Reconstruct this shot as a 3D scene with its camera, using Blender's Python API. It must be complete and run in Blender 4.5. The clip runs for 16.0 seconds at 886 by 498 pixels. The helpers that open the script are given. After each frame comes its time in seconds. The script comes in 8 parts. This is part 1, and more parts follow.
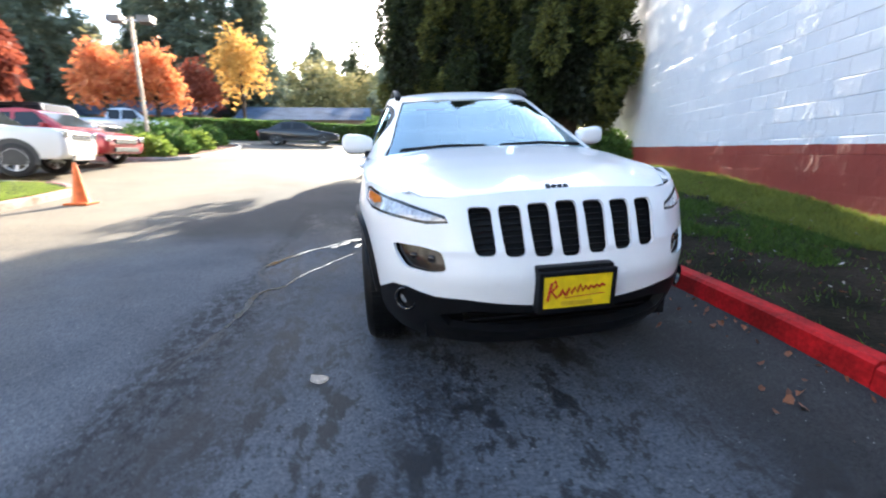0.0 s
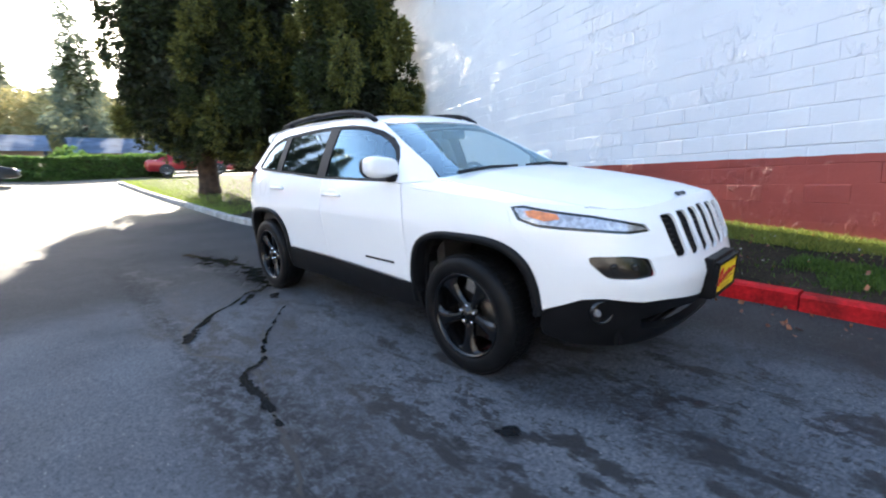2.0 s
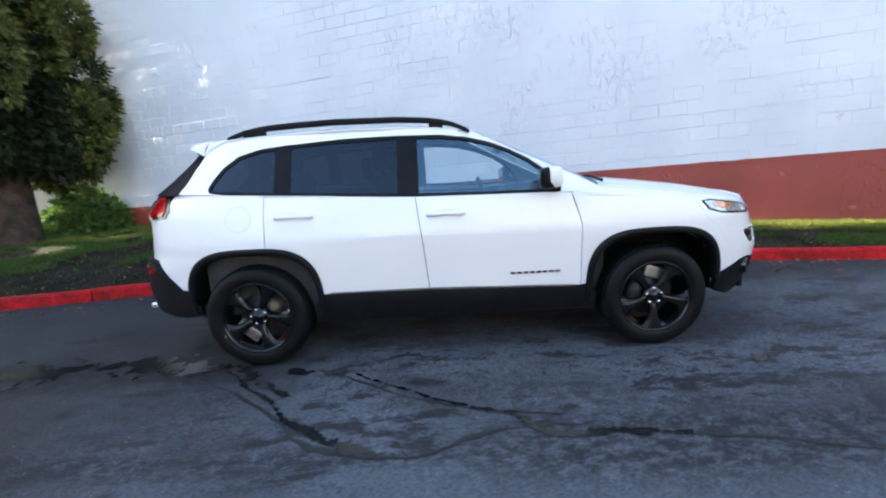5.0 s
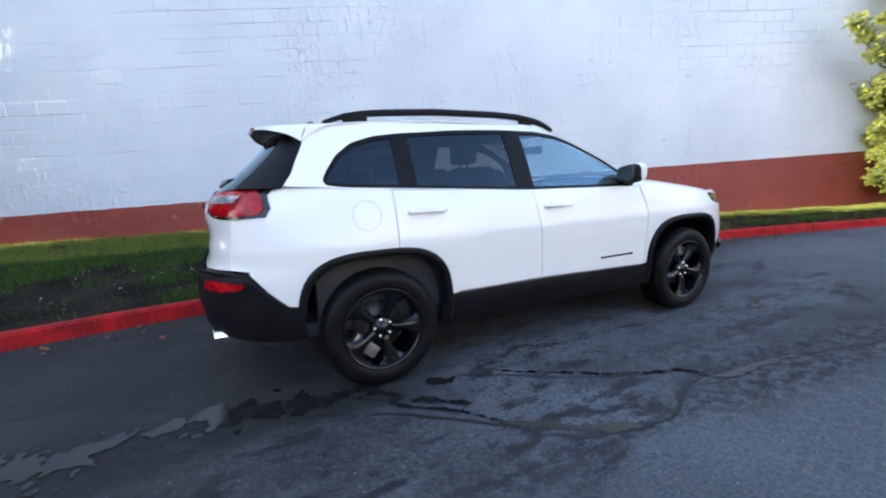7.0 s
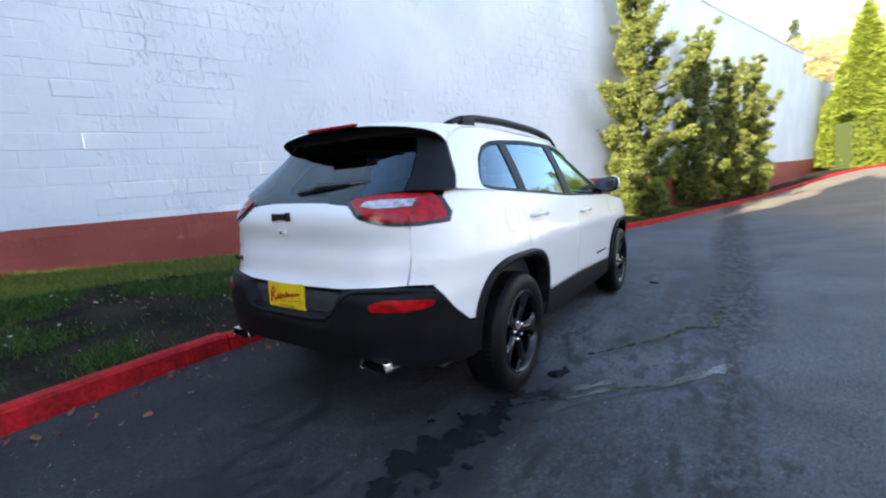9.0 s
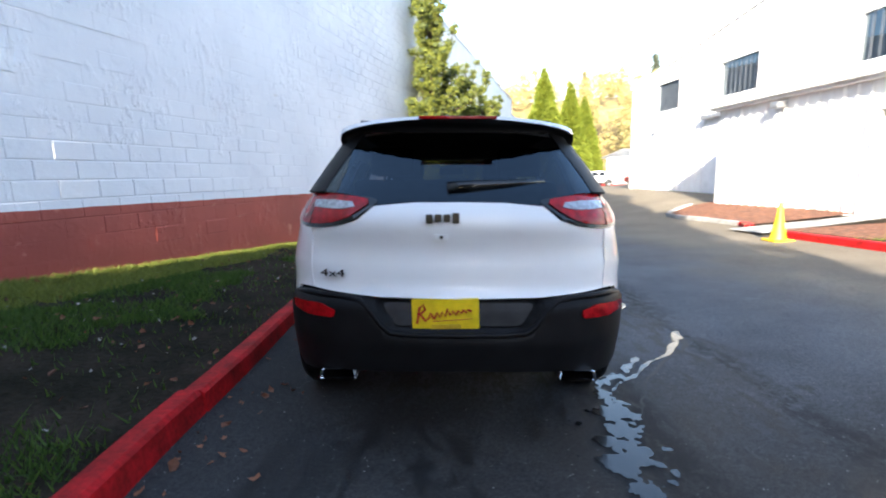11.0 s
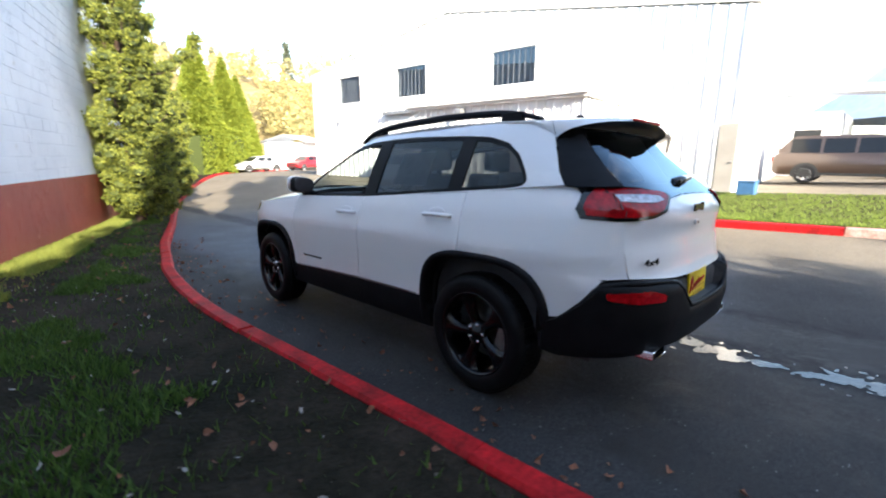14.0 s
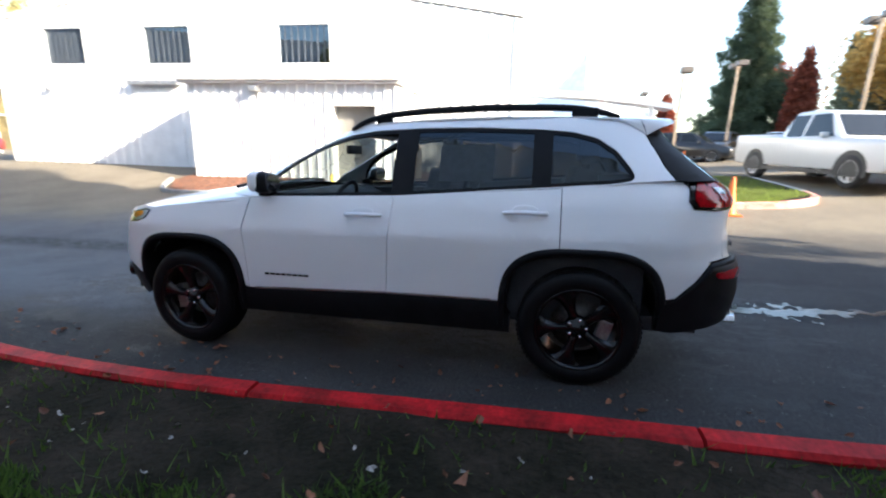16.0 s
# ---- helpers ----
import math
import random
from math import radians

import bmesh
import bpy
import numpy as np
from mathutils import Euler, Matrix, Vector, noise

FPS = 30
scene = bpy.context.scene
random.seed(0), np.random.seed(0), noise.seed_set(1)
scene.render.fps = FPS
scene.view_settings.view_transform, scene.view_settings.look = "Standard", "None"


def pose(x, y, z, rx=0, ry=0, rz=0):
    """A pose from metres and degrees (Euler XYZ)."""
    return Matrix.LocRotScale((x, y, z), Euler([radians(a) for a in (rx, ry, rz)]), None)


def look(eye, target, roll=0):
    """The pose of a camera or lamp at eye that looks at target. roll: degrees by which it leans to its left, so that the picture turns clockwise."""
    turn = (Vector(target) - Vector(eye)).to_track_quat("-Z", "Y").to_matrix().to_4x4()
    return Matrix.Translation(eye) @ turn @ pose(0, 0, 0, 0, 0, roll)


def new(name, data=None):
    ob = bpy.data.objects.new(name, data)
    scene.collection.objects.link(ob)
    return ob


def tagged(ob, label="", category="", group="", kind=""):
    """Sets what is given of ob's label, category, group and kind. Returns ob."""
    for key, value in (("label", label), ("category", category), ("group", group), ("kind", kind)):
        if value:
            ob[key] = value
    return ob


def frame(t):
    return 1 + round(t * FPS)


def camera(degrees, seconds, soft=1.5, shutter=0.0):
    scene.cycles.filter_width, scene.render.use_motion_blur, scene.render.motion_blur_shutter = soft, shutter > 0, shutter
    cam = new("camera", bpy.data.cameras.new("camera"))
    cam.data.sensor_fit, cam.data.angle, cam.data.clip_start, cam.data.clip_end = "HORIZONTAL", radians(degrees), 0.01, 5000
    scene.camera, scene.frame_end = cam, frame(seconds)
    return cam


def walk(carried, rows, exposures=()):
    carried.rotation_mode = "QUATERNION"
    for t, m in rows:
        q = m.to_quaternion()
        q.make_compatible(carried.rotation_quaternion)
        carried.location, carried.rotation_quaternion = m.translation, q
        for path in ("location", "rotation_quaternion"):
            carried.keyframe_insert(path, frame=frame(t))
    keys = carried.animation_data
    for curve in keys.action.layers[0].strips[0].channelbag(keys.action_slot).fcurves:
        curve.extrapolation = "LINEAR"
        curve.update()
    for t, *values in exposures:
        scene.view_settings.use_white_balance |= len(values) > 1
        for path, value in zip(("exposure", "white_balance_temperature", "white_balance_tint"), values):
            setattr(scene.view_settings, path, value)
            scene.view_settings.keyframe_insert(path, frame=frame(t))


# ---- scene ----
cam = camera(90.8, 16.0, 2.0, 0.5)
PATH = [
    (0, (-0.821, -4.023, 1.223), (-0.523, -2.11, 0.721), -2.0),
    (0.5, (-1.314, -3.907, 1.23), (-0.71, -2.056, 0.772), -2.2),
    (1, (-1.751, -3.681, 1.205), (-0.884, -1.932, 0.767), -2.5),
    (1.5, (-2.166, -3.373, 1.217), (-1.024, -1.792, 0.774), -2.3),
    (2, (-2.565, -2.996, 1.234), (-1.231, -1.563, 0.821), -2.6),
    (2.5, (-2.898, -2.553, 1.247), (-1.364, -1.337, 0.836), -1.7),
    (3, (-3.21, -2.092, 1.26), (-1.503, -1.13, 0.859), -2.3),
    (3.2, (-3.298, -1.918, 1.252), (-1.542, -1.039, 0.87), -1.9),
    (5.3, (-3.738, 0.384, 1.289), (-1.778, 0.257, 0.908), -2.3),
    (5.5, (-3.709, 0.593, 1.274), (-1.757, 0.381, 0.895), -1.4),
    (6, (-3.585, 1.104, 1.275), (-1.666, 0.659, 0.929), -1.3),
    (6.5, (-3.458, 1.634, 1.278), (-1.61, 0.947, 0.946), -1.5),
    (7, (-3.257, 2.102, 1.25), (-1.487, 1.238, 0.9), -2.2),
    (7.5, (-3.021, 2.573, 1.24), (-1.4, 1.446, 0.918), -1.3),
    (8, (-2.704, 2.997, 1.228), (-1.225, 1.682, 0.939), -2.5),
    (8.5, (-2.31, 3.362, 1.23), (-1.003, 1.865, 0.999), -2.3),
    (9, (-1.893, 3.676, 1.203), (-0.799, 2.026, 0.927), -2.2),
    (9.2, (-1.705, 3.77, 1.188), (-0.707, 2.061, 0.898), -2.3),
    (11.3, (0.341, 4.099, 1.193), (0.183, 2.122, 0.939), 0.2),
    (11.5, (0.527, 4.074, 1.157), (0.26, 2.107, 0.909), 0.1),
    (12, (0.986, 3.98, 1.169), (0.494, 2.058, 0.917), 1.0),
    (12.5, (1.478, 3.802, 1.185), (0.681, 1.996, 0.861), 0.8),
    (13, (1.912, 3.556, 1.171), (0.924, 1.842, 0.873), -0.2),
    (13.5, (2.33, 3.263, 1.219), (1.118, 1.699, 0.931), -0.0),
    (14, (2.702, 2.956, 1.242), (1.322, 1.545, 0.918), -0.1),
    (14.5, (2.974, 2.552, 1.273), (1.436, 1.321, 0.928), -0.9),
    (15, (3.192, 2.131, 1.308), (1.476, 1.158, 0.979), -2.1),
    (15.5, (3.32, 1.672, 1.308), (1.506, 0.898, 0.979), -1.2),
    (16, (3.391, 1.2, 1.313), (1.493, 0.709, 0.917), -0.3),
]
# true up leans a little against the car, which stands on a slope
LEVEL = Vector((0.03, 0.036, 1.0)).rotation_difference(Vector((0, 0, 1))).to_matrix().to_4x4()
walk(cam, [(t, LEVEL @ look(eye, target, roll)) for t, eye, target, roll in PATH], [(0.0, 2.72), (3.0, 2.68), (6.0, 2.56), (9.0, 2.5), (12.0, 2.42), (16.0, 2.42)])
# ---- light ----
SUN_WAY = Vector((-0.288, -1.0, -0.455)).normalized()
scene.view_settings.exposure = 2.55
world = bpy.data.worlds.new("world")
scene.world = world
world.use_nodes = True
wn = world.node_tree
sky = wn.nodes.new("ShaderNodeTexSky")
sky.sky_type, sky.sun_disc = "NISHITA", False
sky.sun_elevation, sky.sun_rotation = radians(23.7), radians(16.1)
sky.air_density, sky.dust_density, sky.ozone_density = 1.0, 1.15, 0.9
wn.links.new(sky.outputs[0], wn.nodes["Background"].inputs[0])
wn.nodes["Background"].inputs[1].default_value = 0.14
sun = new("sun", bpy.data.lights.new("sun", "SUN"))
sun.data.energy, sun.data.angle, sun.data.color = 4.6, radians(0.55), (1.0, 0.90, 0.75)
sun.matrix_world = look((0, 0, 30), Vector((0, 0, 30)) + SUN_WAY)


# ---- materials ----
def material(name, colour, rough=0.6, metal=0.0, vary=0.12, scale=6.0, fine=60.0, bump=0.0, coat=0.0, spread=0.0, colour2=None, spec=0.5):
    """Principled surface with two scales of noise in its colour and an optional bump."""
    m = bpy.data.materials.new(name)
    m.use_nodes = True
    n, l = m.node_tree.nodes, m.node_tree.links
    b = n["Principled BSDF"]
    b.inputs["Roughness"].default_value, b.inputs["Metallic"].default_value = rough, metal
    b.inputs["Coat Weight"].default_value = coat
    b.inputs["Specular IOR Level"].default_value = spec
    pos = n.new("ShaderNodeNewGeometry").outputs["Position"]
    big, small = n.new("ShaderNodeTexNoise"), n.new("ShaderNodeTexNoise")
    big.inputs["Scale"].default_value, small.inputs["Scale"].default_value = scale, fine
    big.inputs["Detail"].default_value = small.inputs["Detail"].default_value = 5
    l.new(pos, big.inputs["Vector"]), l.new(pos, small.inputs["Vector"])
    c = Vector(colour[:3])
    dark = Vector(colour2[:3]) if colour2 else c * (1 - 2.2 * vary)
    ramp = n.new("ShaderNodeValToRGB")
    ramp.color_ramp.elements[0].position, ramp.color_ramp.elements[1].position = 0.35, 0.68
    ramp.color_ramp.elements[0].color, ramp.color_ramp.elements[1].color = (*dark, 1), (*(c * (1 + 0.6 * vary)), 1)
    l.new(big.outputs[0], ramp.inputs[0])
    mix = n.new("ShaderNodeMix")
    mix.data_type, mix.blend_type = "RGBA", "OVERLAY"
    mix.inputs["Factor"].default_value = min(1.0, 2.5 * vary)
    l.new(ramp.outputs[0], mix.inputs[6]), l.new(small.outputs[0], mix.inputs[7])
    out = mix.outputs[2]
    if spread:
        info, hsv = n.new("ShaderNodeObjectInfo"), n.new("ShaderNodeHueSaturation")
        mr = n.new("ShaderNodeMapRange")
        mr.inputs[3].default_value, mr.inputs[4].default_value = 1 - spread, 1 + spread
        l.new(info.outputs["Random"], mr.inputs[0]), l.new(mr.outputs[0], hsv.inputs["Value"]), l.new(out, hsv.inputs["Color"])
        out = hsv.outputs[0]
    l.new(out, b.inputs["Base Color"])
    if bump:
        bp = n.new("ShaderNodeBump")
        bp.inputs["Strength"].default_value, bp.inputs["Distance"].default_value = min(1.0, bump * 40), bump
        l.new(small.outputs[0], bp.inputs["Height"]), l.new(bp.outputs[0], b.inputs["Normal"])
    return m


def leafy(name, colour, colour2, spread=0.35, trans=0.35):
    """Foliage: colour varies from clump to clump, some light passes through."""
    m = bpy.data.materials.new(name)
    m.use_nodes = True
    n, l = m.node_tree.nodes, m.node_tree.links
    b = n["Principled BSDF"]
    b.inputs["Roughness"].default_value = 0.65
    b.inputs["Specular IOR Level"].default_value = 0.25
    rnd = n.new("ShaderNodeNewGeometry").outputs["Random Per Island"]
    ramp = n.new("ShaderNodeValToRGB")
    ramp.color_ramp.elements[0].color, ramp.color_ramp.elements[1].color = (*colour2, 1), (*colour, 1)
    l.new(rnd, ramp.inputs[0])
    l.new(ramp.outputs[0], b.inputs["Base Color"])
    t = n.new("ShaderNodeBsdfTranslucent")
    l.new(ramp.outputs[0], t.inputs[0])
    mx = n.new("ShaderNodeMixShader")
    mx.inputs[0].default_value = trans
    l.new(b.outputs[0], mx.inputs[1]), l.new(t.outputs[0], mx.inputs[2]), l.new(mx.outputs[0], n["Material Output"].inputs[0])
    return m


def pane(name, tint, gloss=0.04, rough=0.0, sheen=(0.72, 0.88, 1.0)):
    """Thin tinted glass: see-through from either side, with a mirror sheen that grows towards grazing angles."""
    m = bpy.data.materials.new(name)
    m.use_nodes = True
    n, l = m.node_tree.nodes, m.node_tree.links
    n.remove(n["Principled BSDF"])
    tr, gl, mx, lw, pw, ma = (n.new(k) for k in ("ShaderNodeBsdfTransparent", "ShaderNodeBsdfGlossy", "ShaderNodeMixShader", "ShaderNodeLayerWeight", "ShaderNodeMath", "ShaderNodeMath"))
    tr.inputs[0].default_value = (*tint, 1)
    # blue of the reflected sky put into the mirror colour
    gl.inputs["Color"].default_value = (*sheen, 1)
    gl.inputs["Roughness"].default_value = rough
    lw.inputs["Blend"].default_value = 0.5
    pw.operation, ma.operation = "POWER", "MULTIPLY_ADD"
    pw.inputs[1].default_value = 4.0
    ma.inputs[1].default_value, ma.inputs[2].default_value = 1 - gloss, gloss
    l.new(lw.outputs["Facing"], pw.inputs[0]), l.new(pw.outputs[0], ma.inputs[0]), l.new(ma.outputs[0], mx.inputs[0])
    l.new(tr.outputs[0], mx.inputs[1]), l.new(gl.outputs[0], mx.inputs[2])
    l.new(mx.outputs[0], n["Material Output"].inputs[0])
    return m


def asphalt_material():
    m = bpy.data.materials.new("asphalt")
    m.use_nodes = True
    n, l = m.node_tree.nodes, m.node_tree.links
    b = n["Principled BSDF"]
    pos = n.new("ShaderNodeNewGeometry").outputs["Position"]

    def noise_tex(scale, detail=6, rough=0.6, stretch=None):
        t = n.new("ShaderNodeTexNoise")
        t.inputs["Scale"].default_value, t.inputs["Detail"].default_value, t.inputs["Roughness"].default_value = scale, detail, rough
        v = pos
        if stretch:
            mp = n.new("ShaderNodeMapping")
            mp.inputs["Scale"].default_value = stretch
            l.new(pos, mp.inputs[0])
            v = mp.outputs[0]
        l.new(v, t.inputs["Vector"])
        return t.outputs[0]

    def ramp(x, a, c, lo=(0, 0, 0), hi=(1, 1, 1)):
        r = n.new("ShaderNodeValToRGB")
        r.color_ramp.elements[0].position, r.color_ramp.elements[1].position = a, c
        r.color_ramp.elements[0].color, r.color_ramp.elements[1].color = (*lo, 1), (*hi, 1)
        l.new(x, r.inputs[0])
        return r.outputs[0]

    def blend(f, a, c, kind="MIX"):
        x = n.new("ShaderNodeMix")
        x.data_type, x.blend_type = "RGBA", kind
        for sock, v in ((x.inputs[0], f), (x.inputs[6], a), (x.inputs[7], c)):
            if isinstance(v, (int, float)):
                sock.default_value = v
            elif isinstance(v, tuple):
                sock.default_value = (*v, 1)
            else:
                l.new(v, sock)
        return x.outputs[2]

    def mathn(kind, a, c):
        x = n.new("ShaderNodeMath")
        x.operation = kind
        for sock, v in ((x.inputs[0], a), (x.inputs[1], c)):
            if isinstance(v, (int, float)):
                sock.default_value = v
            else:
                l.new(v, sock)
        return x.outputs[0]

    sep = n.new("ShaderNodeSeparateXYZ")
    l.new(pos, sep.inputs[0])

    def between(x, lo, hi):
        mr = n.new("ShaderNodeMapRange")
        mr.interpolation_type = "SMOOTHSTEP"
        mr.inputs[1].default_value, mr.inputs[2].default_value = lo, hi
        l.new(x, mr.inputs[0])
        return mr.outputs[0]

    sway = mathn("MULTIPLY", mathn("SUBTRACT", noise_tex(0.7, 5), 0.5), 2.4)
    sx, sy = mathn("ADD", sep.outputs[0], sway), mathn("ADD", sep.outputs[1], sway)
    # shade put into the colour: damp oily strip darkened, sunlit dry lot paled
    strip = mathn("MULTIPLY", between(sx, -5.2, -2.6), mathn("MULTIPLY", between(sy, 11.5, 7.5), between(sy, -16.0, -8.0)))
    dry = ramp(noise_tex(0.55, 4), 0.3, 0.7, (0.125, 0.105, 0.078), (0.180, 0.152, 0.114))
    # bluish cast of open shade, set in the strip's own colour
    shaded_base = ramp(noise_tex(1.1, 6), 0.3, 0.72, (0.061, 0.0675, 0.078), (0.100, 0.111, 0.127))
    deep_tone = ramp(noise_tex(1.1, 6), 0.3, 0.72, (0.024, 0.0235, 0.0235), (0.046, 0.045, 0.0445))
    shaded_base = blend(mathn("MAXIMUM", mathn("MULTIPLY", mathn("MULTIPLY", between(sy, 0.8, 2.4), between(sx, -6.0, -4.0)), 0.95), between(sep.outputs[0], 0.2, 0.9)), shaded_base, deep_tone)   # deeper tone behind the car and in the gutter
    base = blend(strip, dry, shaded_base)
    grit = ramp(noise_tex(60, 6, 0.85), 0.36, 0.64, (0.42, 0.42, 0.43), (1.58, 1.58, 1.56))
    base = blend(1.0, base, grit, "MULTIPLY")
    vor = n.new("ShaderNodeTexVoronoi")
    vor.inputs["Scale"].default_value = 42
    l.new(pos, vor.inputs["Vector"])
    stones = ramp(vor.outputs["Distance"], 0.10, 0.2, (1, 1, 1), (0, 0, 0))
    pick = ramp(noise_tex(19, 2), 0.57, 0.62)
    base = blend(mathn("MULTIPLY", stones, pick), base, (0.27, 0.265, 0.26))
    # damp oil and water stains where cars stop
    lane = mathn("MULTIPLY", between(sx, -3.3, -1.6), between(sep.outputs[0], 1.7, 0.9))
    along = mathn("MULTIPLY", between(sep.outputs[1], 6.0, 2.6), between(sep.outputs[1], -6.5, -3.2))
    where = mathn("MULTIPLY", lane, along)
    push = mathn("MULTIPLY", mathn("SUBTRACT", where, 1.0), 0.30)
    grain = ramp(noise_tex(40, 5, 0.8), 0.42, 0.56, (0.12, 0.12, 0.12), (1, 1, 1))
    damp = ramp(mathn("ADD", noise_tex(1.7, 10, 0.72, (1.0, 0.6, 1.0)), push), 0.500, 0.575)
    blots = ramp(mathn("ADD", noise_tex(5.0, 9, 0.72, (1.0, 0.45, 1.0)), push), 0.530, 0.575)
    drops = ramp(mathn("ADD", noise_tex(18, 6, 0.70, (1.0, 0.6, 1.0)), push), 0.560, 0.595)
    wet = mathn("MAXIMUM", mathn("MULTIPLY", mathn("MULTIPLY", damp, grain), 0.72), mathn("MAXIMUM", mathn("MULTIPLY", blots, 0.9), mathn("MULTIPLY", drops, 0.85)))
    # tyre track along the lane
    off = mathn("ABSOLUTE", mathn("ADD", mathn("ADD", sep.outputs[0], 1.93), mathn("MULTIPLY", sway, 0.10)), 0.0)
    wide = mathn("MULTIPLY", between(off, 0.42, 0.12), between(sep.outputs[1], 0.6, -0.6))
    narrow = mathn("MULTIPLY", between(off, 0.16, 0.03), mathn("MULTIPLY", between(sep.outputs[1], 6.0, 2.5), 0.85))
    track = mathn("MULTIPLY", mathn("MAXIMUM", wide, narrow), ramp(noise_tex(16.0, 8, 0.8, (1, 0.7, 1)), 0.42, 0.54))
    # soaked band that runs back from the rear wheel
    off3 = mathn("ABSOLUTE", mathn("ADD", mathn("ADD", sep.outputs[0], 0.92), mathn("MULTIPLY", sway, 0.12)), 0.0)
    drain = mathn("MULTIPLY", mathn("MULTIPLY", between(off3, 0.34, 0.10), ramp(noise_tex(4.5, 8, 0.68, (1, 0.5, 1)), 0.34, 0.48)), mathn("MULTIPLY", between(sep.outputs[1], 5.0, 3.0), between(sep.outputs[1], 0.7, 1.5)))
    # a second worn streak, slanting under the front of the car
    cross = mathn("SUBTRACT", mathn("MULTIPLY", mathn("ADD", sep.outputs[0], 1.72), 0.966), mathn("MULTIPLY", mathn("ADD", sep.outputs[1], 1.36), 0.258))
    off2 = mathn("ABSOLUTE", mathn("ADD", cross, mathn("MULTIPLY", sway, 0.10)), 0.0)
    streak = mathn("MULTIPLY", mathn("MULTIPLY", between(off2, 0.34, 0.04), ramp(noise_tex(10, 9, 0.78, (1, 0.7, 1)), 0.44, 0.55)), mathn("MULTIPLY", between(sep.outputs[1], 0.9, -0.4), between(sep.outputs[1], -5.5, -3.2)))
    wet2 = mathn("MAXIMUM", mathn("MAXIMUM", wet, mathn("MULTIPLY", streak, 0.6)), mathn("MAXIMUM", mathn("MULTIPLY", track, 0.88), mathn("MULTIPLY", drain, 0.85)))
    base = blend(wet2, base, (0.015, 0.015, 0.0155))
    b.inputs["Specular IOR Level"].default_value = 0.22
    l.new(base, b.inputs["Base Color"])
    rough = mathn("SUBTRACT", 0.85, mathn("MULTIPLY", wet, 0.30))
    l.new(rough, b.inputs["Roughness"])
    bp = n.new("ShaderNodeBump")
    bp.inputs["Strength"].default_value, bp.inputs["Distance"].default_value = 0.6, 0.008
    l.new(noise_tex(95, 5, 0.75), bp.inputs["Height"]), l.new(bp.outputs[0], b.inputs["Normal"])
    return m


def block_paint():
    """White masonry paint over a red dado, scuffed and chipped."""
    m = bpy.data.materials.new("block_paint")
    m.use_nodes = True
    n, l = m.node_tree.nodes, m.node_tree.links
    b = n["Principled BSDF"]
    geo = n.new("ShaderNodeNewGeometry")
    sep = n.new("ShaderNodeSeparateXYZ")
    l.new(geo.outputs["Position"], sep.inputs[0])

    def noise_tex(scale, detail=5):
        t = n.new("ShaderNodeTexNoise")
        t.inputs["Scale"].default_value, t.inputs["Detail"].default_value = scale, detail
        l.new(geo.outputs["Position"], t.inputs["Vector"])
        return t.outputs[0]

    def ramp(x, a, c, lo, hi):
        r = n.new("ShaderNodeValToRGB")
        r.color_ramp.elements[0].position, r.color_ramp.elements[1].position = a, c
        r.color_ramp.elements[0].color, r.color_ramp.elements[1].color = (*lo, 1), (*hi, 1)
        l.new(x, r.inputs[0])
        return r.outputs[0]

    def blend(f, a, c):
        x = n.new("ShaderNodeMix")
        x.data_type = "RGBA"
        l.new(f, x.inputs[0])
        for sock, v in ((x.inputs[6], a), (x.inputs[7], c)):
            if isinstance(v, tuple):
                sock.default_value = (*v, 1)
            else:
                l.new(v, sock)
        return x.outputs[2]

    white = ramp(noise_tex(0.7), 0.3, 0.7, (0.64, 0.65, 0.68), (0.76, 0.765, 0.785))
    chips = ramp(noise_tex(3.1, 8), 0.70, 0.735, (0, 0, 0), (1, 1, 1))
    white = blend(chips, white, (0.60, 0.58, 0.56))
    red = ramp(noise_tex(1.3), 0.3, 0.7, (0.27, 0.045, 0.032), (0.36, 0.062, 0.042))
    scuff = ramp(noise_tex(5.5, 8), 0.66, 0.73, (0, 0, 0), (1, 1, 1))
    red = blend(scuff, red, (0.44, 0.14, 0.10))
    add = n.new("ShaderNodeMath")
    add.operation = "MULTIPLY_ADD"
    add.inputs[1].default_value, add.inputs[2].default_value = 0.03, -0.015
    l.new(noise_tex(4.0), add.inputs[0])
    edge = n.new("ShaderNodeMath")
    edge.operation = "ADD"
    fall = n.new("ShaderNodeMath")
    fall.operation = "MULTIPLY_ADD"
    fall.inputs[1].default_value = -0.011
    l.new(sep.outputs[1], fall.inputs[0]), l.new(sep.outputs[2], fall.inputs[2])
    l.new(fall.outputs[0], edge.inputs[0]), l.new(add.outputs[0], edge.inputs[1])
    step = n.new("ShaderNodeMath")
    step.operation = "GREATER_THAN"
    step.inputs[1].default_value = 1.118
    l.new(edge.outputs[0], step.inputs[0])
    l.new(blend(step.outputs[0], red, white), b.inputs["Base Color"])
    b.inputs["Roughness"].default_value = 0.55
    bp = n.new("ShaderNodeBump")
    bp.inputs["Strength"].default_value, bp.inputs["Distance"].default_value = 0.55, 0.008
    lump = n.new("ShaderNodeMath")
    lump.operation = "MULTIPLY_ADD"
    lump.inputs[1].default_value = 0.5
    l.new(noise_tex(32, 7), lump.inputs[0]), l.new(ramp(noise_tex(3.4, 9), 0.52, 0.62, (0, 0, 0), (0.5, 0.5, 0.5)), lump.inputs[2])
    # here and there the paint lies in thick blisters and runs
    mp = n.new("ShaderNodeMapping")
    mp.inputs["Scale"].default_value = (1.0, 1.0, 0.5)
    l.new(geo.outputs["Position"], mp.inputs[0])
    runs = n.new("ShaderNodeTexNoise")
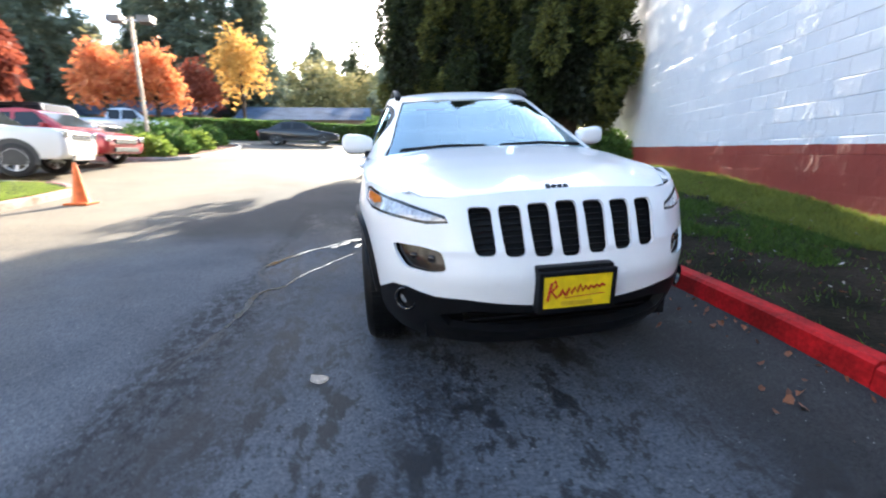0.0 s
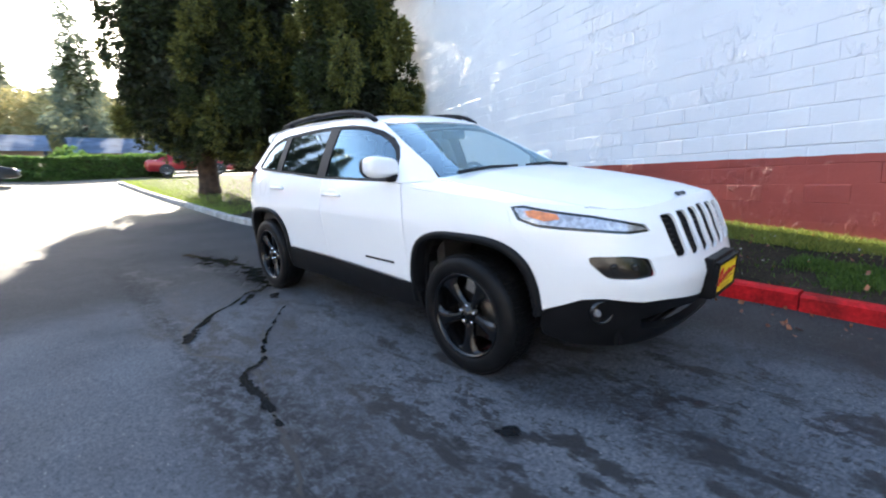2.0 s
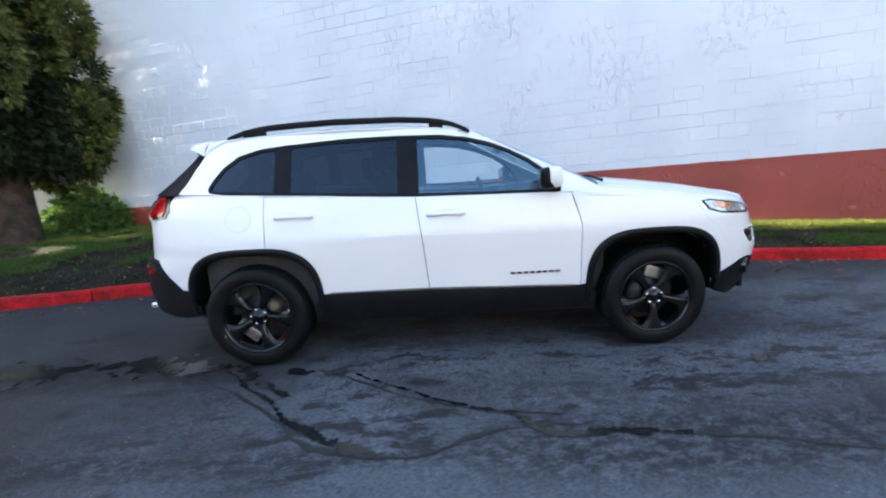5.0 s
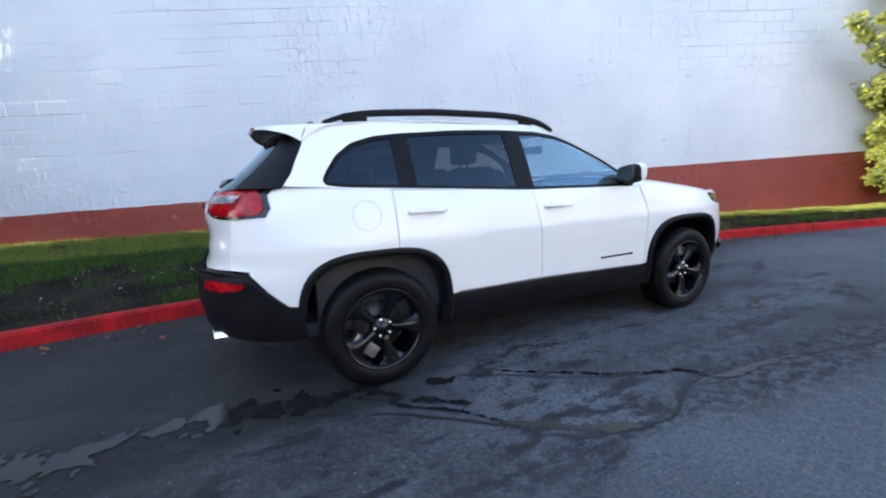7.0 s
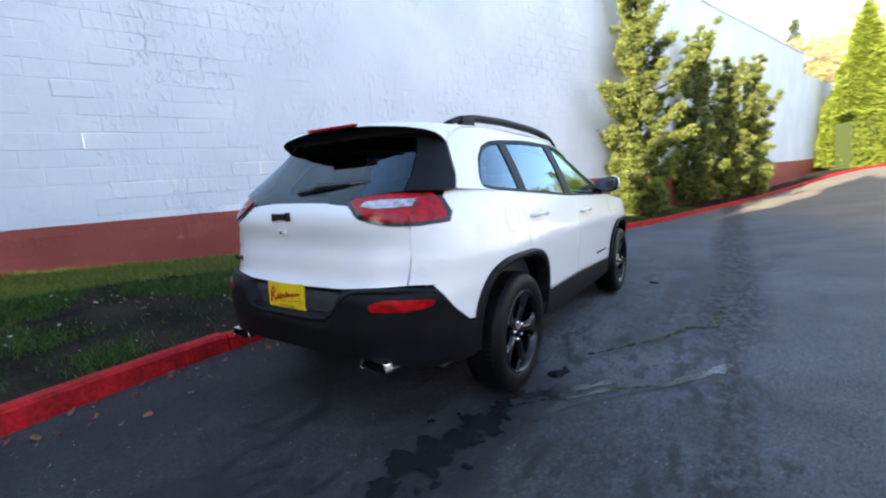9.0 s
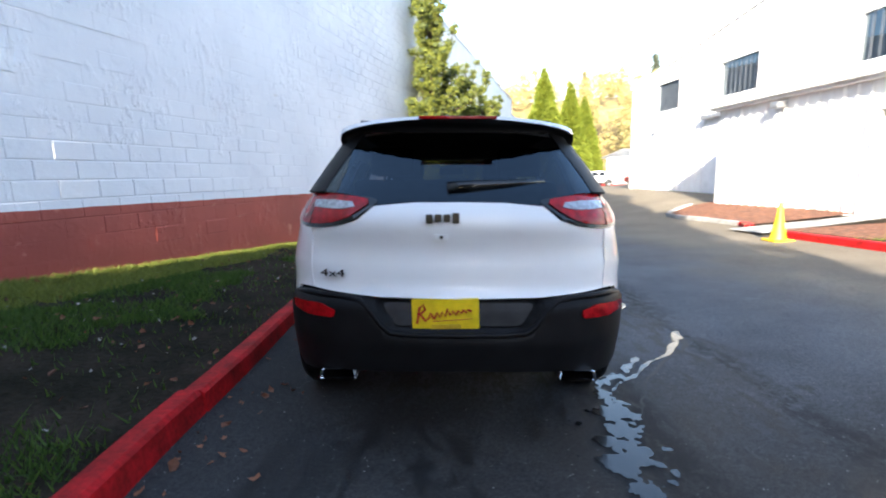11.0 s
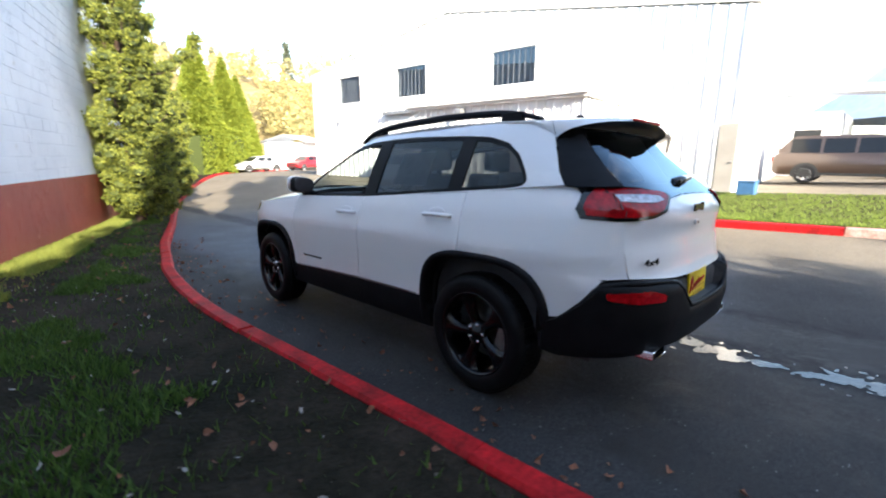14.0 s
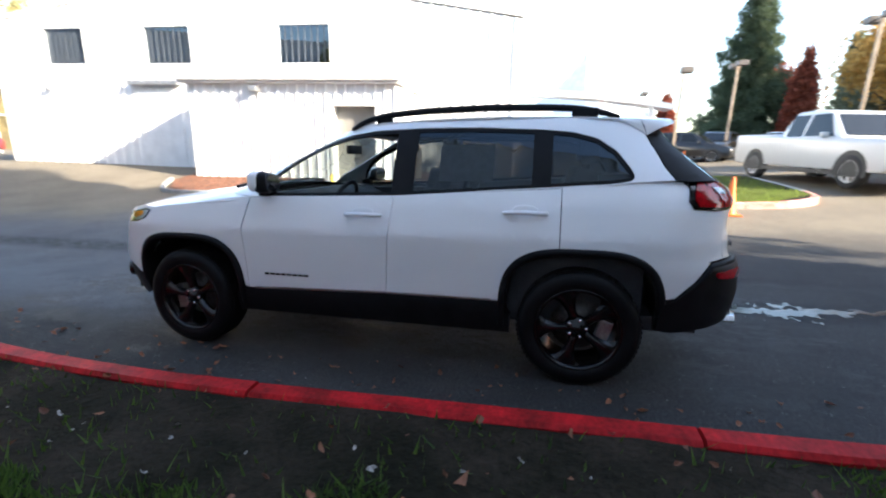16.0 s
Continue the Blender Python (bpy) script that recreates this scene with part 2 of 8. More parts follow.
    runs.inputs["Scale"].default_value, runs.inputs["Detail"].default_value = 13, 6
    l.new(mp.outputs[0], runs.inputs["Vector"])
    thick = n.new("ShaderNodeMath")
    thick.operation = "MULTIPLY"
    l.new(ramp(runs.outputs[0], 0.52, 0.62, (0, 0, 0), (3.4, 3.4, 3.4)), thick.inputs[0]), l.new(ramp(noise_tex(0.9, 6), 0.50, 0.64, (0, 0, 0), (1, 1, 1)), thick.inputs[1])
    both = n.new("ShaderNodeMath")
    both.operation = "ADD"
    l.new(lump.outputs[0], both.inputs[0]), l.new(thick.outputs[0], both.inputs[1])
    l.new(both.outputs[0], bp.inputs["Height"]), l.new(bp.outputs[0], b.inputs["Normal"])
    return m


ASPHALT = asphalt_material()
BLOCK = block_paint()
# faded paint, its colour paled further for strong sun on the kerb
FADED_KERB = material("faded_red_kerb_paint", (0.36, 0.11, 0.085), 0.75, vary=0.3, scale=4, fine=40, bump=0.005, colour2=(0.44, 0.33, 0.29), spec=0.1)
RED_KERB = material("red_kerb_paint", (0.44, 0.011, 0.014), 0.6, vary=0.25, scale=5, fine=40, bump=0.005, colour2=(0.22, 0.010, 0.010), spec=0.12)
GREY_KERB = material("grey_concrete", (0.36, 0.35, 0.33), 0.85, vary=0.2, scale=3, fine=50, bump=0.003)
SOIL = material("lawn_soil", (0.035, 0.0255, 0.018), 0.95, vary=0.28, scale=2.2, fine=30, bump=0.03, colour2=(0.014, 0.012, 0.007), spec=0.08)
BARK_CHIPS = material("bark_chips", (0.20, 0.075, 0.035), 0.95, vary=0.3, scale=9, fine=60, bump=0.02)
# shaded and sunlit grass as separate colours: lawn dark, island and strip bright
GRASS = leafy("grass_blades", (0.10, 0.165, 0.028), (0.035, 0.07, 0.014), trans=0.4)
BRIGHT_GRASS = leafy("sunlit_grass_blades", (0.25, 0.32, 0.06), (0.13, 0.19, 0.035), trans=0.4)
SUNLIT_STRIP = leafy("sunlit_strip_blades", (0.27, 0.29, 0.06), (0.12, 0.15, 0.03), trans=0.4)
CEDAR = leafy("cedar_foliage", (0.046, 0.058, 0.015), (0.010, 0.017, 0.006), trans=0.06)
# shade inside the crown put into darker copies of the foliage colour
CEDAR_DEEP = leafy("shade_dark_inner_leaves", (0.024, 0.030, 0.011), (0.010, 0.013, 0.006), trans=0.0)
CEDAR_CORE = leafy("shade_dark_foliage", (0.014, 0.018, 0.008), (0.008, 0.010, 0.005), trans=0.0)
# lit tufts, given as a paler copy of the cedar colour
CEDAR_LIT = leafy("cedar_lit_foliage", (0.16, 0.155, 0.035), (0.040, 0.050, 0.013), trans=0.12)
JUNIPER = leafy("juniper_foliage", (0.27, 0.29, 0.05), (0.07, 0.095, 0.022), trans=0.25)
# darker copy of the foliage colour, for shade inside tufts and hedge
JUNIPER_CORE = leafy("shade_dark_juniper_foliage", (0.06, 0.075, 0.018), (0.03, 0.042, 0.012), trans=0.0)
YEWGREEN = leafy("arborvitae_foliage", (0.24, 0.27, 0.03), (0.13, 0.18, 0.025), trans=0.4)
# distance haze put into these three foliage colours, paler and greyer
HAZY_WOODS = leafy("haze_pale_wood_foliage", (0.21, 0.215, 0.135), (0.10, 0.115, 0.075), trans=0.3)
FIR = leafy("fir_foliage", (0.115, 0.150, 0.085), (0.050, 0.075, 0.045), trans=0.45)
HAZY_FIR = leafy("haze_pale_fir_foliage", (0.185, 0.21, 0.145), (0.10, 0.122, 0.088), trans=0.4)
ORANGE = leafy("orange_autumn_leaves", (0.80, 0.33, 0.13), (0.62, 0.20, 0.09), trans=0.5)
YELLOW = leafy("yellow_autumn_leaves", (0.70, 0.45, 0.14), (0.48, 0.28, 0.08), trans=0.5)
# far autumn leaves, paled in the base colour for haze
HAZEL = leafy("haze_pale_autumn_leaves", (0.62, 0.46, 0.22), (0.45, 0.33, 0.15), trans=0.4)
RUSSET = leafy("russet_leaves", (0.34, 0.09, 0.05), (0.18, 0.05, 0.035), trans=0.35)
# hillside foliage, its colour lightened to give the haze
HILLGREEN = leafy("haze_pale_hill_foliage", (0.46, 0.38, 0.17), (0.24, 0.23, 0.10), trans=0.3)
SHRUB = leafy("shrub_leaves", (0.13, 0.22, 0.05), (0.045, 0.09, 0.02), trans=0.35)
DEADLEAF = leafy("fallen_leaf", (0.30, 0.12, 0.06), (0.13, 0.06, 0.04), trans=0.1)
BARK = material("bark", (0.075, 0.046, 0.032), 0.95, vary=0.3, scale=5, fine=35, bump=0.02)
WHITE_METAL = material("white_metal_siding", (0.80, 0.80, 0.79), 0.45, vary=0.05, scale=1.2, fine=20)
WHITE_TRIM = material("white_trim", (0.78, 0.78, 0.77), 0.5, vary=0.06, scale=2)
BEIGE_DOOR = material("grey_beige_door_paint", (0.27, 0.255, 0.23), 0.5, vary=0.06, scale=2)
DARK_GLASS = pane("dark_window_glass", (0.20, 0.20, 0.22), 0.12)
MULLION = material("grey_window_bar", (0.10, 0.11, 0.13), 0.6, vary=0.1, scale=10)
PANE_BACKING = material("blue_grey_backing", (0.42, 0.46, 0.54), 0.8, vary=0.25, scale=2.5)
STEEL = material("galvanised_steel", (0.5, 0.5, 0.5), 0.45, 0.8, vary=0.12, scale=8)
CONE_ORANGE = material("cone_orange", (0.85, 0.16, 0.02), 0.5, vary=0.1, scale=9)
CONE_YELLOW = material("cone_yellow", (0.85, 0.55, 0.02), 0.5, vary=0.1, scale=9)


# ---- mesh helpers ----
def mesh_object(name, bm, mat, parent=None, label="", smooth=False):
    me = bpy.data.meshes.new(name)
    bm.to_mesh(me)
    bm.free()
    for k in (mat if isinstance(mat, (list, tuple)) else [mat]):
        me.materials.append(k)
    if smooth:
        me.polygons.foreach_set("use_smooth", [True] * len(me.polygons))
    ob = new(name, me)
    if parent:
        ob.parent = parent
    if label:
        tagged(ob, label)
    return ob


def part(name, bm, mat, parent, label="", smooth=False):
    return mesh_object(name, bm, mat, parent, label, smooth)


def raw(name, verts, faces, mat, parent=None, label="", smooth=False):
    me = bpy.data.meshes.new(name)
    me.from_pydata(verts, [], faces)
    me.materials.append(mat)
    if smooth:
        me.polygons.foreach_set("use_smooth", [True] * len(me.polygons))
    ob = new(name, me)
    if parent:
        ob.parent = parent
    if label:
        tagged(ob, label)
    return ob


def thing(name, m, label, category, group="", kind=""):
    ob = new(name)
    ob.matrix_world = m
    return tagged(ob, label, category, group, kind)


def box(bm, x0, x1, y0, y1, z0, z1, bevel=0.0, m=None):
    vs = bmesh.ops.create_cube(bm, size=1.0)["verts"]
    for v in vs:
        v.co = Vector((x0 + (v.co.x + 0.5) * (x1 - x0), y0 + (v.co.y + 0.5) * (y1 - y0), z0 + (v.co.z + 0.5) * (z1 - z0)))
    if bevel:
        es = list({e for v in vs for e in v.link_edges})
        r = bmesh.ops.bevel(bm, geom=es, offset=bevel, segments=2, profile=0.7, affect="EDGES")
        vs = list({v for f in r["faces"] for v in f.verts} | {v for v in vs if v.is_valid})
    if m:
        bmesh.ops.transform(bm, matrix=m, verts=[v for v in vs if v.is_valid])
    return bm


def boxed(*a, **k):
    return box(bmesh.new(), *a, **k)


def tube(bm, pts, radii, sides=8, caps=True):
    """A tapered tube through pts."""
    rings = []
    pts = [Vector(p) for p in pts]
    for i, p in enumerate(pts):
        d = (pts[min(i + 1, len(pts) - 1)] - pts[max(i - 1, 0)]).normalized()
        a = d.orthogonal().normalized() if i == 0 else (rings_a - d * rings_a.dot(d)).normalized()
        rings_a = a
        b = d.cross(a)
        r = radii[i] if isinstance(radii, (list, tuple)) else radii
        rings.append([bm.verts.new(p + (a * math.cos(k * math.tau / sides) + b * math.sin(k * math.tau / sides)) * r) for k in range(sides)])
    for u, w in zip(rings, rings[1:]):
        for k in range(sides):
            bm.faces.new((u[k], u[(k + 1) % sides], w[(k + 1) % sides], w[k]))
    if caps:
        bm.faces.new(rings[0][::-1]), bm.faces.new(rings[-1])
    return bm


def lathe(bm, prof, seg=32, axis="x", closed=False):
    """Turns a profile of (along, radius) about an axis through the origin."""
    rings = []
    for a, r in prof:
        ring = []
        for k in range(seg):
            c, s = math.cos(k * math.tau / seg) * r, math.sin(k * math.tau / seg) * r
            ring.append(bm.verts.new((a, c, s) if axis == "x" else (c, s, a)))
        rings.append(ring)
    pairs = list(zip(rings, rings[1:])) + ([(rings[-1], rings[0])] if closed else [])
    for u, w in pairs:
        for k in range(seg):
            bm.faces.new((u[k], u[(k + 1) % seg], w[(k + 1) % seg], w[k]))
    return bm


def smoothstep(a, b, x):
    x = min(1.0, max(0.0, (x - a) / (b - a)))
    return x * x * (3 - 2 * x)


def table(x, xs, ys):
    return float(np.interp(x, xs, ys))


# ---- ground ----
def land(x, y):
    """Height of the paved ground: a slope along the lane, a shallow gutter beside it, higher towards the lot."""
    b = table(y, (-300, -60, -10, 8, 30, 60, 300), (-3, -1.36, -0.36, 0.288, 1.94, 2.4, 3.5))
    c = table(x, (-60, -13, -9, -6.3, -1.9, 5, 60), (0.50, 0.38, 0.25, 0.155, -0.057, 0.15, 0.3))
    bank = table(y, (-80, -40, -20, -11, -5, -1.5), (0.3, 0.5, 0.65, 0.38, 0.18, 0.0)) * smoothstep(table(y, (-22, -12, -6), (-3.0, -5.0, -6.6)), -10.0, x)
    return b + c + bank


def lines(near, step, far):
    out = list(np.arange(-near, near + step / 2, step))
    d, s = near, step
    while d < far:
        s *= 1.35
        d += s
        out = [-d] + out + [d]
    return out


gx, gy = sorted(lines(30, 0.7, 1600) + [-13.0, -9.0, -1.9, 5.0]), sorted(lines(60, 1.0, 1600) + [-1.5])
gv = [(x, y, land(x, y)) for y in gy for x in gx]
gf = [(j * len(gx) + i, j * len(gx) + i + 1, (j + 1) * len(gx) + i + 1, (j + 1) * len(gx) + i) for j in range(len(gy) - 1) for i in range(len(gx) - 1)]
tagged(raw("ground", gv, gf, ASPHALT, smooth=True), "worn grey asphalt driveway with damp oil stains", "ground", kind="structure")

# kerb line of the lane, road side, from the far trees to the far bend
KERB = [(0.7, 24), (0.62, 18), (0.6, 14), (0.66, 11), (0.68, 8), (0.68, 6.2), (0.92, 4.7), (1.18, 3.5), (1.31, 2.4), (1.36, 1.3), (1.43, 0.2), (1.48, -0.9), (1.45, -2.0), (1.32, -3.3),
        (1.12, -4.3), (0.8, -5.9), (0.4, -7.5), (-0.25, -10.0), (-1.05, -13.2), (-1.9, -16.4), (-3.6, -22.0), (-5.9, -28.0), (-9.3, -34.5), (-14.5, -41.0), (-20, -45)]


def spline(points, step=0.25):
    """Evenly spaced points on a Catmull-Rom curve."""
    p = [Vector((*a, 0)) for a in points]
    dense = []
    for i in range(len(p) - 1):
        a, b, c, d = p[max(i - 1, 0)], p[i], p[i + 1], p[min(i + 2, len(p) - 1)]
        for k in range(24):
            t = k / 24
            dense.append(0.5 * (2 * b + (c - a) * t + (2 * a - 5 * b + 4 * c - d) * t * t + (3 * b - a - 3 * c + d) * t ** 3))
    dense.append(p[-1])
    out, run = [dense[0]], 0.0
    for a, b in zip(dense, dense[1:]):
        run += (b - a).length
        if run >= step:
            out.append(b)
            run = 0.0
    return out


def kerb_run(name, pts, side, height, width, red, label, seg=8, gap=0.012, paint=None):
    """Kerb stones laid end to end along pts; side: +1 if the lawn lies to the right of the run."""
    top = tagged(new(name), label, "kerb", kind="structure")
    nrm = []
    for i in range(len(pts)):
        d = (pts[min(i + 1, len(pts) - 1)] - pts[max(i - 1, 0)]).normalized()
        nrm.append(Vector((d.y, -d.x, 0)) * side)
    prof = [(0.0, -0.05), (0.012, 0.0), (0.022, height - 0.02), (0.045, height), (width - 0.02, height), (width, height - 0.02), (width, -0.05)]
    breaks = [i for i in range(1, len(pts)) if red(pts[i]) != red(pts[i - 1])]
    starts = sorted({s for b in [0] + breaks for s in range(b, len(pts) - 1, seg) if not any(b < q <= s for q in breaks)})
    for s, after in zip(starts, starts[1:] + [len(pts) - 1]):
        idx = list(range(s, min(s + seg, after, len(pts) - 1) + 1))
        if len(idx) < 2:
            continue
        bm, rings = bmesh.new(), []
        wob = random.uniform(-0.006, 0.006)
        for j, i in enumerate(idx):
            p = pts[i].copy()
            if j == len(idx) - 1:
                p += (pts[idx[-2]] - p).normalized() * gap
            rings.append([bm.verts.new((*(p + nrm[i] * (u + wob)).to_2d(), land(p.x, p.y) + w + wob + random.uniform(-0.003, 0.003))) for u, w in prof])
        for u, w in zip(rings, rings[1:]):
            for k in range(len(prof) - 1):
                bm.faces.new((u[k], u[k + 1], w[k + 1], w[k]))
        bm.faces.new(rings[0]), bm.faces.new(rings[-1][::-1])
        bmesh.ops.recalc_face_normals(bm, faces=bm.faces)
        part("kerb_stone", bm, (RED_KERB if paint is None else paint(pts[idx[0]])) if red(pts[idx[0]]) else GREY_KERB, top)
    return nrm


kp = spline(KERB)
kn = kerb_run("kerb", kp, -1, 0.13, 0.16, lambda p: p.y < 6.3, "red painted concrete kerb along the lawn, grey past the trees")


def wall_x(y):
    return 4.17 + 0.29 * y


def lawn_height(x, y):
    """The lawn rises gently from the kerb to the wall."""
    return land(x, y) + 0.10 + 0.02 * noise.noise((x * 1.3, y * 1.3, 0)) + 0.012 * noise.noise((x * 5, y * 5, 3))


def lawn_rise(y):
    return table(y, (-12, -6, -2, 0, 2.5, 5, 11), (0.12, 0.15, 0.22, 0.24, 0.31, 0.28, 0.15))


lv, lf, W_ = [], [], 14
for i, (p, nn) in enumerate(zip(kp, kn)):
    a = p + nn * 0.15
    wx = wall_x(a.y) if a.y < 11.5 else 16.0
    for k in range(W_ + 1):
        f = k / W_
        x = a.x + (max(wx, a.x + 0.3) + 0.05 - a.x) * f
        lv.append((x, a.y, lawn_height(x, a.y) + lawn_rise(a.y) * f * min(1, max(wx - a.x, 0) / 3)))
for i in range(len(kp) - 1):
    for k in range(W_):
        q = i * (W_ + 1) + k
        lf.append((q, q + 1, q + W_ + 2, q + W_ + 1))
tagged(raw("lawn", lv, lf, SOIL, smooth=True), "patchy lawn with bare brown soil", "lawn", kind="structure")
# ---- block wall ----
WALL_TURN = math.atan2(0.29, 1.0)
wall_m = Matrix.Translation((wall_x(11.6), 11.6, 0)) @ Matrix.Rotation(-WALL_TURN, 4, "Z")


WALL_LEN = 47.0
bm = bmesh.new()
box(bm, 0.007, 0.32, -WALL_LEN, 0, -2.0, 7.3)
box(bm, 0.006, 0.32, -WALL_LEN - 10, -WALL_LEN - 0.01, -2.5, 6.2)
wall = mesh_object("wall_east", bm, BLOCK)
wall.matrix_world = wall_m
tagged(wall, "painted concrete block wall, white above a red band", "wall", kind="structure")
bm = boxed(-0.05, 0.4, -WALL_LEN - 0.02, 0.05, 7.3, 7.38, 0.01)
ob = mesh_object("wall_cap", bm, WHITE_TRIM)
ob.matrix_world = wall_m
tagged(ob, "white metal coping on the block wall", "coping", kind="structure")

# ---- white metal building ----
FX, AX = -11.5, -8.9
BUILD = Matrix.Translation((-11.5, -7.8, 0)) @ Matrix.Rotation(math.atan(0.1), 4, "Z") @ Matrix.Translation((11.5, 7.8, 0))   # the hall stands a little askew to the lane


def siding(bm, axis, at, u0, u1, z0, ztop, out, pitch=0.305, holes=(), deep=0.038):
    """Ribbed sheet metal on a plane: raised ribs every pitch. ztop: function of u. holes: (u0, u1, z0, z1)."""
    def put(u, z, d):
        return (at + out * d, u, z) if axis == "x" else (u, at + out * d, z)
    us = []
    n = int((u1 - u0) / pitch)
    for i in range(n + 1):
        b = u0 + i * pitch
        us += [(b, 0), (b + pitch * 0.72, 0), (b + pitch * 0.80, deep), (b + pitch * 0.92, deep)]
    us = [(u, d) for u, d in us if u <= u1] + [(u1, 0)]
    for (a, da), (b, db) in zip(us, us[1:]):
        if b - a < 1e-4:
            continue
        mid = (a + b) / 2
        spans = [(z0, None)]
        for h in holes:
            if h[0] < mid < h[1]:
                spans = [(z0, h[2]), (h[3], None)]
        for lo, hi in spans:
            ha, hb = (ztop(a), ztop(b)) if hi is None else (hi, hi)
            if ha <= lo:
                continue
            vs = [bm.verts.new(put(a, lo, da)), bm.verts.new(put(b, lo, db)), bm.verts.new(put(b, hb, db)), bm.verts.new(put(a, ha, da))]
            bm.faces.new(vs)


def gable(y):
    return 7.15 - 0.160 * abs(y + 11.0)


WINS = [(-18.4, -16.65), (-14.08, -12.2), (-8.76, -6.83)]
hall = tagged(new("metal_building"), "white ribbed metal building with upper windows", "building")
hall.matrix_world = BUILD
W0, W1 = 4.11, 5.38
bm = bmesh.new()
siding(bm, "x", FX, -20.8, -0.3, -1.0, gable, 1, 0.40, [(a, b, W0, W1) for a, b in WINS], 0.05)
part("wall", bm, WHITE_METAL, hall)
bm = bmesh.new()
siding(bm, "y", -0.3, -32, FX, -0.5, lambda u: 5.55, 1)
part("side_wall", bm, WHITE_METAL, hall)
bm = bmesh.new()
siding(bm, "y", -20.8, -32, FX, -1.5, lambda u: 5.5, -1)
part("side_wall", bm, WHITE_METAL, hall)
bm = bmesh.new()
for y0, y1 in ((-20.9, -11.0), (-11.0, -0.2)):
    vs = [bm.verts.new((x, y, gable(y) + 0.05 + d)) for d in (0, 0.12) for x, y in ((FX + 0.06, y0), (FX + 0.06, y1), (-32, y1), (-32, y0))]
    for q in ((0, 1, 2, 3), (4, 7, 6, 5), (0, 4, 5, 1), (1, 5, 6, 2), (2, 6, 7, 3), (3, 7, 4, 0)):
        bm.faces.new([vs[k] for k in q])
part("roof", bm, WHITE_TRIM, hall)
for a, b in WINS:
    bm = bmesh.new()
    box(bm, FX - 0.10, FX + 0.045, a - 0.05, a, W0 - 0.05, W1 + 0.05), box(bm, FX - 0.10, FX + 0.045, b, b + 0.05, W0 - 0.05, W1 + 0.05)
    box(bm, FX - 0.10, FX + 0.045, a, b, W0 - 0.05, W0), box(bm, FX - 0.10, FX + 0.045, a, b, W1, W1 + 0.05)
    wf = part("window", bm, WHITE_TRIM, hall)
    part("pane", boxed(FX - 0.09, FX - 0.07, a, b, W0, W1), DARK_GLASS, wf)
    for k in range(1, 8):
        y = a + (b - a) * k / 8
        part("mullion", boxed(FX - 0.068, FX - 0.045, y - 0.008, y + 0.008, W0, W1), MULLION, wf)
    # unseen blue-grey panel added to lighten the dark panes
    part("backing", boxed(FX - 0.9, FX - 0.88, a - 0.5, b + 0.5, 3.7, 5.4), PANE_BACKING, wf)

annex = tagged(new("annex"), "low white ribbed metal annex with a flat roof", "building")
annex.matrix_world = BUILD
DOOR = (-5.74, -4.42, 0.3, 2.48)
A0, A1 = -10.5, -3.78
bm = bmesh.new()
siding(bm, "x", AX, A0, A1, -0.5, lambda u: 3.1, 1, holes=[DOOR])
part("wall", bm, WHITE_METAL, annex)
for at_y, way in ((A1, 1), (A0, -1)):
    bm = bmesh.new()
    siding(bm, "y", at_y, FX, AX, -0.5, lambda u: 3.1, way)
    part("side_wall", bm, WHITE_METAL, annex)
part("roof", boxed(FX + 0.05, AX + 0.20, A0 - 0.2, A1 + 0.16, 3.1, 3.40, 0.02), WHITE_TRIM, annex)
part("gutter", boxed(AX + 0.205, AX + 0.32, A0 - 0.2, A1 + 0.16, 3.18, 3.30, 0.02), WHITE_TRIM, annex)
bm = bmesh.new()
box(bm, AX - 0.32, AX + 0.06, DOOR[0] - 0.1, DOOR[0], 0.0, 2.58), box(bm, AX - 0.32, AX + 0.06, DOOR[1], DOOR[1] + 0.1, 0.0, 2.58), box(bm, AX - 0.32, AX + 0.06, DOOR[0], DOOR[1], 2.48, 2.58)
dr = part("door", bm, WHITE_TRIM, annex)
part("door_leaf", boxed(AX - 0.31, AX - 0.26, DOOR[0], DOOR[1], 0.0, 2.48), BEIGE_DOOR, dr, "grey-beige steel door")
part("wall_lamp", boxed(FX + 0.05, FX + 0.28, -18.5, -18.28, 3.14, 3.30, 0.03), STEEL, hall, "small grey wall lamp")
lamp = part("wall_lamp", boxed(AX + 0.04, AX + 0.30, -8.28, -8.03, 2.86, 3.02, 0.03), STEEL, annex, "small grey wall lamp")
side = part("side_door", boxed(FX + 0.036, FX + 0.07, -0.80, -0.34, 0.2, 2.36, 0.01), BEIGE_DOOR, hall, "narrow grey-beige side door")
part("door_knob", boxed(FX + 0.07, FX + 0.11, -0.44, -0.39, 1.25, 1.30, 0.01), STEEL, side)
# garage bay beside the annex
bay = part("garage_door", boxed(FX + 0.04, FX + 0.07, -14.6, -12.8, -0.2, 3.25), WHITE_TRIM, hall)
part("canopy", boxed(FX + 0.02, FX + 0.32, -14.8, -12.7, 3.34, 3.50, 0.02), STEEL, hall)

# lot island with its kerb
ISL = [(-6.38, -4.6), (-6.36, -3.0), (-6.35, -1.5), (-6.3, 0.5), (-6.3, 3.0), (-6.4, 5.0), (-6.8, 6.0), (-7.6, 6.6), (-9.0, 6.75), (-11.5, 6.8)]
ip = spline(ISL)
kerb_run("island_kerb", ip, -1, 0.13, 0.16, lambda p: p.x > -8.2, "red kerb round a grass island, faded near its tip", paint=lambda p: RED_KERB if p.y < 2.2 else FADED_KERB)
iv, if_ = [], []
cols = 10
pts = [p for p in ip]
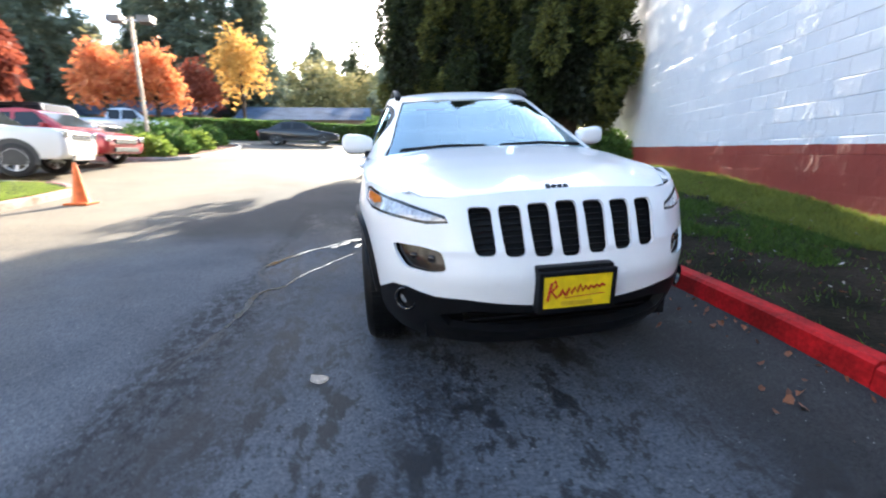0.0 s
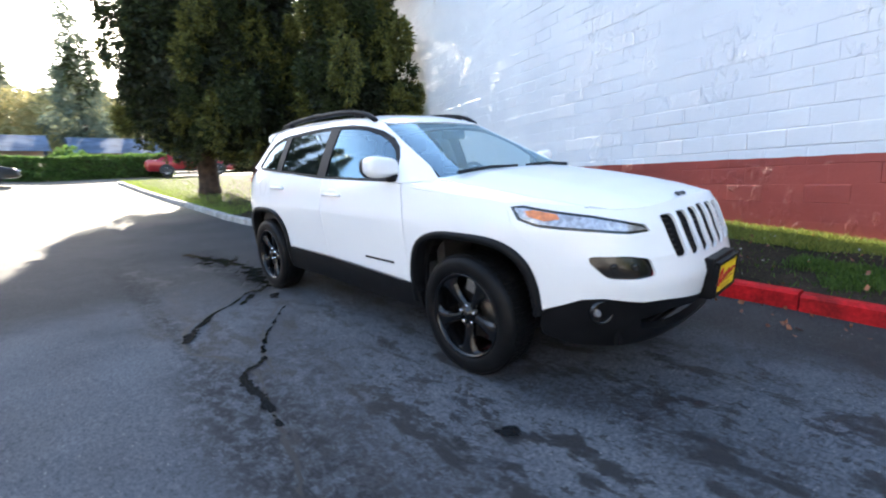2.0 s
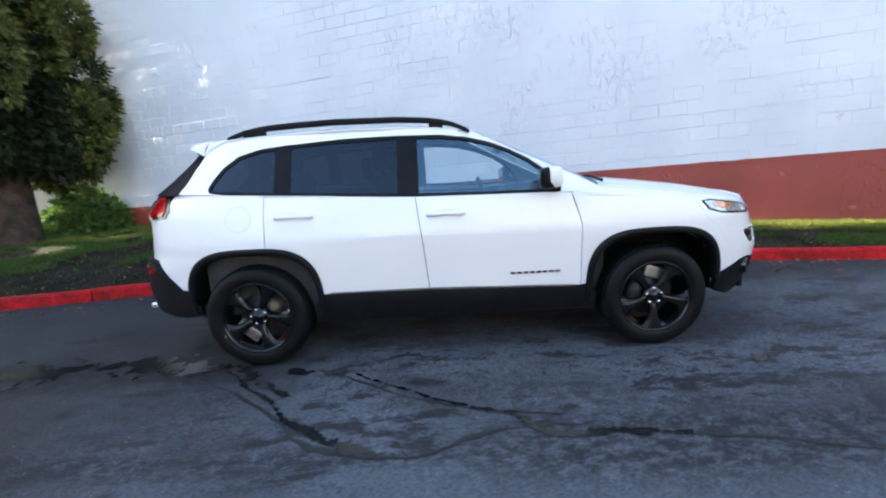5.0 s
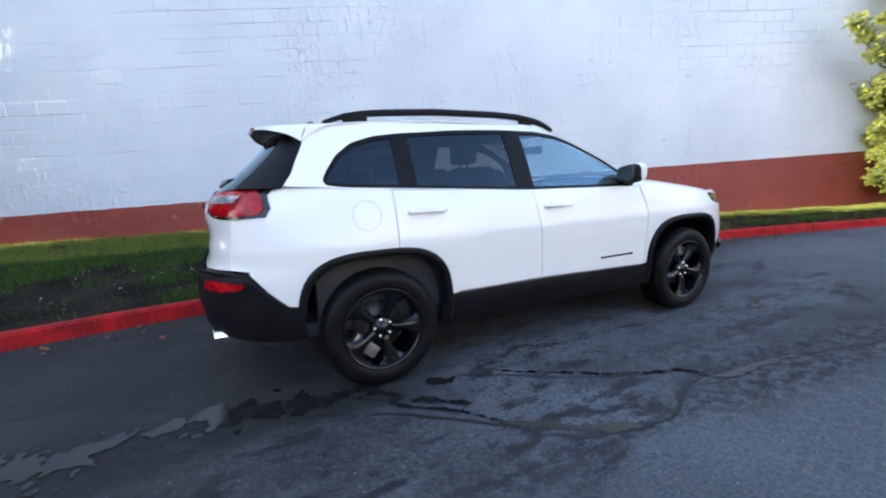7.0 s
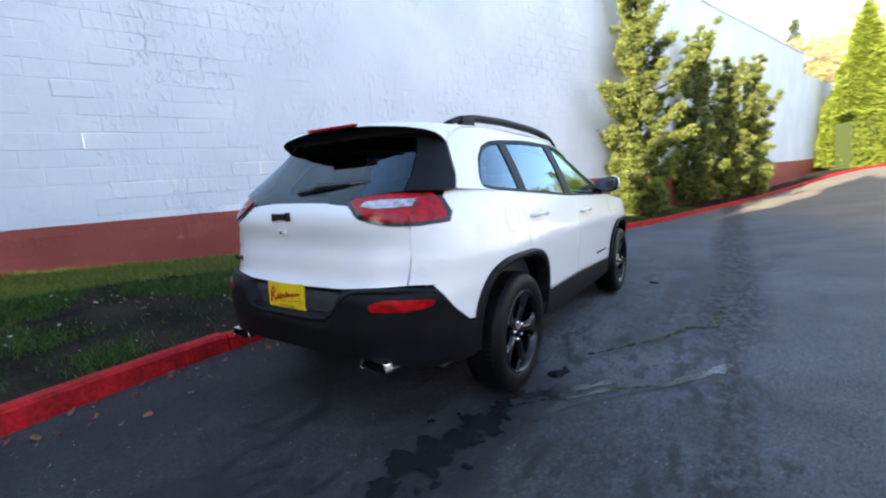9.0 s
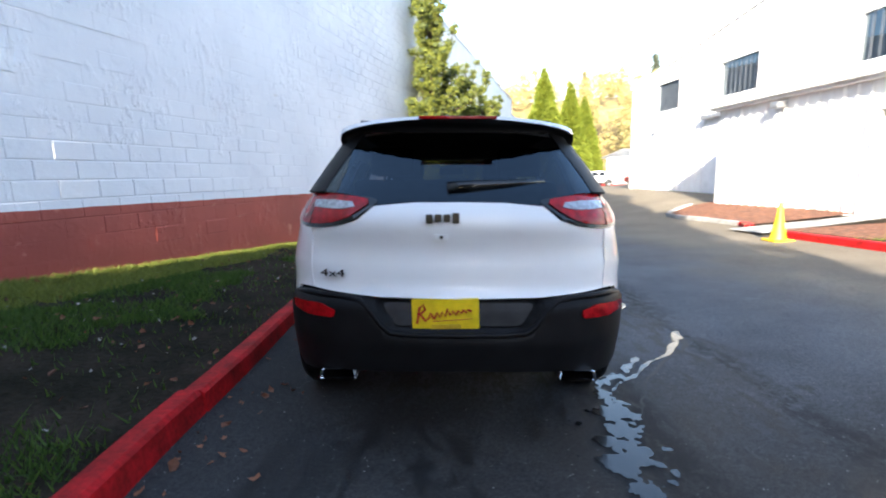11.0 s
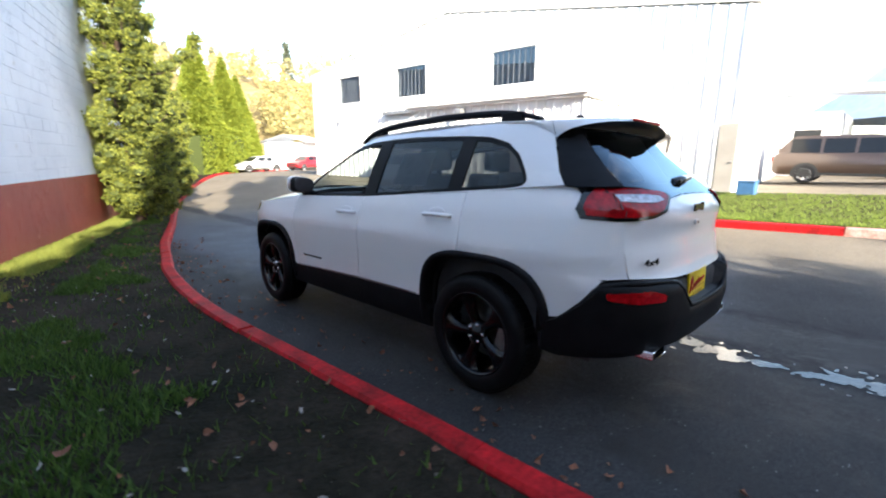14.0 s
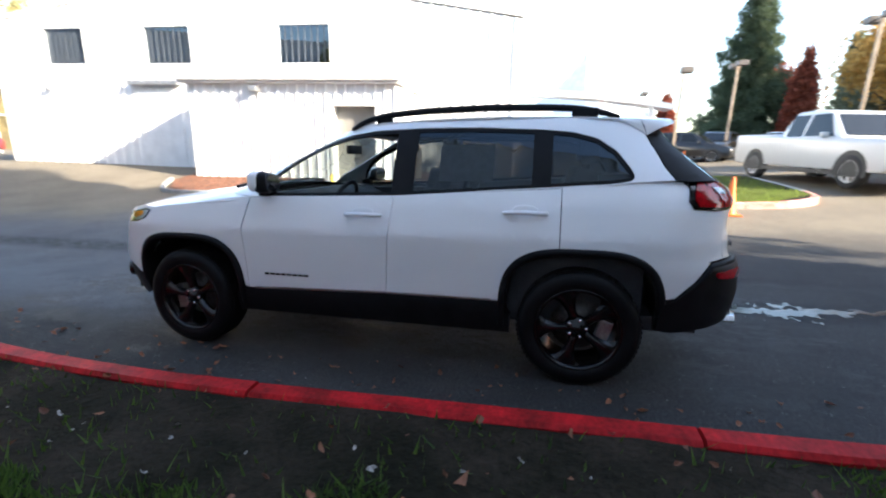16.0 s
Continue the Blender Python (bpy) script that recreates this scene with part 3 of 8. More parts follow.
for p in pts:
    for k in range(cols + 1):
        f = k / cols
        x = p.x - 0.14 + (-11.8 - p.x + 0.14) * f
        iv.append((x, p.y - 0.14 * (p.y > 6.3), land(x, p.y) + 0.12))
for i in range(len(pts) - 1):
    for k in range(cols):
        q = i * (cols + 1) + k
        if_.append((q, q + cols + 1, q + cols + 2, q + 1))
tagged(raw("island_lawn", iv, if_, SOIL, smooth=True), "short green lawn on the lot island", "lawn", kind="structure")
# bark bed and path by the annex
bed = [(-6.9, -9.6), (-7.1, -6.6), (-6.7, -5.85), (-9.0, -5.6), (-9.0, -10.6), (-8.0, -10.5)]
raw_bed = raw("bark_bed", [(x, y, land(x, y) + 0.09) for x, y in bed], [tuple(range(len(bed)))], BARK_CHIPS)
tagged(raw_bed, "bed of red-brown bark chips by the annex", "planting bed", kind="structure")
bp_ = spline([(-8.2, -10.9), (-7.4, -10.4), (-6.85, -9.6), (-6.95, -7.5), (-6.95, -6.1), (-6.5, -5.85)])
kerb_run("bed_kerb", bp_, -1, 0.11, 0.14, lambda p: p.y > -6.6, "low concrete kerb round the bark bed, red at one end")
path_pts = [(-6.3, -5.78), (-6.3, -4.72), (-9.0, -3.9), (-9.0, -5.5)]
fork = [(-6.56, -4.55), (-6.56, -2.7), (-7.6, -2.25), (-9.3, -2.0), (-11.4, -2.0), (-11.4, -3.3), (-8.98, -3.3), (-8.98, -3.85)]
tagged(raw("bark_bed", [(x, y, land(x, y) + 0.127) for x, y in fork], [tuple(range(len(fork)))], BARK_CHIPS), "bare bed of red-brown bark between the path and the grass", "planting bed", kind="structure")
tagged(raw("path", [(x, y, land(x, y) + 0.05) for x, y in path_pts], [(0, 1, 2, 3)], GREY_KERB), "pale concrete path to the annex door", "path", kind="structure")
# ---- the white sport-utility vehicle ----
def car_paint(name, colour, flake=0.0):
    m = bpy.data.materials.new(name)
    m.use_nodes = True
    n, l = m.node_tree.nodes, m.node_tree.links
    b = n["Principled BSDF"]
    t = n.new("ShaderNodeTexNoise")
    t.inputs["Scale"].default_value, t.inputs["Detail"].default_value = 1.7, 6
    r = n.new("ShaderNodeValToRGB")
    r.color_ramp.elements[0].position, r.color_ramp.elements[1].position = 0.3, 0.75
    c = Vector(colour)
    r.color_ramp.elements[0].color, r.color_ramp.elements[1].color = (*(c * 0.965), 1), (*c, 1)
    l.new(n.new("ShaderNodeNewGeometry").outputs["Position"], t.inputs["Vector"])
    l.new(t.outputs[0], r.inputs[0]), l.new(r.outputs[0], b.inputs["Base Color"])
    b.inputs["Roughness"].default_value, b.inputs["Metallic"].default_value = 0.35, flake
    b.inputs["Coat Weight"].default_value, b.inputs["Coat Roughness"].default_value, b.inputs["Coat IOR"].default_value = 0.8, 0.03, 1.4
    return m


WHITE_PAINT = car_paint("white_car_paint", (0.80, 0.80, 0.80))
BLACK_PLASTIC = material("black_plastic", (0.008, 0.008, 0.009), 0.5, vary=0.15, scale=8, fine=300, bump=0.0008, spec=0.13)
GLOSS_BLACK = material("gloss_black", (0.004, 0.004, 0.0045), 0.22, vary=0.05, coat=0.25)
RUBBER = material("tyre_rubber", (0.0065, 0.0065, 0.007), 0.5, vary=0.2, scale=12, fine=120, bump=0.001, spec=0.14)
CHROME = material("chrome", (0.80, 0.80, 0.81), 0.12, 1.0, vary=0.03)
CALIPER = material("brake_metal", (0.45, 0.44, 0.43), 0.4, 0.9, vary=0.15, scale=20)
DISC = material("dark_brake_metal", (0.10, 0.095, 0.09), 0.45, 0.8, vary=0.2, scale=20)
RED_LENS = material("red_lens", (0.40, 0.004, 0.008), 0.15, vary=0.2, scale=25, coat=0.25, spec=0.22)
WHEEL_BLACK = material("gloss_black_wheel", (0.005, 0.005, 0.0055), 0.20, vary=0.1, scale=30, spec=0.35, coat=0.1)
CLEAR_LENS = material("clear_lens", (0.42, 0.42, 0.45), 0.15, 0.35, vary=0.2, scale=40, coat=1.0)
AMBER = material("amber_lens", (0.75, 0.20, 0.02), 0.15, vary=0.15, scale=40, coat=1.0)
PLATE_YELLOW = material("yellow_plate", (0.80, 0.58, 0.01), 0.4, vary=0.08, scale=20)
PLATE_RED = material("red_plate_print", (0.45, 0.01, 0.01), 0.5, vary=0.1)
INTERIOR = material("dark_interior", (0.035, 0.035, 0.038), 0.8, vary=0.15, scale=10, fine=90)
SEATCLOTH = material("seat_cloth", (0.045, 0.045, 0.048), 0.9, vary=0.2, scale=12, fine=150, bump=0.002)
SMOKED = material("smoked_lens", (0.06, 0.06, 0.065), 0.1, 0.3, vary=0.1, coat=1.0)
# car glass: stronger sky blue tinted into the reflection
GLASS_FRONT = pane("clear_car_glass", (0.62, 0.70, 0.68), 0.15, sheen=(0.55, 0.82, 1.0))
GLASS_REAR = pane("privacy_car_glass", (0.11, 0.11, 0.115), 0.05, sheen=(0.70, 0.87, 1.0))

ZW = (0.20, 0.30, 0.40, 0.50, 0.62, 0.75, 0.865, 0.895, 0.98, 1.04, 1.09, 1.14, 1.22, 1.35, 1.48, 1.54, 1.60)
XW = (0.79, 0.845, 0.868, 0.879, 0.886, 0.899, 0.907, 0.901, 0.881, 0.868, 0.850, 0.828, 0.795, 0.735, 0.665, 0.625, 0.56)


def half_width(z):
    return table(z, ZW, XW)


LOW = dict(
    yf=lambda z: table(z, (0.18, 0.30, 0.42, 0.52, 0.62, 0.70, 0.78, 0.88, 0.96, 1.02, 1.15), (-2.10, -2.24, -2.31, -2.34, -2.355, -2.335, -2.297, -2.258, -2.205, -2.14, -1.9)),
    cf=lambda z: -1.2, nf=2.85,
    yr=lambda z: table(z, (0.2, 0.30, 0.40, 0.55, 0.70, 0.78, 0.90, 1.0, 1.08, 1.14, 1.2), (2.10, 2.20, 2.265, 2.29, 2.28, 2.235, 2.225, 2.235, 2.23, 2.195, 2.13)),
    cr=lambda z: 0.95, nr=3.9)
UP = dict(
    yf=lambda z: table(z, (1.0, 1.13, 1.30, 1.45, 1.535, 1.6), (-1.38, -1.10, -0.735, -0.43, -0.25, -0.05)),
    cf=lambda z: table(z, (1.0, 1.13, 1.55), (-0.48, -0.2, 0.65)), nf=4.5,
    yr=lambda z: table(z, (1.0, 1.08, 1.14, 1.2, 1.3, 1.4, 1.47, 1.56, 1.6), (2.235, 2.23, 2.195, 2.125, 2.0, 1.885, 1.825, 1.775, 1.74)),
    cr=lambda z: 0.75, nr=5.5)


def shell(S, c, z, out=0.0):
    """A point of the body's skin: c runs 0..1 round the nose, 1..2 along the side, 2..3 round the tail."""
    def raw_point(c, z):
        w, yf, cf, yr, cr = half_width(z), S["yf"](z), S["cf"](z), S["yr"](z), S["cr"](z)
        if 1 <= c <= 2:
            return Vector((w, cf + (c - 1) * (cr - cf), z))
        f = c * math.pi / 2 if c < 1 else (3 - c) * math.pi / 2
        s, k, n = math.sin(f), math.cos(f), S["nf"] if c < 1 else S["nr"]
        r = (abs(s) ** n + abs(k) ** n) ** (-1 / n)
        return Vector((w * r * s, cf - (cf - yf) * r * k if c < 1 else cr + (yr - cr) * r * k, z))
    p = raw_point(c, z)
    if out:
        e = 0.01
        a, b = raw_point(min(c + e, 3), z) - raw_point(max(c - e, 0), z), raw_point(c, z + e) - raw_point(c, z - e)
        p += a.cross(b).normalized() * out
    return p


def find(S, z, want, axis, lo, hi):
    """The column at which the skin has that x or y."""
    g = lambda c: shell(S, c, z)[axis] - want
    up = g(hi) > g(lo)
    for _ in range(40):
        m = (lo + hi) / 2
        if (g(m) > 0) == up:
            hi = m
        else:
            lo = m
    return (lo + hi) / 2


def by_y(S, y, z):
    return (find(S, z, y, 1, 0, 3), z)


def by_front(S, x, z):
    return (find(S, z, abs(x), 0, 0, 1) * (1 if x >= 0 else -1), z)


def by_rear(S, x, z):
    c = find(S, z, abs(x), 0, 2, 3)
    return (c if x >= 0 else 6 - c, z)


def dense(pts, step=0.05):
    out = []
    for a, b in zip(pts, pts[1:] + pts[:1]):
        a, b = Vector(a), Vector(b)
        n = max(1, int((b - a).length / step))
        out += [tuple(a + (b - a) * k / n) for k in range(n)]
    return out


def rounded(pts, r=0.03, n=4):
    """Rounds the corners of a flat outline."""
    out = []
    for i, p in enumerate(pts):
        p, a, b = Vector(p), Vector(pts[i - 1]), Vector(pts[(i + 1) % len(pts)])
        da, db = (a - p), (b - p)
        ra, rb = min(r, da.length * 0.45), min(r, db.length * 0.45)
        u, w = p + da.normalized() * ra, p + db.normalized() * rb
        for k in range(n + 1):
            t = k / n
            out.append(tuple((1 - t) ** 2 * u + 2 * t * (1 - t) * p + t * t * w))
    return out


def sheet(outline, holes, du, dv, mapper, thick=0.0, inward=None):
    """Fills an outline with holes, cuts it by a grid and lays it on a curved skin."""
    bm = bmesh.new()
    edges = []
    for loop in [outline] + list(holes):
        vs = [bm.verts.new((p[0], p[1], 0)) for p in loop]
        edges += [bm.edges.new((a, b)) for a, b in zip(vs, vs[1:] + vs[:1])]
    bmesh.ops.triangle_fill(bm, use_beauty=True, use_dissolve=False, edges=edges, normal=(0, 0, 1))
    us, ws = [p[0] for p in outline], [p[1] for p in outline]
    for lo, hi, d, ax in ((min(us), max(us), du, 0), (min(ws), max(ws), dv, 1)):
        n = int((hi - lo) / d)
        for k in range(1, n + 1):
            co, no = [0, 0, 0], [0, 0, 0]
            co[ax], no[ax] = lo + (hi - lo) * k / (n + 1), 1
            bmesh.ops.bisect_plane(bm, geom=bm.verts[:] + bm.edges[:] + bm.faces[:], dist=1e-6, plane_co=co, plane_no=no)
    for v in bm.verts:
        v.co = mapper(v.co.x, v.co.y)
    bmesh.ops.remove_doubles(bm, verts=bm.verts[:], dist=2e-4)
    bmesh.ops.recalc_face_normals(bm, faces=bm.faces)
    return bm


def orient(bm, ref):
    """Turns all faces away from a point inside."""
    bm.normal_update()
    s = sum((f.calc_center_median() - Vector(ref)).dot(f.normal) * f.calc_area() for f in bm.faces)
    if s < 0:
        bmesh.ops.reverse_faces(bm, faces=bm.faces[:])
    return bm


def rim_in(bm, depth):
    """Folds the open border of a sheet inwards, so that panel edges have thickness."""
    bm.normal_update()
    border = [e for e in bm.edges if e.is_boundary]
    for e in border:
        e.smooth = False
    nrm = {v: v.normal.copy() for e in border for v in e.verts}
    r = bmesh.ops.extrude_edge_only(bm, edges=border)
    new_v = [v for v in r["geom"] if isinstance(v, bmesh.types.BMVert)]
    for v in new_v:
        old = min((w for e in v.link_edges for w in [e.other_vert(v)] if w in nrm), key=lambda w: (w.co - v.co).length)
        v.co = old.co - nrm[old] * depth
    return bm


def mirrored(bm, flip):
    if flip:
        bmesh.ops.scale(bm, vec=(-1, 1, 1), verts=bm.verts)
        bmesh.ops.reverse_faces(bm, faces=bm.faces[:])
    return bm


suv = thing("suv", LEVEL.copy(), "white sport-utility vehicle with black trim parked by the kerb", "car")


def panel(name, S, outline, mat, holes=(), out=0.0, both=True, du=0.045, dv=0.05, edge=0.012, label="", parent=None, smooth=True):
    """A body panel on the skin, from an outline of (c, z) pairs; with both, once on either side."""
    made = []
    for flip in ((False, True) if both else (False,)):
        bm = sheet(outline, holes, du, dv, lambda c, z: shell_any(S, c, z, out))
        orient(bm, (0, 0, 0.75))
        if edge:
            rim_in(bm, edge)
        made.append(part(name, mirrored(bm, flip), mat, parent or suv, label, smooth))
    return made


def shell_any(S, c, z, out=0.0):
    if c < 0:
        p = shell(S, -c, z, out)
        return Vector((-p.x, p.y, p.z))
    if c > 3:
        p = shell(S, 6 - c, z, out)
        return Vector((-p.x, p.y, p.z))
    return shell(S, c, z, out)


def side_line(S, pts, step=0.05):
    return [by_y(S, y, z) for y, z in dense(pts, step)]


def arch(yc, r, z0, zc=0.375, n=20, sign=1, squash=0.96):
    """Points of a wheel arch from front to back, down to z0."""
    a0 = math.asin((z0 - zc) / r)
    return [(yc - r * boxy(a) * math.cos(a), zc + r * squash * boxy(a) * math.sin(a)) for a in np.linspace(a0, math.pi - a0, n)]


def boxy(a):
    """Squares off a round arch a little."""
    return (abs(math.cos(a)) ** 3.2 + abs(math.sin(a)) ** 3.2) ** (-1 / 3.2)


def arch_top(y, yc, r):
    """Height of the arch at y."""
    pts = sorted(arch(yc, r, 0.40, n=120))
    return table(y, [q[0] for q in pts], [q[1] for q in pts])


FA, RA = -1.352, 1.352
RO = 0.462

# doors, wings and quarters
fender = [(-0.8535, 0.44), (-0.8535, 0.88), (-0.80, 1.085), (-0.95, 1.075), (-1.25, 1.035), (-1.50, 1.012), (-1.618, 0.996), (-1.668, 0.90), (-1.782, 0.80), (-1.86, 0.68)]
fa = arch(FA, RO, 0.47)
low_front = sorted((z, y) for y, z in arch(FA, RO, 0.40, n=160) if y < FA - 0.25)
fz = lambda z: table(z, [q[0] for q in low_front], [q[1] for q in low_front])
panel("front_wing", LOW, side_line(LOW, fender + [(fz(0.661), 0.661)] + [p for p in fa if p[1] > 0.67 or p[0] > FA]), WHITE_PAINT)
fdoor = [(-0.8485, 0.455), (0.1675, 0.485), (0.1925, 0.8), (0.2275, 1.10), (-0.3, 1.090), (-0.70, 1.083), (-0.79, 1.080), (-0.8485, 0.88)]
panel("front_door", LOW, side_line(LOW, fdoor), WHITE_PAINT)
ra = arch(RA, RO, 0.485)
rdoor = [(0.1725, 0.487)] + [(0.55, 0.492)] + [p for p in ra if p[0] < 1.222] + [(1.2285, arch_top(1.2285, RA, RO)), (1.2285, 1.0), (1.2285, 1.155), (0.7, 1.128), (0.2325, 1.10), (0.1975, 0.8)]
panel("rear_door", LOW, side_line(LOW, rdoor), WHITE_PAINT)
def side_open(S, pts, step=0.05):
    """As side_line, but leaves the outline open after the last point."""
    d = dense(pts, step)
    return [by_y(S, y, z) for y, z in d[:max(i for i, q in enumerate(d) if abs(q[0] - pts[-1][0]) + abs(q[1] - pts[-1][1]) < 1e-6) + 1]]


quarter = side_open(LOW, [(1.2335, arch_top(1.2335, RA, RO))] + [p for p in ra if p[0] > 1.27 and p[1] > 0.53] + [(1.86, 0.556), (1.96, 0.65), (2.04, 0.755)])
quarter += [by_rear(LOW, x, z) for x, z in ((0.76, 0.758), (0.665, 0.765), (0.672, 0.83), (0.675, 0.9), (0.673, 0.97), (0.67, 1.037))]
quarter += side_open(LOW, [(2.05, 1.040), (1.932, 1.050), (1.900, 1.098), (1.90, 1.16), (1.86, 1.20), (1.60, 1.188), (1.2335, 1.158), (1.2335, 0.9)])
panel("quarter_panel", LOW, quarter, WHITE_PAINT)

# greenhouse: white frame, black surround, panes
DLO = [(-0.735, 1.092), (-0.655, 1.235), (-0.56, 1.318), (-0.44, 1.388), (-0.30, 1.445), (-0.14, 1.485), (0.05, 1.508), (0.37, 1.517), (0.75, 1.512), (1.11, 1.492), (1.28, 1.474),
       (1.42, 1.435), (1.52, 1.365), (1.59, 1.275), (1.618, 1.225), (1.60, 1.197), (1.50, 1.182), (1.19, 1.163), (0.7, 1.132), (0.26, 1.106), (-0.3, 1.094), (-0.6, 1.090)]
frame_out = [by_front(UP, 0.735, 1.10)] + [by_front(UP, x, z) for x, z in ((0.675, 1.18), (0.630, 1.28), (0.588, 1.38), (0.545, 1.47), (0.515, 1.53))] \
    + [by_y(UP, y, z) for y, z in ((-0.02, 1.558), (0.1, 1.562), (0.25, 1.566), (0.4, 1.570), (0.65, 1.571), (0.9, 1.568), (1.1, 1.562), (1.35, 1.55), (1.53, 1.543))] + [by_y(UP, y, z) for y, z in ((1.630, 1.53), (1.668, 1.47), (1.720, 1.37), (1.770, 1.27), (1.823, 1.203), (1.60, 1.19))] 
bottom = [by_y(UP, y, z) for y, z in ((1.50, 1.176), (1.19, 1.158), (0.7, 1.127), (0.26, 1.100), (-0.3, 1.088), (-0.6, 1.084), (-0.78, 1.085))]
panel("greenhouse_frame", UP, frame_out + bottom, WHITE_PAINT, holes=[[by_y(UP, y, z) for y, z in rounded(DLO, 0.02, 2)]], du=0.04, dv=0.035, edge=0.01)


def shrink(pts, d):
    c = [Vector(p) for p in pts]
    area = sum(a.x * b.y - b.x * a.y for a, b in zip(c, c[1:] + c[:1]))
    out = []
    for i, p in enumerate(c):
        t = (c[(i + 1) % len(c)] - c[i - 1]).normalized()
        n = Vector((-t.y, t.x)) * (1 if area > 0 else -1)
        out.append(tuple(p + n * d))
    return out


inner = shrink(DLO, 0.022)


def clip_y(pts, lo, hi):
    bm_pts, out = pts, []
    for keep, lim in ((lambda y: y >= lo, lo), (lambda y: y <= hi, hi)):
        out = []
        for a, b in zip(bm_pts, bm_pts[1:] + bm_pts[:1]):
            if keep(a[0]):
                out.append(a)
            if keep(a[0]) != keep(b[0]):
                t = (lim - a[0]) / (b[0] - a[0])
                out.append((lim, a[1] + t * (b[1] - a[1])))
        bm_pts = out
    return out


panes = {"front_door_glass": clip_y(inner, -0.9, 0.205), "rear_door_glass": clip_y(inner, 0.345, 1.06), "quarter_glass": clip_y(inner, 1.17, 1.8)}
panel("window_surround", UP, [by_y(UP, y, z) for y, z in DLO], BLACK_PLASTIC, holes=[[by_y(UP, y, z) for y, z in dense(p, 0.04)] for p in panes.values()], out=-0.006, du=0.05, dv=0.05, edge=0.012)
for nm, p in panes.items():
    g = GLASS_FRONT if nm.startswith("front") else GLASS_REAR
    made = panel(nm, UP, [by_y(UP, y, z) for y, z in dense(p, 0.04)], g, out=-0.012, du=0.07, dv=0.08, edge=0, both=False)
    if not nm.startswith("front"):   # the driver's window is wound down
        panel(nm, UP, [by_y(UP, y, z) for y, z in dense(p, 0.04)], g, out=-0.012, du=0.07, dv=0.08, edge=0)
        bpy.data.objects.remove(made[0])
    else:
        for v in made[0].data.vertices:
            v.co.x = -v.co.x
        made[0].data.flip_normals()

# paper sticker inside the rear side window
stick = [by_y(UP, y, z) for y, z in dense([(0.50, 1.20), (0.83, 1.20), (0.83, 1.42), (0.50, 1.42)], 0.06)]
panel("window_sticker", UP, stick, material("sticker_paper", (0.62, 0.62, 0.60), 0.8, vary=0.08, scale=25), out=-0.022, both=False, edge=0, label="white paper sheet behind the glass")

# roof, windscreen, bonnet
def roof_z(x, y):
    ridge = table(y, (-0.40, -0.31, -0.20, -0.05, 0.12, 0.35, 0.8, 1.3, 1.6, 1.84, 1.93), (1.468, 1.510, 1.553, 1.588, 1.604, 1.617, 1.624, 1.609, 1.590, 1.570, 1.560))
    return ridge - 0.045 * (abs(x) / 0.6) ** 2.4


def top_sheet(outline, fz, du=0.06, dv=0.06, edge=0.012):
    bm = sheet(outline, [], du, dv, lambda x, y: Vector((x, y, fz(x, y))))
    orient(bm, (0, 0, 0.3))
    return rim_in(bm, edge) if edge else bm


def sym(pts):
    return pts + [(-x, y) for x, y in reversed(pts)]


roof_edge = [(x, shell(UP, by_front(UP, x, z)[0] if x else 0.0, z).y) for x, z in ((0.0, 1.509), (0.2, 1.509), (0.4, 1.506), (0.48, 1.502), (0.512, 1.498))] + [(0.545, -0.13), (0.575, -0.06), (0.60, 0.05), (0.612, 0.4), (0.61, 0.9), (0.606, 1.3), (0.598, 1.665), (0.3, 1.72), (0, 1.73)]
part("roof", top_sheet(sym(roof_edge), roof_z), WHITE_PAINT, suv, smooth=True)
bm, rows = bmesh.new(), []
for j in range(15):
    row = []
    for i in range(33):
        u = i / 16 - 1
        lo, hi = 1.125 - 0.028 * u * u, 1.505 - 0.011 * u * u
        z = lo + (hi - lo) * j / 14
        x = u * table(z, (1.097, 1.18, 1.28, 1.38, 1.47, 1.51), (0.722, 0.668, 0.623, 0.581, 0.538, 0.512))
        row.append(bm.verts.new(shell_any(UP, by_front(UP, x, z)[0] if abs(x) > 1e-6 else 0.0, z, -0.008)))
    rows.append(row)
for u, w in zip(rows, rows[1:]):
    for k in range(32):
        bm.faces.new((u[k], u[k + 1], w[k + 1], w[k]))
part("windscreen", orient(bm, (0, 0, 0.75)), GLASS_FRONT, suv, smooth=True)


def hood_z(x, y):
    ridge = table(y, (-2.20, -2.12, -2.0, -1.8, -1.5, -1.2, -1.0, -0.9), (0.955, 0.990, 1.022, 1.060, 1.104, 1.140, 1.158, 1.165))
    a = abs(x)
    w = table(y, (-2.2, -1.9, -1.6, -1.2, -0.9), (0.66, 0.80, 0.855, 0.87, 0.86))
    dome = 0.012 * (smoothstep(0.62, 0.40, a) if a > 0.3 else 1.0)
    return ridge - 0.012 + dome - 0.045 * (a / w) ** 2 - 0.045 * (a / w) ** 9


hood = [(0, -2.185), (0.2, -2.180), (0.38, -2.160), (0.50, -2.125), (0.60, -2.05), (0.68, -1.90), (0.725, -1.70), (0.745, -1.4), (0.755, -1.1), (0.735, -0.985), (0.5, -1.075), (0.25, -1.115), (0, -1.125)]
part("bonnet", top_sheet(sym(hood), hood_z, 0.05, 0.05), WHITE_PAINT, suv, smooth=True)
wing_top = [(0.652, -1.965), (0.685, -1.90), (0.730, -1.70), (0.750, -1.4), (0.760, -1.1), (0.741, -0.985), (0.74, -0.90), (0.80, -0.80), (0.852, -0.80), (0.868, -0.95), (0.872, -1.25), (0.855, -1.5), (0.825, -1.68), (0.755, -1.86), (0.70, -1.945)]
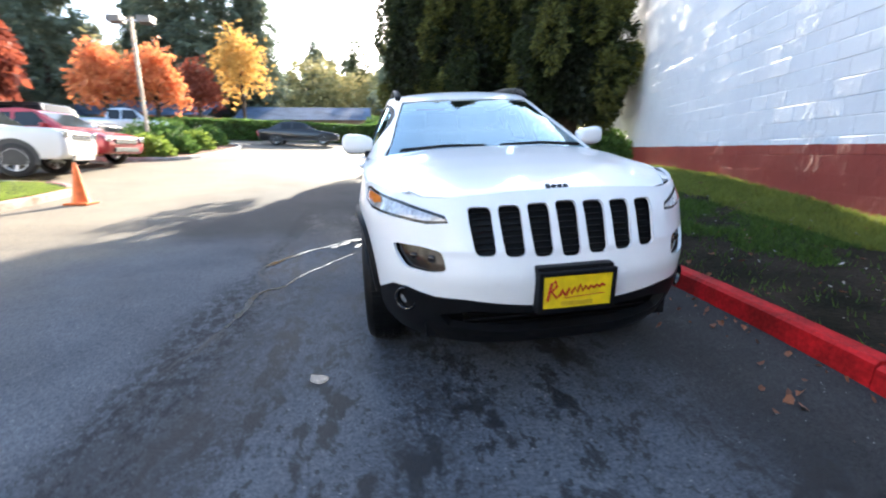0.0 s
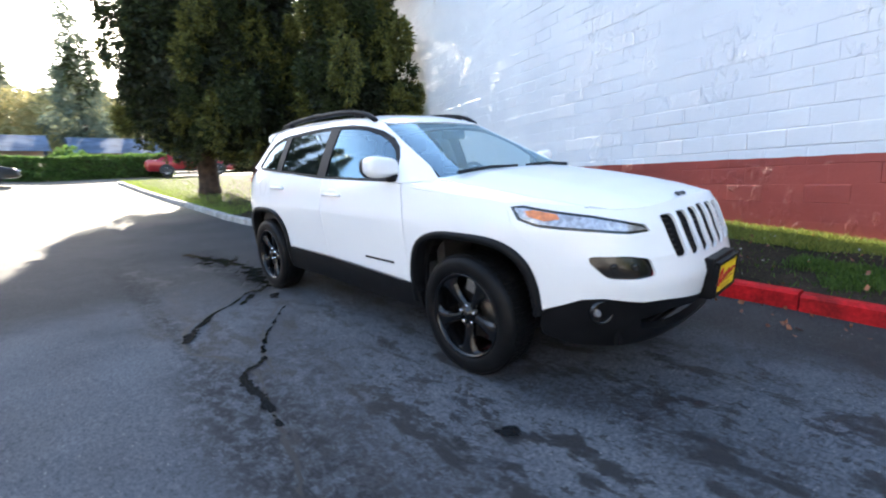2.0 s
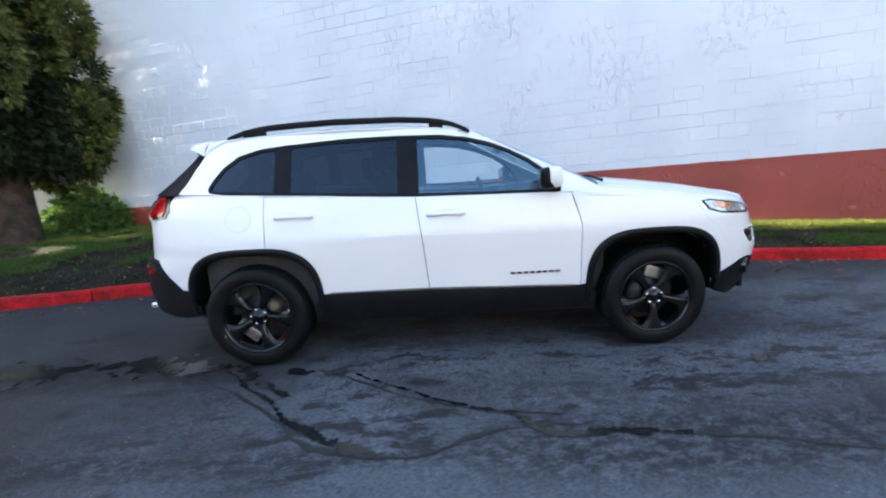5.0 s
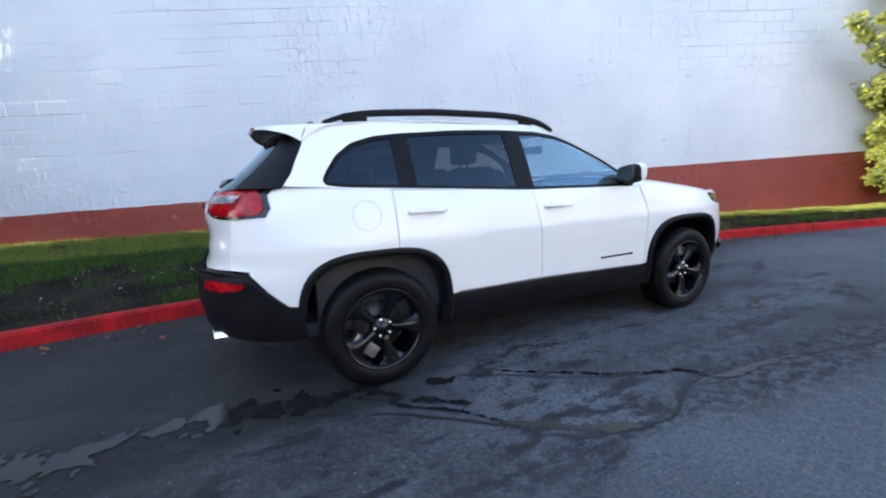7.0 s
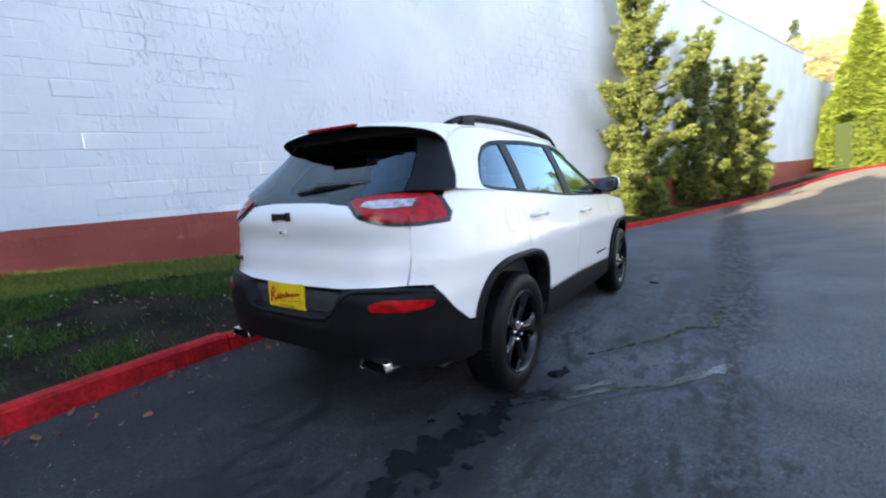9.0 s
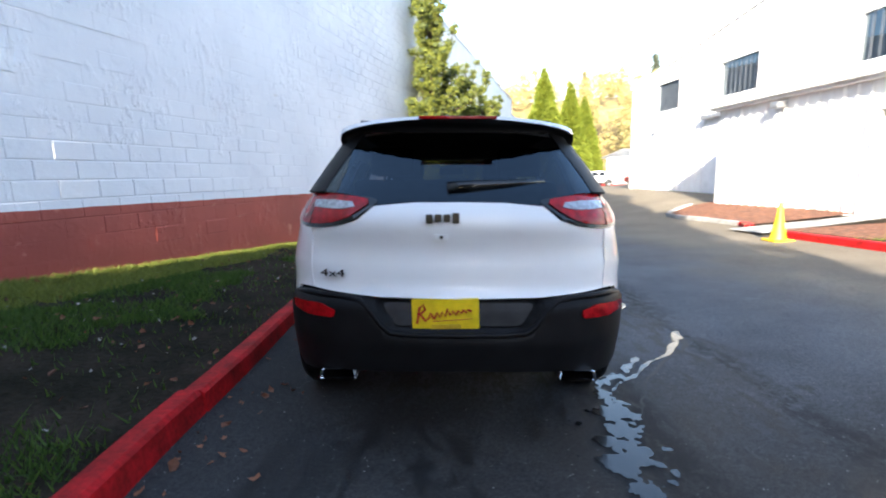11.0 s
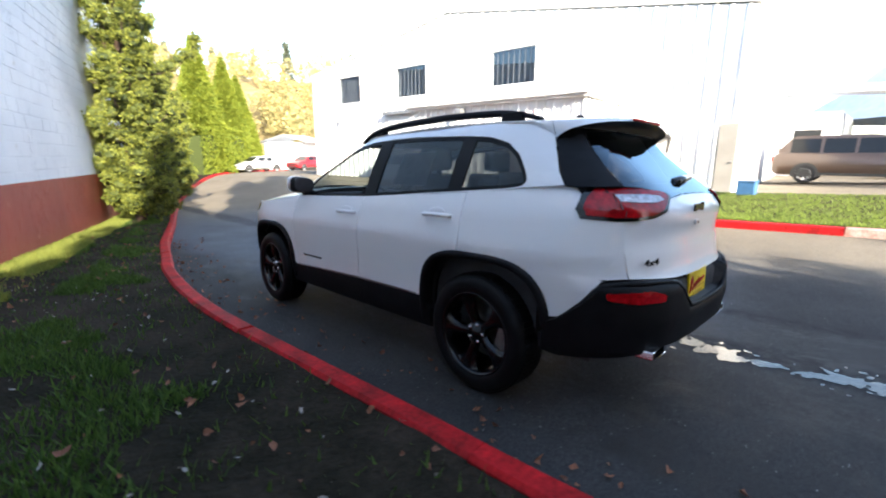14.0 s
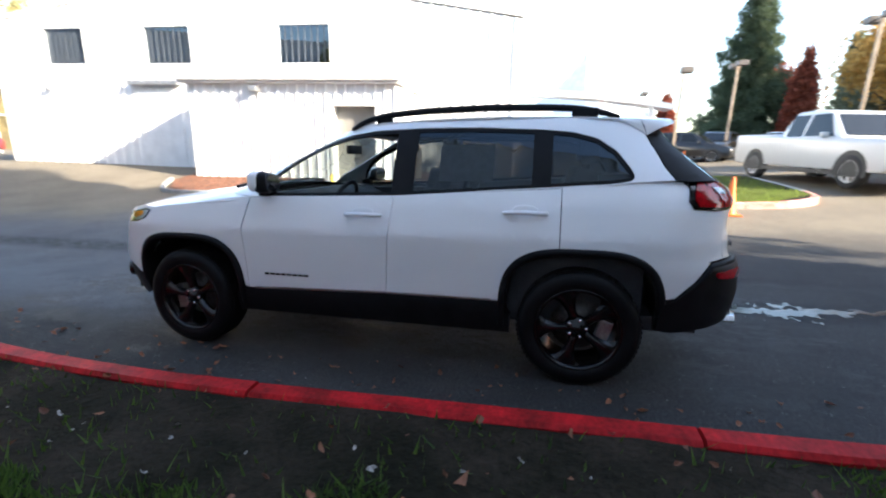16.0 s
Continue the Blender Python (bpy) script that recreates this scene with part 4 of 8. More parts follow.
for flip in (False, True):
    part("wing_top", mirrored(top_sheet(wing_top, hood_z, 0.05, 0.06), flip), WHITE_PAINT, suv, smooth=True)
    closing = [(0.46, -2.10), (0.60, -2.035), (0.685, -1.95), (0.76, -1.82), (0.72, -1.76), (0.64, -1.88), (0.55, -1.99)]
    part("closing_panel", mirrored(top_sheet(closing, lambda x, y: hood_z(x, y) - 0.016, 0.05, 0.06, 0.0), flip), WHITE_PAINT, suv, smooth=True)
part("cowl", top_sheet(sym([(0, -1.135), (0.25, -1.125), (0.5, -1.085), (0.735, -0.995), (0.76, -0.85), (0.5, -0.95), (0, -1.0)]), lambda x, y: hood_z(x, y) - 0.018 + 0.0 * y, 0.08, 0.05), BLACK_PLASTIC, suv)

# nose: white fascia with openings for the seven slots and the lamps
def slot(i):
    x = (i - 3) * 0.122
    top, bot, h = 0.928 - 0.012 * abs(i - 3) / 3, 0.708 + 0.004 * abs(i - 3), 0.049
    lean = 0.012 * (i - 3) / 3
    return rounded([(x - h - lean * 0 + lean, top), (x + h + lean, top), (x + h * 0.86, bot), (x - h * 0.86, bot)], 0.026, 4)


headlamp = [by_front(LOW, 0.505, 0.853), by_front(LOW, 0.52, 0.885)] + [by_front(LOW, 0.60, 0.910), by_front(LOW, 0.69, 0.938)] + [by_y(LOW, y, z) for y, z in ((-1.84, 0.965), (-1.72, 0.985), (-1.65, 0.978), (-1.70, 0.915), (-1.80, 0.885))] + [by_front(LOW, 0.70, 0.862), by_front(LOW, 0.60, 0.848)]
drl = [by_front(LOW, x, z) for x, z in rounded([(0.53, 0.655), (0.545, 0.735), (0.63, 0.752), (0.745, 0.752), (0.742, 0.715), (0.70, 0.648), (0.60, 0.642)], 0.02, 3)]
fascia = [by_front(LOW, x, z) for x, z in ((0.0, 0.975), (0.2, 0.972), (0.38, 0.962), (0.47, 0.955), (0.505, 0.952))] + [by_front(LOW, x, z) for x, z in ((0.60, 0.958), (0.69, 0.970))] \
    + [by_y(LOW, y, z) for y, z in ((-1.84, 0.992), (-1.72, 1.006), (-1.6185, 0.996), (-1.6685, 0.90), (-1.7825, 0.80), (-1.8605, 0.68), (fz(0.661), 0.661))] + [by_y(LOW, y, z) for y, z in [q for q in reversed(fa) if q[1] < 0.645 and q[0] < FA] + [(-1.835, 0.478)]] \
    + [by_front(LOW, x, z) for x, z in ((0.755, 0.545), (0.70, 0.553), (0.58, 0.530), (0.46, 0.530), (0.36, 0.518), (0.2, 0.50), (0, 0.495))]
fascia = fascia + [(-c, z) for c, z in reversed(fascia[1:-1])]
mir = lambda pts: [(-c, z) for c, z in reversed(pts)]
slots = [[by_front(LOW, x, z) if abs(x) > 1e-6 else (0.0, z) for x, z in slot(i)] for i in range(7)]
bm = sheet(fascia, slots + [headlamp, mir(headlamp), drl, mir(drl)], 0.03, 0.03, lambda c, z: shell_any(LOW, c, z, 0.012 * smoothstep(0.70, 0.745, z) * smoothstep(0.62, 0.44, abs(shell_any(LOW, c, z).x)) if z > 0.68 else 0.0))
orient(bm, (0, -1.0, 0.7))
part("front_bumper", rim_in(bm, 0.014), WHITE_PAINT, suv, smooth=True)
bm = sheet([by_front(LOW, 0.47, 0.69), by_front(LOW, 0.47, 0.95), by_front(LOW, -0.47, 0.95), by_front(LOW, -0.47, 0.69)], [], 0.04, 0.04, lambda c, z: shell_any(LOW, c, z, -0.034))
part("grille", orient(bm, (0, -1, 0.8)), BLACK_PLASTIC, suv, "black mesh grille with seven slots")
for i in range(7):
    x = (i - 3) * 0.122
    for k in range(9):
        z = 0.715 + k * 0.025
        p = shell_any(LOW, by_front(LOW, x, z)[0] if abs(x) > 1e-6 else 0.0, z, -0.030)
        part("grille_bar", boxed(p.x - 0.046, p.x + 0.046, p.y - 0.005, p.y + 0.005, z - 0.003, z + 0.003), BLACK_PLASTIC, suv)
for flip in (False, True):
    bm = sheet(headlamp, [], 0.04, 0.03, lambda c, z: shell_any(LOW, c, z, -0.004))
    hl = part("headlamp", mirrored(orient(bm, (0, 0, 0.7)), flip), GLOSS_BLACK, suv, "slim running lamp in a black housing", True)
    strip = shrink(headlamp, 0.013)
    bm = sheet(strip, [], 0.04, 0.03, lambda c, z: shell_any(LOW, c, z, 0.002))
    part("lamp_lens", mirrored(orient(bm, (0, 0, 0.7)), flip), CLEAR_LENS, hl, "clear lens", True)
    amb = [by_y(LOW, y, z) for y, z in ((-1.89, 0.922), (-1.875, 0.944), (-1.77, 0.963), (-1.73, 0.958), (-1.75, 0.932), (-1.83, 0.912))]
    bm = sheet(amb, [], 0.04, 0.03, lambda c, z: shell_any(LOW, c, z, 0.005))
    part("side_marker", mirrored(orient(bm, (0, 0, 0.7)), flip), AMBER, hl, "amber lens", True)
    bm = sheet(drl, [], 0.04, 0.03, lambda c, z: shell_any(LOW, c, z, -0.025))
    dl = part("main_beam_lamp", mirrored(orient(bm, (0, 0, 0.7)), flip), GLOSS_BLACK, suv, "dark recessed headlamp", True)
    for x in (0.60, 0.675):
        bm = bmesh.new()
        p = shell_any(LOW, by_front(LOW, x, 0.70)[0], 0.70, -0.022)
        m = Matrix.Translation(p) @ Matrix.Rotation(radians(-90 + 28), 4, "Z")
        r = bmesh.ops.create_uvsphere(bm, u_segments=14, v_segments=8, radius=0.021, matrix=m @ Matrix.Diagonal((0.4, 1, 0.9, 1)))
        part("projector", mirrored(bm, flip), GLOSS_BLACK, dl, "smoked projector lens", True)
    p = shell_any(LOW, by_front(LOW, 0.70, 0.485)[0], 0.485, 0.0)
    bm = bmesh.new()
    bmesh.ops.create_uvsphere(bm, u_segments=18, v_segments=10, radius=0.030, matrix=Matrix.Translation(p + Vector((0, 0.012, 0))) @ Matrix.Rotation(radians(35), 4, "Z") @ Matrix.Diagonal((1, 0.4, 1, 1)))
    fl = part("fog_lamp", mirrored(bm, flip), CLEAR_LENS, suv, "round fog lamp", True)
    bm = bmesh.new()
    lathe(bm, [(-0.02, 0.046), (0.012, 0.046), (0.016, 0.052), (0.012, 0.058), (-0.02, 0.058)], 20)
    bmesh.ops.transform(bm, matrix=Matrix.Translation(p) @ Matrix.Rotation(radians(-90 + 35), 4, "Z"), verts=bm.verts)
    part("bezel", mirrored(bm, flip), GLOSS_BLACK, fl, "gloss black ring", True)

# lower black front apron with an intake
apron_top = [(0.0, 0.491), (0.2, 0.496), (0.36, 0.514), (0.46, 0.526), (0.58, 0.526), (0.70, 0.549), (0.755, 0.541)]
apron = [by_front(LOW, x, z) for x, z in apron_top] + [by_y(LOW, y, z) for y, z in ((-1.838, 0.474), (-1.812, 0.45), (-1.80, 0.38), (-1.81, 0.335), (-1.88, 0.31))] + [by_front(LOW, x, z) for x, z in ((0.72, 0.292), (0.58, 0.275), (0.35, 0.27), (0, 0.27))]
apron = apron + [(-c, z) for c, z in reversed(apron[1:-1])]
intake = [by_front(LOW, x, z) for x, z in ((0.42, 0.475), (0.56, 0.44), (0.52, 0.375), (0.3, 0.355), (-0.3, 0.355), (-0.52, 0.375), (-0.56, 0.44), (-0.42, 0.475), (-0.2, 0.462), (0.2, 0.462))]
bm = sheet(apron, [intake], 0.05, 0.04, lambda c, z: shell_any(LOW, c, z, 0.004))
part("front_apron", rim_in(orient(bm, (0, -0.8, 0.45)), 0.04), BLACK_PLASTIC, suv, "matt black lower bumper", True)
for k in range(4):
    part("intake_bar", boxed(-0.45, 0.45, -2.20, -2.18, 0.362 + k * 0.03, 0.372 + k * 0.03), BLACK_PLASTIC, suv)
part("intake_backing", boxed(-0.62, 0.62, -2.12, -2.10, 0.30, 0.52), BLACK_PLASTIC, suv)

# tail: tailgate, lamps, bumper, glass
gate = [by_rear(LOW, x, z) for x, z in ((0.6605, 0.765), (0.671, 0.9), (0.666, 1.035), (0.52, 1.05), (0.44, 1.075), (0.37, 1.135), (0.2, 1.15), (0.0, 1.152))]
gate = gate + [(6 - c, z) for c, z in reversed(gate[:-1])]
gate += [by_rear(LOW, -0.35, 0.745), by_rear(LOW, 0, 0.738), by_rear(LOW, 0.35, 0.745)]


def gate_map(c, z):
    p = shell_any(LOW, c, z)
    crease = 0.012 * smoothstep(1.04, 0.985, z) * smoothstep(0.86, 0.95, z)
    return p - Vector((0, crease, 0))


bm = sheet(gate, [], 0.04, 0.03, gate_map)
part("tailgate", rim_in(orient(bm, (0, 1.0, 0.9)), 0.015), WHITE_PAINT, suv, smooth=True)
tail = [by_rear(LOW, x, z) for x, z in ((0.355, 1.146), (0.36, 1.160), (0.43, 1.175), (0.52, 1.187), (0.62, 1.197))] + [by_y(LOW, y, z) for y, z in ((2.0, 1.200), (1.915, 1.194), (1.900, 1.15), (1.895, 1.09), (1.925, 1.045), (2.05, 1.036))] + [by_rear(LOW, x, z) for x, z in ((0.70, 1.034), (0.62, 1.036), (0.54, 1.046), (0.46, 1.072), (0.41, 1.108))]
for flip in (False, True):
    bm = sheet(tail, [], 0.014, 0.012, lambda c, z: shell_any(LOW, c, z, 0.006))
    tl = part("tail_lamp", mirrored(rim_in(orient(bm, (0, 1, 0.9)), 0.02), flip), GLOSS_BLACK, suv, "wrap-round red tail lamp with a clear strip", True)
    red = [by_rear(LOW, x, z) for x, z in ((0.392, 1.142), (0.40, 1.158), (0.45, 1.167), (0.53, 1.177), (0.62, 1.186))] + [by_y(LOW, y, z) for y, z in ((2.0, 1.189), (1.945, 1.184), (1.930, 1.14), (1.928, 1.09), (1.95, 1.059), (2.05, 1.052))]
    red += [by_rear(LOW, x, z) for x, z in ((0.70, 1.050), (0.62, 1.052), (0.55, 1.061), (0.475, 1.085), (0.43, 1.114))]
    bm = sheet(red, [], 0.014, 0.012, lambda c, z: shell_any(LOW, c, z, 0.013))
    part("red_lens", mirrored(rim_in(orient(bm, (0, 1, 0.9)), 0.006), flip), RED_LENS, tl, smooth=True)
    clear = [by_rear(LOW, x, z) for x, z in ((0.450, 1.124), (0.462, 1.142), (0.54, 1.149), (0.655, 1.150), (0.655, 1.120), (0.60, 1.115), (0.51, 1.113))]
    bm = sheet(clear, [], 0.03, 0.025, lambda c, z: shell_any(LOW, c, z, 0.017))
    part("clear_lens", mirrored(rim_in(orient(bm, (0, 1, 0.9)), 0.004), flip), CLEAR_LENS, tl, "clear reversing lens", True)
    bm = bmesh.new()
    for z0 in (1.045, 1.083, 1.12, 1.158):
        q0, q1 = shell_any(LOW, by_rear(LOW, 0.668, z0)[0], z0, 0.014), shell_any(LOW, by_rear(LOW, 0.668, z0)[0], z0 + 0.035, 0.014)
        tube(bm, [q0, q1], 0.0028, 6)
    part("lens_joint", mirrored(bm, flip), GLOSS_BLACK, tl)
rb_top = [(0.0, 0.728), (0.2, 0.733), (0.35, 0.739), (0.5, 0.752), (0.655, 0.757)]
rb = [by_rear(LOW, x, z) for x, z in rb_top] + [by_y(LOW, y, z) for y, z in ((2.046, 0.747), (1.965, 0.642), (1.855, 0.552), (1.795, 0.525), (1.775, 0.44), (1.765, 0.375), (1.85, 0.358))] + [by_rear(LOW, x, z) for x, z in ((0.72, 0.378), (0.5, 0.424), (0.3, 0.428), (0, 0.430))]
rb = rb[::-1]
rbm = [(6 - c, z) for c, z in reversed(rb)]
rb_all = rb + rbm[1:-1]


def rb_map(c, z):
    p = shell_any(LOW, c, z, 0.024 * smoothstep(0.75, 0.722, z))
    a = abs(p.x)
    inn = smoothstep(0.385 - (0.725 - z) * 0.6, 0.35 - (0.725 - z) * 0.6, a) * smoothstep(0.585, 0.605, z)
    p.y -= 0.065 * inn
    return p


bm = sheet(rb_all, [], 0.03, 0.022, rb_map)
part("rear_bumper", rim_in(orient(bm, (0, 1, 0.55)), 0.03), BLACK_PLASTIC, suv, "matt black rear bumper", True)
GREY_PLASTIC = material("grey_grained_plastic", (0.040, 0.041, 0.045), 0.6, vary=0.15, scale=9, fine=280, bump=0.001, spec=0.25)
pad = [by_rear(LOW, x, z) for x, z in dense(rounded([(0.335, 0.718), (0.275, 0.618), (-0.275, 0.618), (-0.335, 0.718)], 0.03, 4), 0.05)]
bm = sheet(pad, [], 0.05, 0.03, lambda c, z: shell_any(LOW, c, z) + Vector((0, -0.030, 0)))
part("bumper_pad", orient(bm, (0, 1, 0.55)), GREY_PLASTIC, suv, "grained grey panel round the rear plate", True)
bm = bmesh.new()
ridge = [(0.66, 0.741), (0.60, 0.738), (0.48, 0.734), (0.42, 0.722), (0.375, 0.690), (0.33, 0.630), (0.29, 0.598), (0.2, 0.590), (0.0, 0.588)]
half = [shell_any(LOW, by_y(LOW, y, z)[0], z, 0.008) for y, z in ((1.86, 0.545), (1.955, 0.622), (2.0, 0.675), (2.04, 0.725))] + [shell_any(LOW, by_rear(LOW, x, z)[0], z, 0.016) for x, z in ridge]
tube(bm, half + [Vector((-q.x, q.y, q.z)) for q in reversed(half[:-1])], 0.013, 8)
part("bumper_lip", bm, BLACK_PLASTIC, suv, smooth=True)
for flip in (False, True):
    refl = [by_rear(LOW, x, z) for x, z in rounded([(0.53, 0.655), (0.525, 0.688), (0.60, 0.704), (0.755, 0.700), (0.745, 0.668), (0.66, 0.652)], 0.014, 3)]
    bm = sheet(refl, [], 0.03, 0.02, lambda c, z: shell_any(LOW, c, z, 0.030))
    part("reflector", mirrored(rim_in(orient(bm, (0, 1, 0.55)), 0.02), flip), RED_LENS, suv, "red reflector", True)
    bm = bmesh.new()
    prof = rounded([(-0.088, -0.023), (0.088, -0.023), (0.076, 0.023), (-0.076, 0.023)], 0.012, 3)
    loops = []
    for y, s in ((2.00, 1.0), (2.244, 1.0), (2.249, 0.93), (2.244, 0.84)):
        loops.append([bm.verts.new((0.53 + u * s, y, 0.394 + w * s)) for u, w in prof])
    for u, w in zip(loops, loops[1:]):
        for k in range(len(prof)):
            bm.faces.new((u[k], u[(k + 1) % len(prof)], w[(k + 1) % len(prof)], w[k]))
    bmesh.ops.recalc_face_normals(bm, faces=bm.faces)
    tip = part("exhaust_tip", mirrored(bm, flip), CHROME, suv, "flat chrome exhaust tip")
    bm = bmesh.new()
    loops = [[bm.verts.new((0.53 + u * s, y, 0.394 + w * s)) for u, w in prof] for y, s in ((2.245, 0.84), (2.12, 0.82))]
    for k in range(len(prof)):
        bm.faces.new((loops[0][k], loops[0][(k + 1) % len(prof)], loops[1][(k + 1) % len(prof)], loops[1][k]))
    bm.faces.new(loops[1])
    part("pipe_bore", mirrored(bm, flip), RUBBER, tip, "sooty black inside of the pipe")
glass = [by_rear(UP, x, z) for x, z in ((0.0, 1.158), (0.2, 1.156), (0.36, 1.142), (0.40, 1.165), (0.52, 1.192), (0.614, 1.20), (0.589, 1.28), (0.552, 1.36), (0.51, 1.44), (0.485, 1.478), (0.30, 1.494), (0, 1.498))]
glass = glass + [(6 - c, z) for c, z in reversed(glass[1:-1])]
side_black = [by_rear(UP, x, z) for x, z in ((0.62, 1.20), (0.595, 1.28), (0.558, 1.36), (0.515, 1.445), (0.492, 1.48), (0.48, 1.50))] + [by_y(UP, y, z) for y, z in ((1.645, 1.522), (1.675, 1.47), (1.727, 1.37), (1.777, 1.27), (1.83, 1.203), (1.90, 1.197))]
bm = sheet(glass, [], 0.04, 0.04, lambda c, z: shell_any(UP, c, z, -0.004))
part("rear_window", orient(bm, (0, 1, 0.9)), GLASS_REAR, suv, smooth=True)
panel("rear_pillar_trim", UP, side_black, BLACK_PLASTIC, out=-0.002, du=0.04, dv=0.04)
# roof spoiler: a white lip that curves down to the pillars over a black underside
LIP = [Vector(q) for q in ((0.620, 1.685, 1.448), (0.617, 1.722, 1.472), (0.602, 1.763, 1.492), (0.567, 1.803, 1.505), (0.505, 1.838, 1.518), (0.41, 1.868, 1.531), (0.26, 1.893, 1.544), (0.12, 1.907, 1.550), (0, 1.911, 1.552))]
BROW = [(0.599, 1.645), (0.595, 1.675), (0.581, 1.71), (0.551, 1.745), (0.501, 1.785), (0.405, 1.83), (0.255, 1.87), (0.12, 1.885), (0, 1.891)]
sp = sym([(0, 1.736), (0.3, 1.727)] + BROW)
part("spoiler", top_sheet(sp[:-1], lambda x, y: roof_z(x, y) + 0.002, 0.05, 0.04, 0.004), WHITE_PAINT, suv, smooth=True)


def both_sides(line):
    return line + [Vector((-q.x, q.y, q.z)) for q in reversed(line[:-1])]


def loft(rows):
    bm = bmesh.new()
    loops = [[bm.verts.new(q) for q in row] for row in rows]
    for u, w in zip(loops, loops[1:]):
        for k in range(len(u) - 1):
            bm.faces.new((u[k], u[k + 1], w[k + 1], w[k]))
    return bm


brow = [Vector((x, y, roof_z(x, y) + 0.002)) for x, y in BROW]
bulge = [(a + b) / 2 + Vector((0.010 * min(1, a.x / 0.4), 0.004, 0.005)) for a, b in zip(brow, LIP)]
part("spoiler_lip", orient(loft([both_sides(r) for r in (brow, bulge, LIP)]), (0, 1.5, 1.4)), WHITE_PAINT, suv, smooth=True)
inner, hem = [LIP[0] + Vector((-0.006, -0.004, -0.004))], [LIP[0] + Vector((-0.014, -0.004, -0.008))]
for q in LIP[1:]:
    x, z = min(q.x * 0.985, 0.575), min(1.512, q.z - 0.014)
    inner.append(shell_any(UP, by_rear(UP, x, z)[0], z, 0.010))
    z = min(1.495, q.z - 0.022)
    hem.append(shell_any(UP, by_rear(UP, x, z)[0], z, 0.002))
under = [(a + b) / 2 + Vector((0, 0.006, 0.004)) for a, b in zip(LIP, inner)]
part("spoiler_underside", orient(loft([both_sides(r) for r in (LIP, under, inner, hem)]), (0, 1.68, 2.2)), BLACK_PLASTIC, suv, smooth=True)
# white cheeks between the roof's edge and the pillar
ys = [1.36, 1.45, 1.53, 1.60, 1.65, 1.685]
cheek = []
for y in ys:
    z = table(y, (1.36, 1.53, 1.60, 1.65, 1.685), (1.548, 1.535, 1.503, 1.474, 1.448))
    q = shell(UP, by_y(UP, y, z)[0], z, 0.003)
    cheek.append(q if y < 1.68 else LIP[0].copy())
top = [Vector((x, y, roof_z(x, y) - 0.002)) for x, y in ((0.604, 1.36), (0.602, 1.45), (0.601, 1.53), (0.599, 1.60), (0.598, 1.625), (0.599, 1.645))]
for q, w in zip(cheek, top):
    q.x = max(q.x, w.x + 0.003)
for flip in (False, True):
    mid = [(a + b) / 2 + Vector((0.011, 0, 0)) for a, b in zip(top, cheek)]
    part("roof_cheek", mirrored(orient(loft([top, mid, cheek]), (0, 1.5, 1.4)), flip), WHITE_PAINT, suv, smooth=True)
part("high_brake_lamp", boxed(-0.19, 0.19, 1.890, 1.915, 1.548, 1.563, 0.004), RED_LENS, suv, "red high brake lamp")

# sills, flares, arches
for flip in (False, True):
    top = [(-0.83, 0.452), (0.17, 0.482), (0.92, 0.484)]
    bm = sheet(side_line(LOW, [(-0.90, 0.47), (-0.83, 0.449), (0.17, 0.481), (0.90, 0.487), (0.955, 0.40), (0.955, 0.285), (0.2, 0.285), (-0.955, 0.285), (-0.955, 0.40)], 0.06), [], 0.05, 0.03, lambda c, z: shell_any(LOW, c, z, 0.010 * smoothstep(0.50, 0.44, z)))
    part("sill", mirrored(rim_in(orient(bm, (0, 0, 0.4)), 0.06), flip), BLACK_PLASTIC, suv, "matt black sill", True)
    bm = sheet(side_line(LOW, [(-0.80, 0.466), (0.17, 0.497), (0.85, 0.499), (0.84, 0.488), (0.17, 0.484), (-0.80, 0.453)], 0.06), [], 0.05, 0.03, lambda c, z: shell_any(LOW, c, z, 0.006))
    part("sill_strip", mirrored(orient(bm, (0, 0, 0.4)), flip), CALIPER, suv, "satin grey strip over the sill", True)
    for yc, z_front, z_back in ((FA, 0.46, 0.30), (RA, 0.30, 0.50)):
        bm, rows = bmesh.new(), []
        lo_f, lo_b = (0.44, 0.33) if yc == FA else (0.33, 0.50)
        for k in range(41):
            f = k / 40
            a = math.asin((lo_f - 0.375) / 0.46) + f * (math.pi - math.asin((lo_f - 0.375) / 0.46) - math.asin((lo_b - 0.375) / 0.46))
            prof = ((0.468, 0.0), (0.466, 0.018), (0.456, 0.026), (0.434, 0.024), (0.426, 0.014), (0.424, -0.06))
            row = []
            for r, o in prof:
                y, z = yc - r * boxy(a) * math.cos(a), 0.375 + r * 0.965 * boxy(a) * math.sin(a)
                q = shell(LOW, find(LOW, max(z, 0.25), y, 1, 0, 3), max(z, 0.25), o)
                row.append(bm.verts.new((q.x, y, z)))
            rows.append(row)
        for u, w in zip(rows, rows[1:]):
            for j in range(5):
                bm.faces.new((u[j], w[j], w[j + 1], u[j + 1]))
        orient(bm, (0, yc, 0.37))
        part("wheel_arch_flare", mirrored(bm, flip), BLACK_PLASTIC, suv, "matt black wheel arch flare", True)
        bm = bmesh.new()
        rows = []
        for k in range(25):
            a = -0.05 + (math.pi + 0.1) * k / 24
            rows.append([bm.verts.new((x, yc - 0.418 * boxy(a) * math.cos(a), 0.375 + 0.405 * boxy(a) * math.sin(a))) for x in (0.50, 0.80)])
        for u, w in zip(rows, rows[1:]):
            bm.faces.new((u[0], u[1], w[1], w[0]))
        bm.faces.new([r[0] for r in rows])
        part("wheel_arch_liner", mirrored(bm, flip), RUBBER, suv)

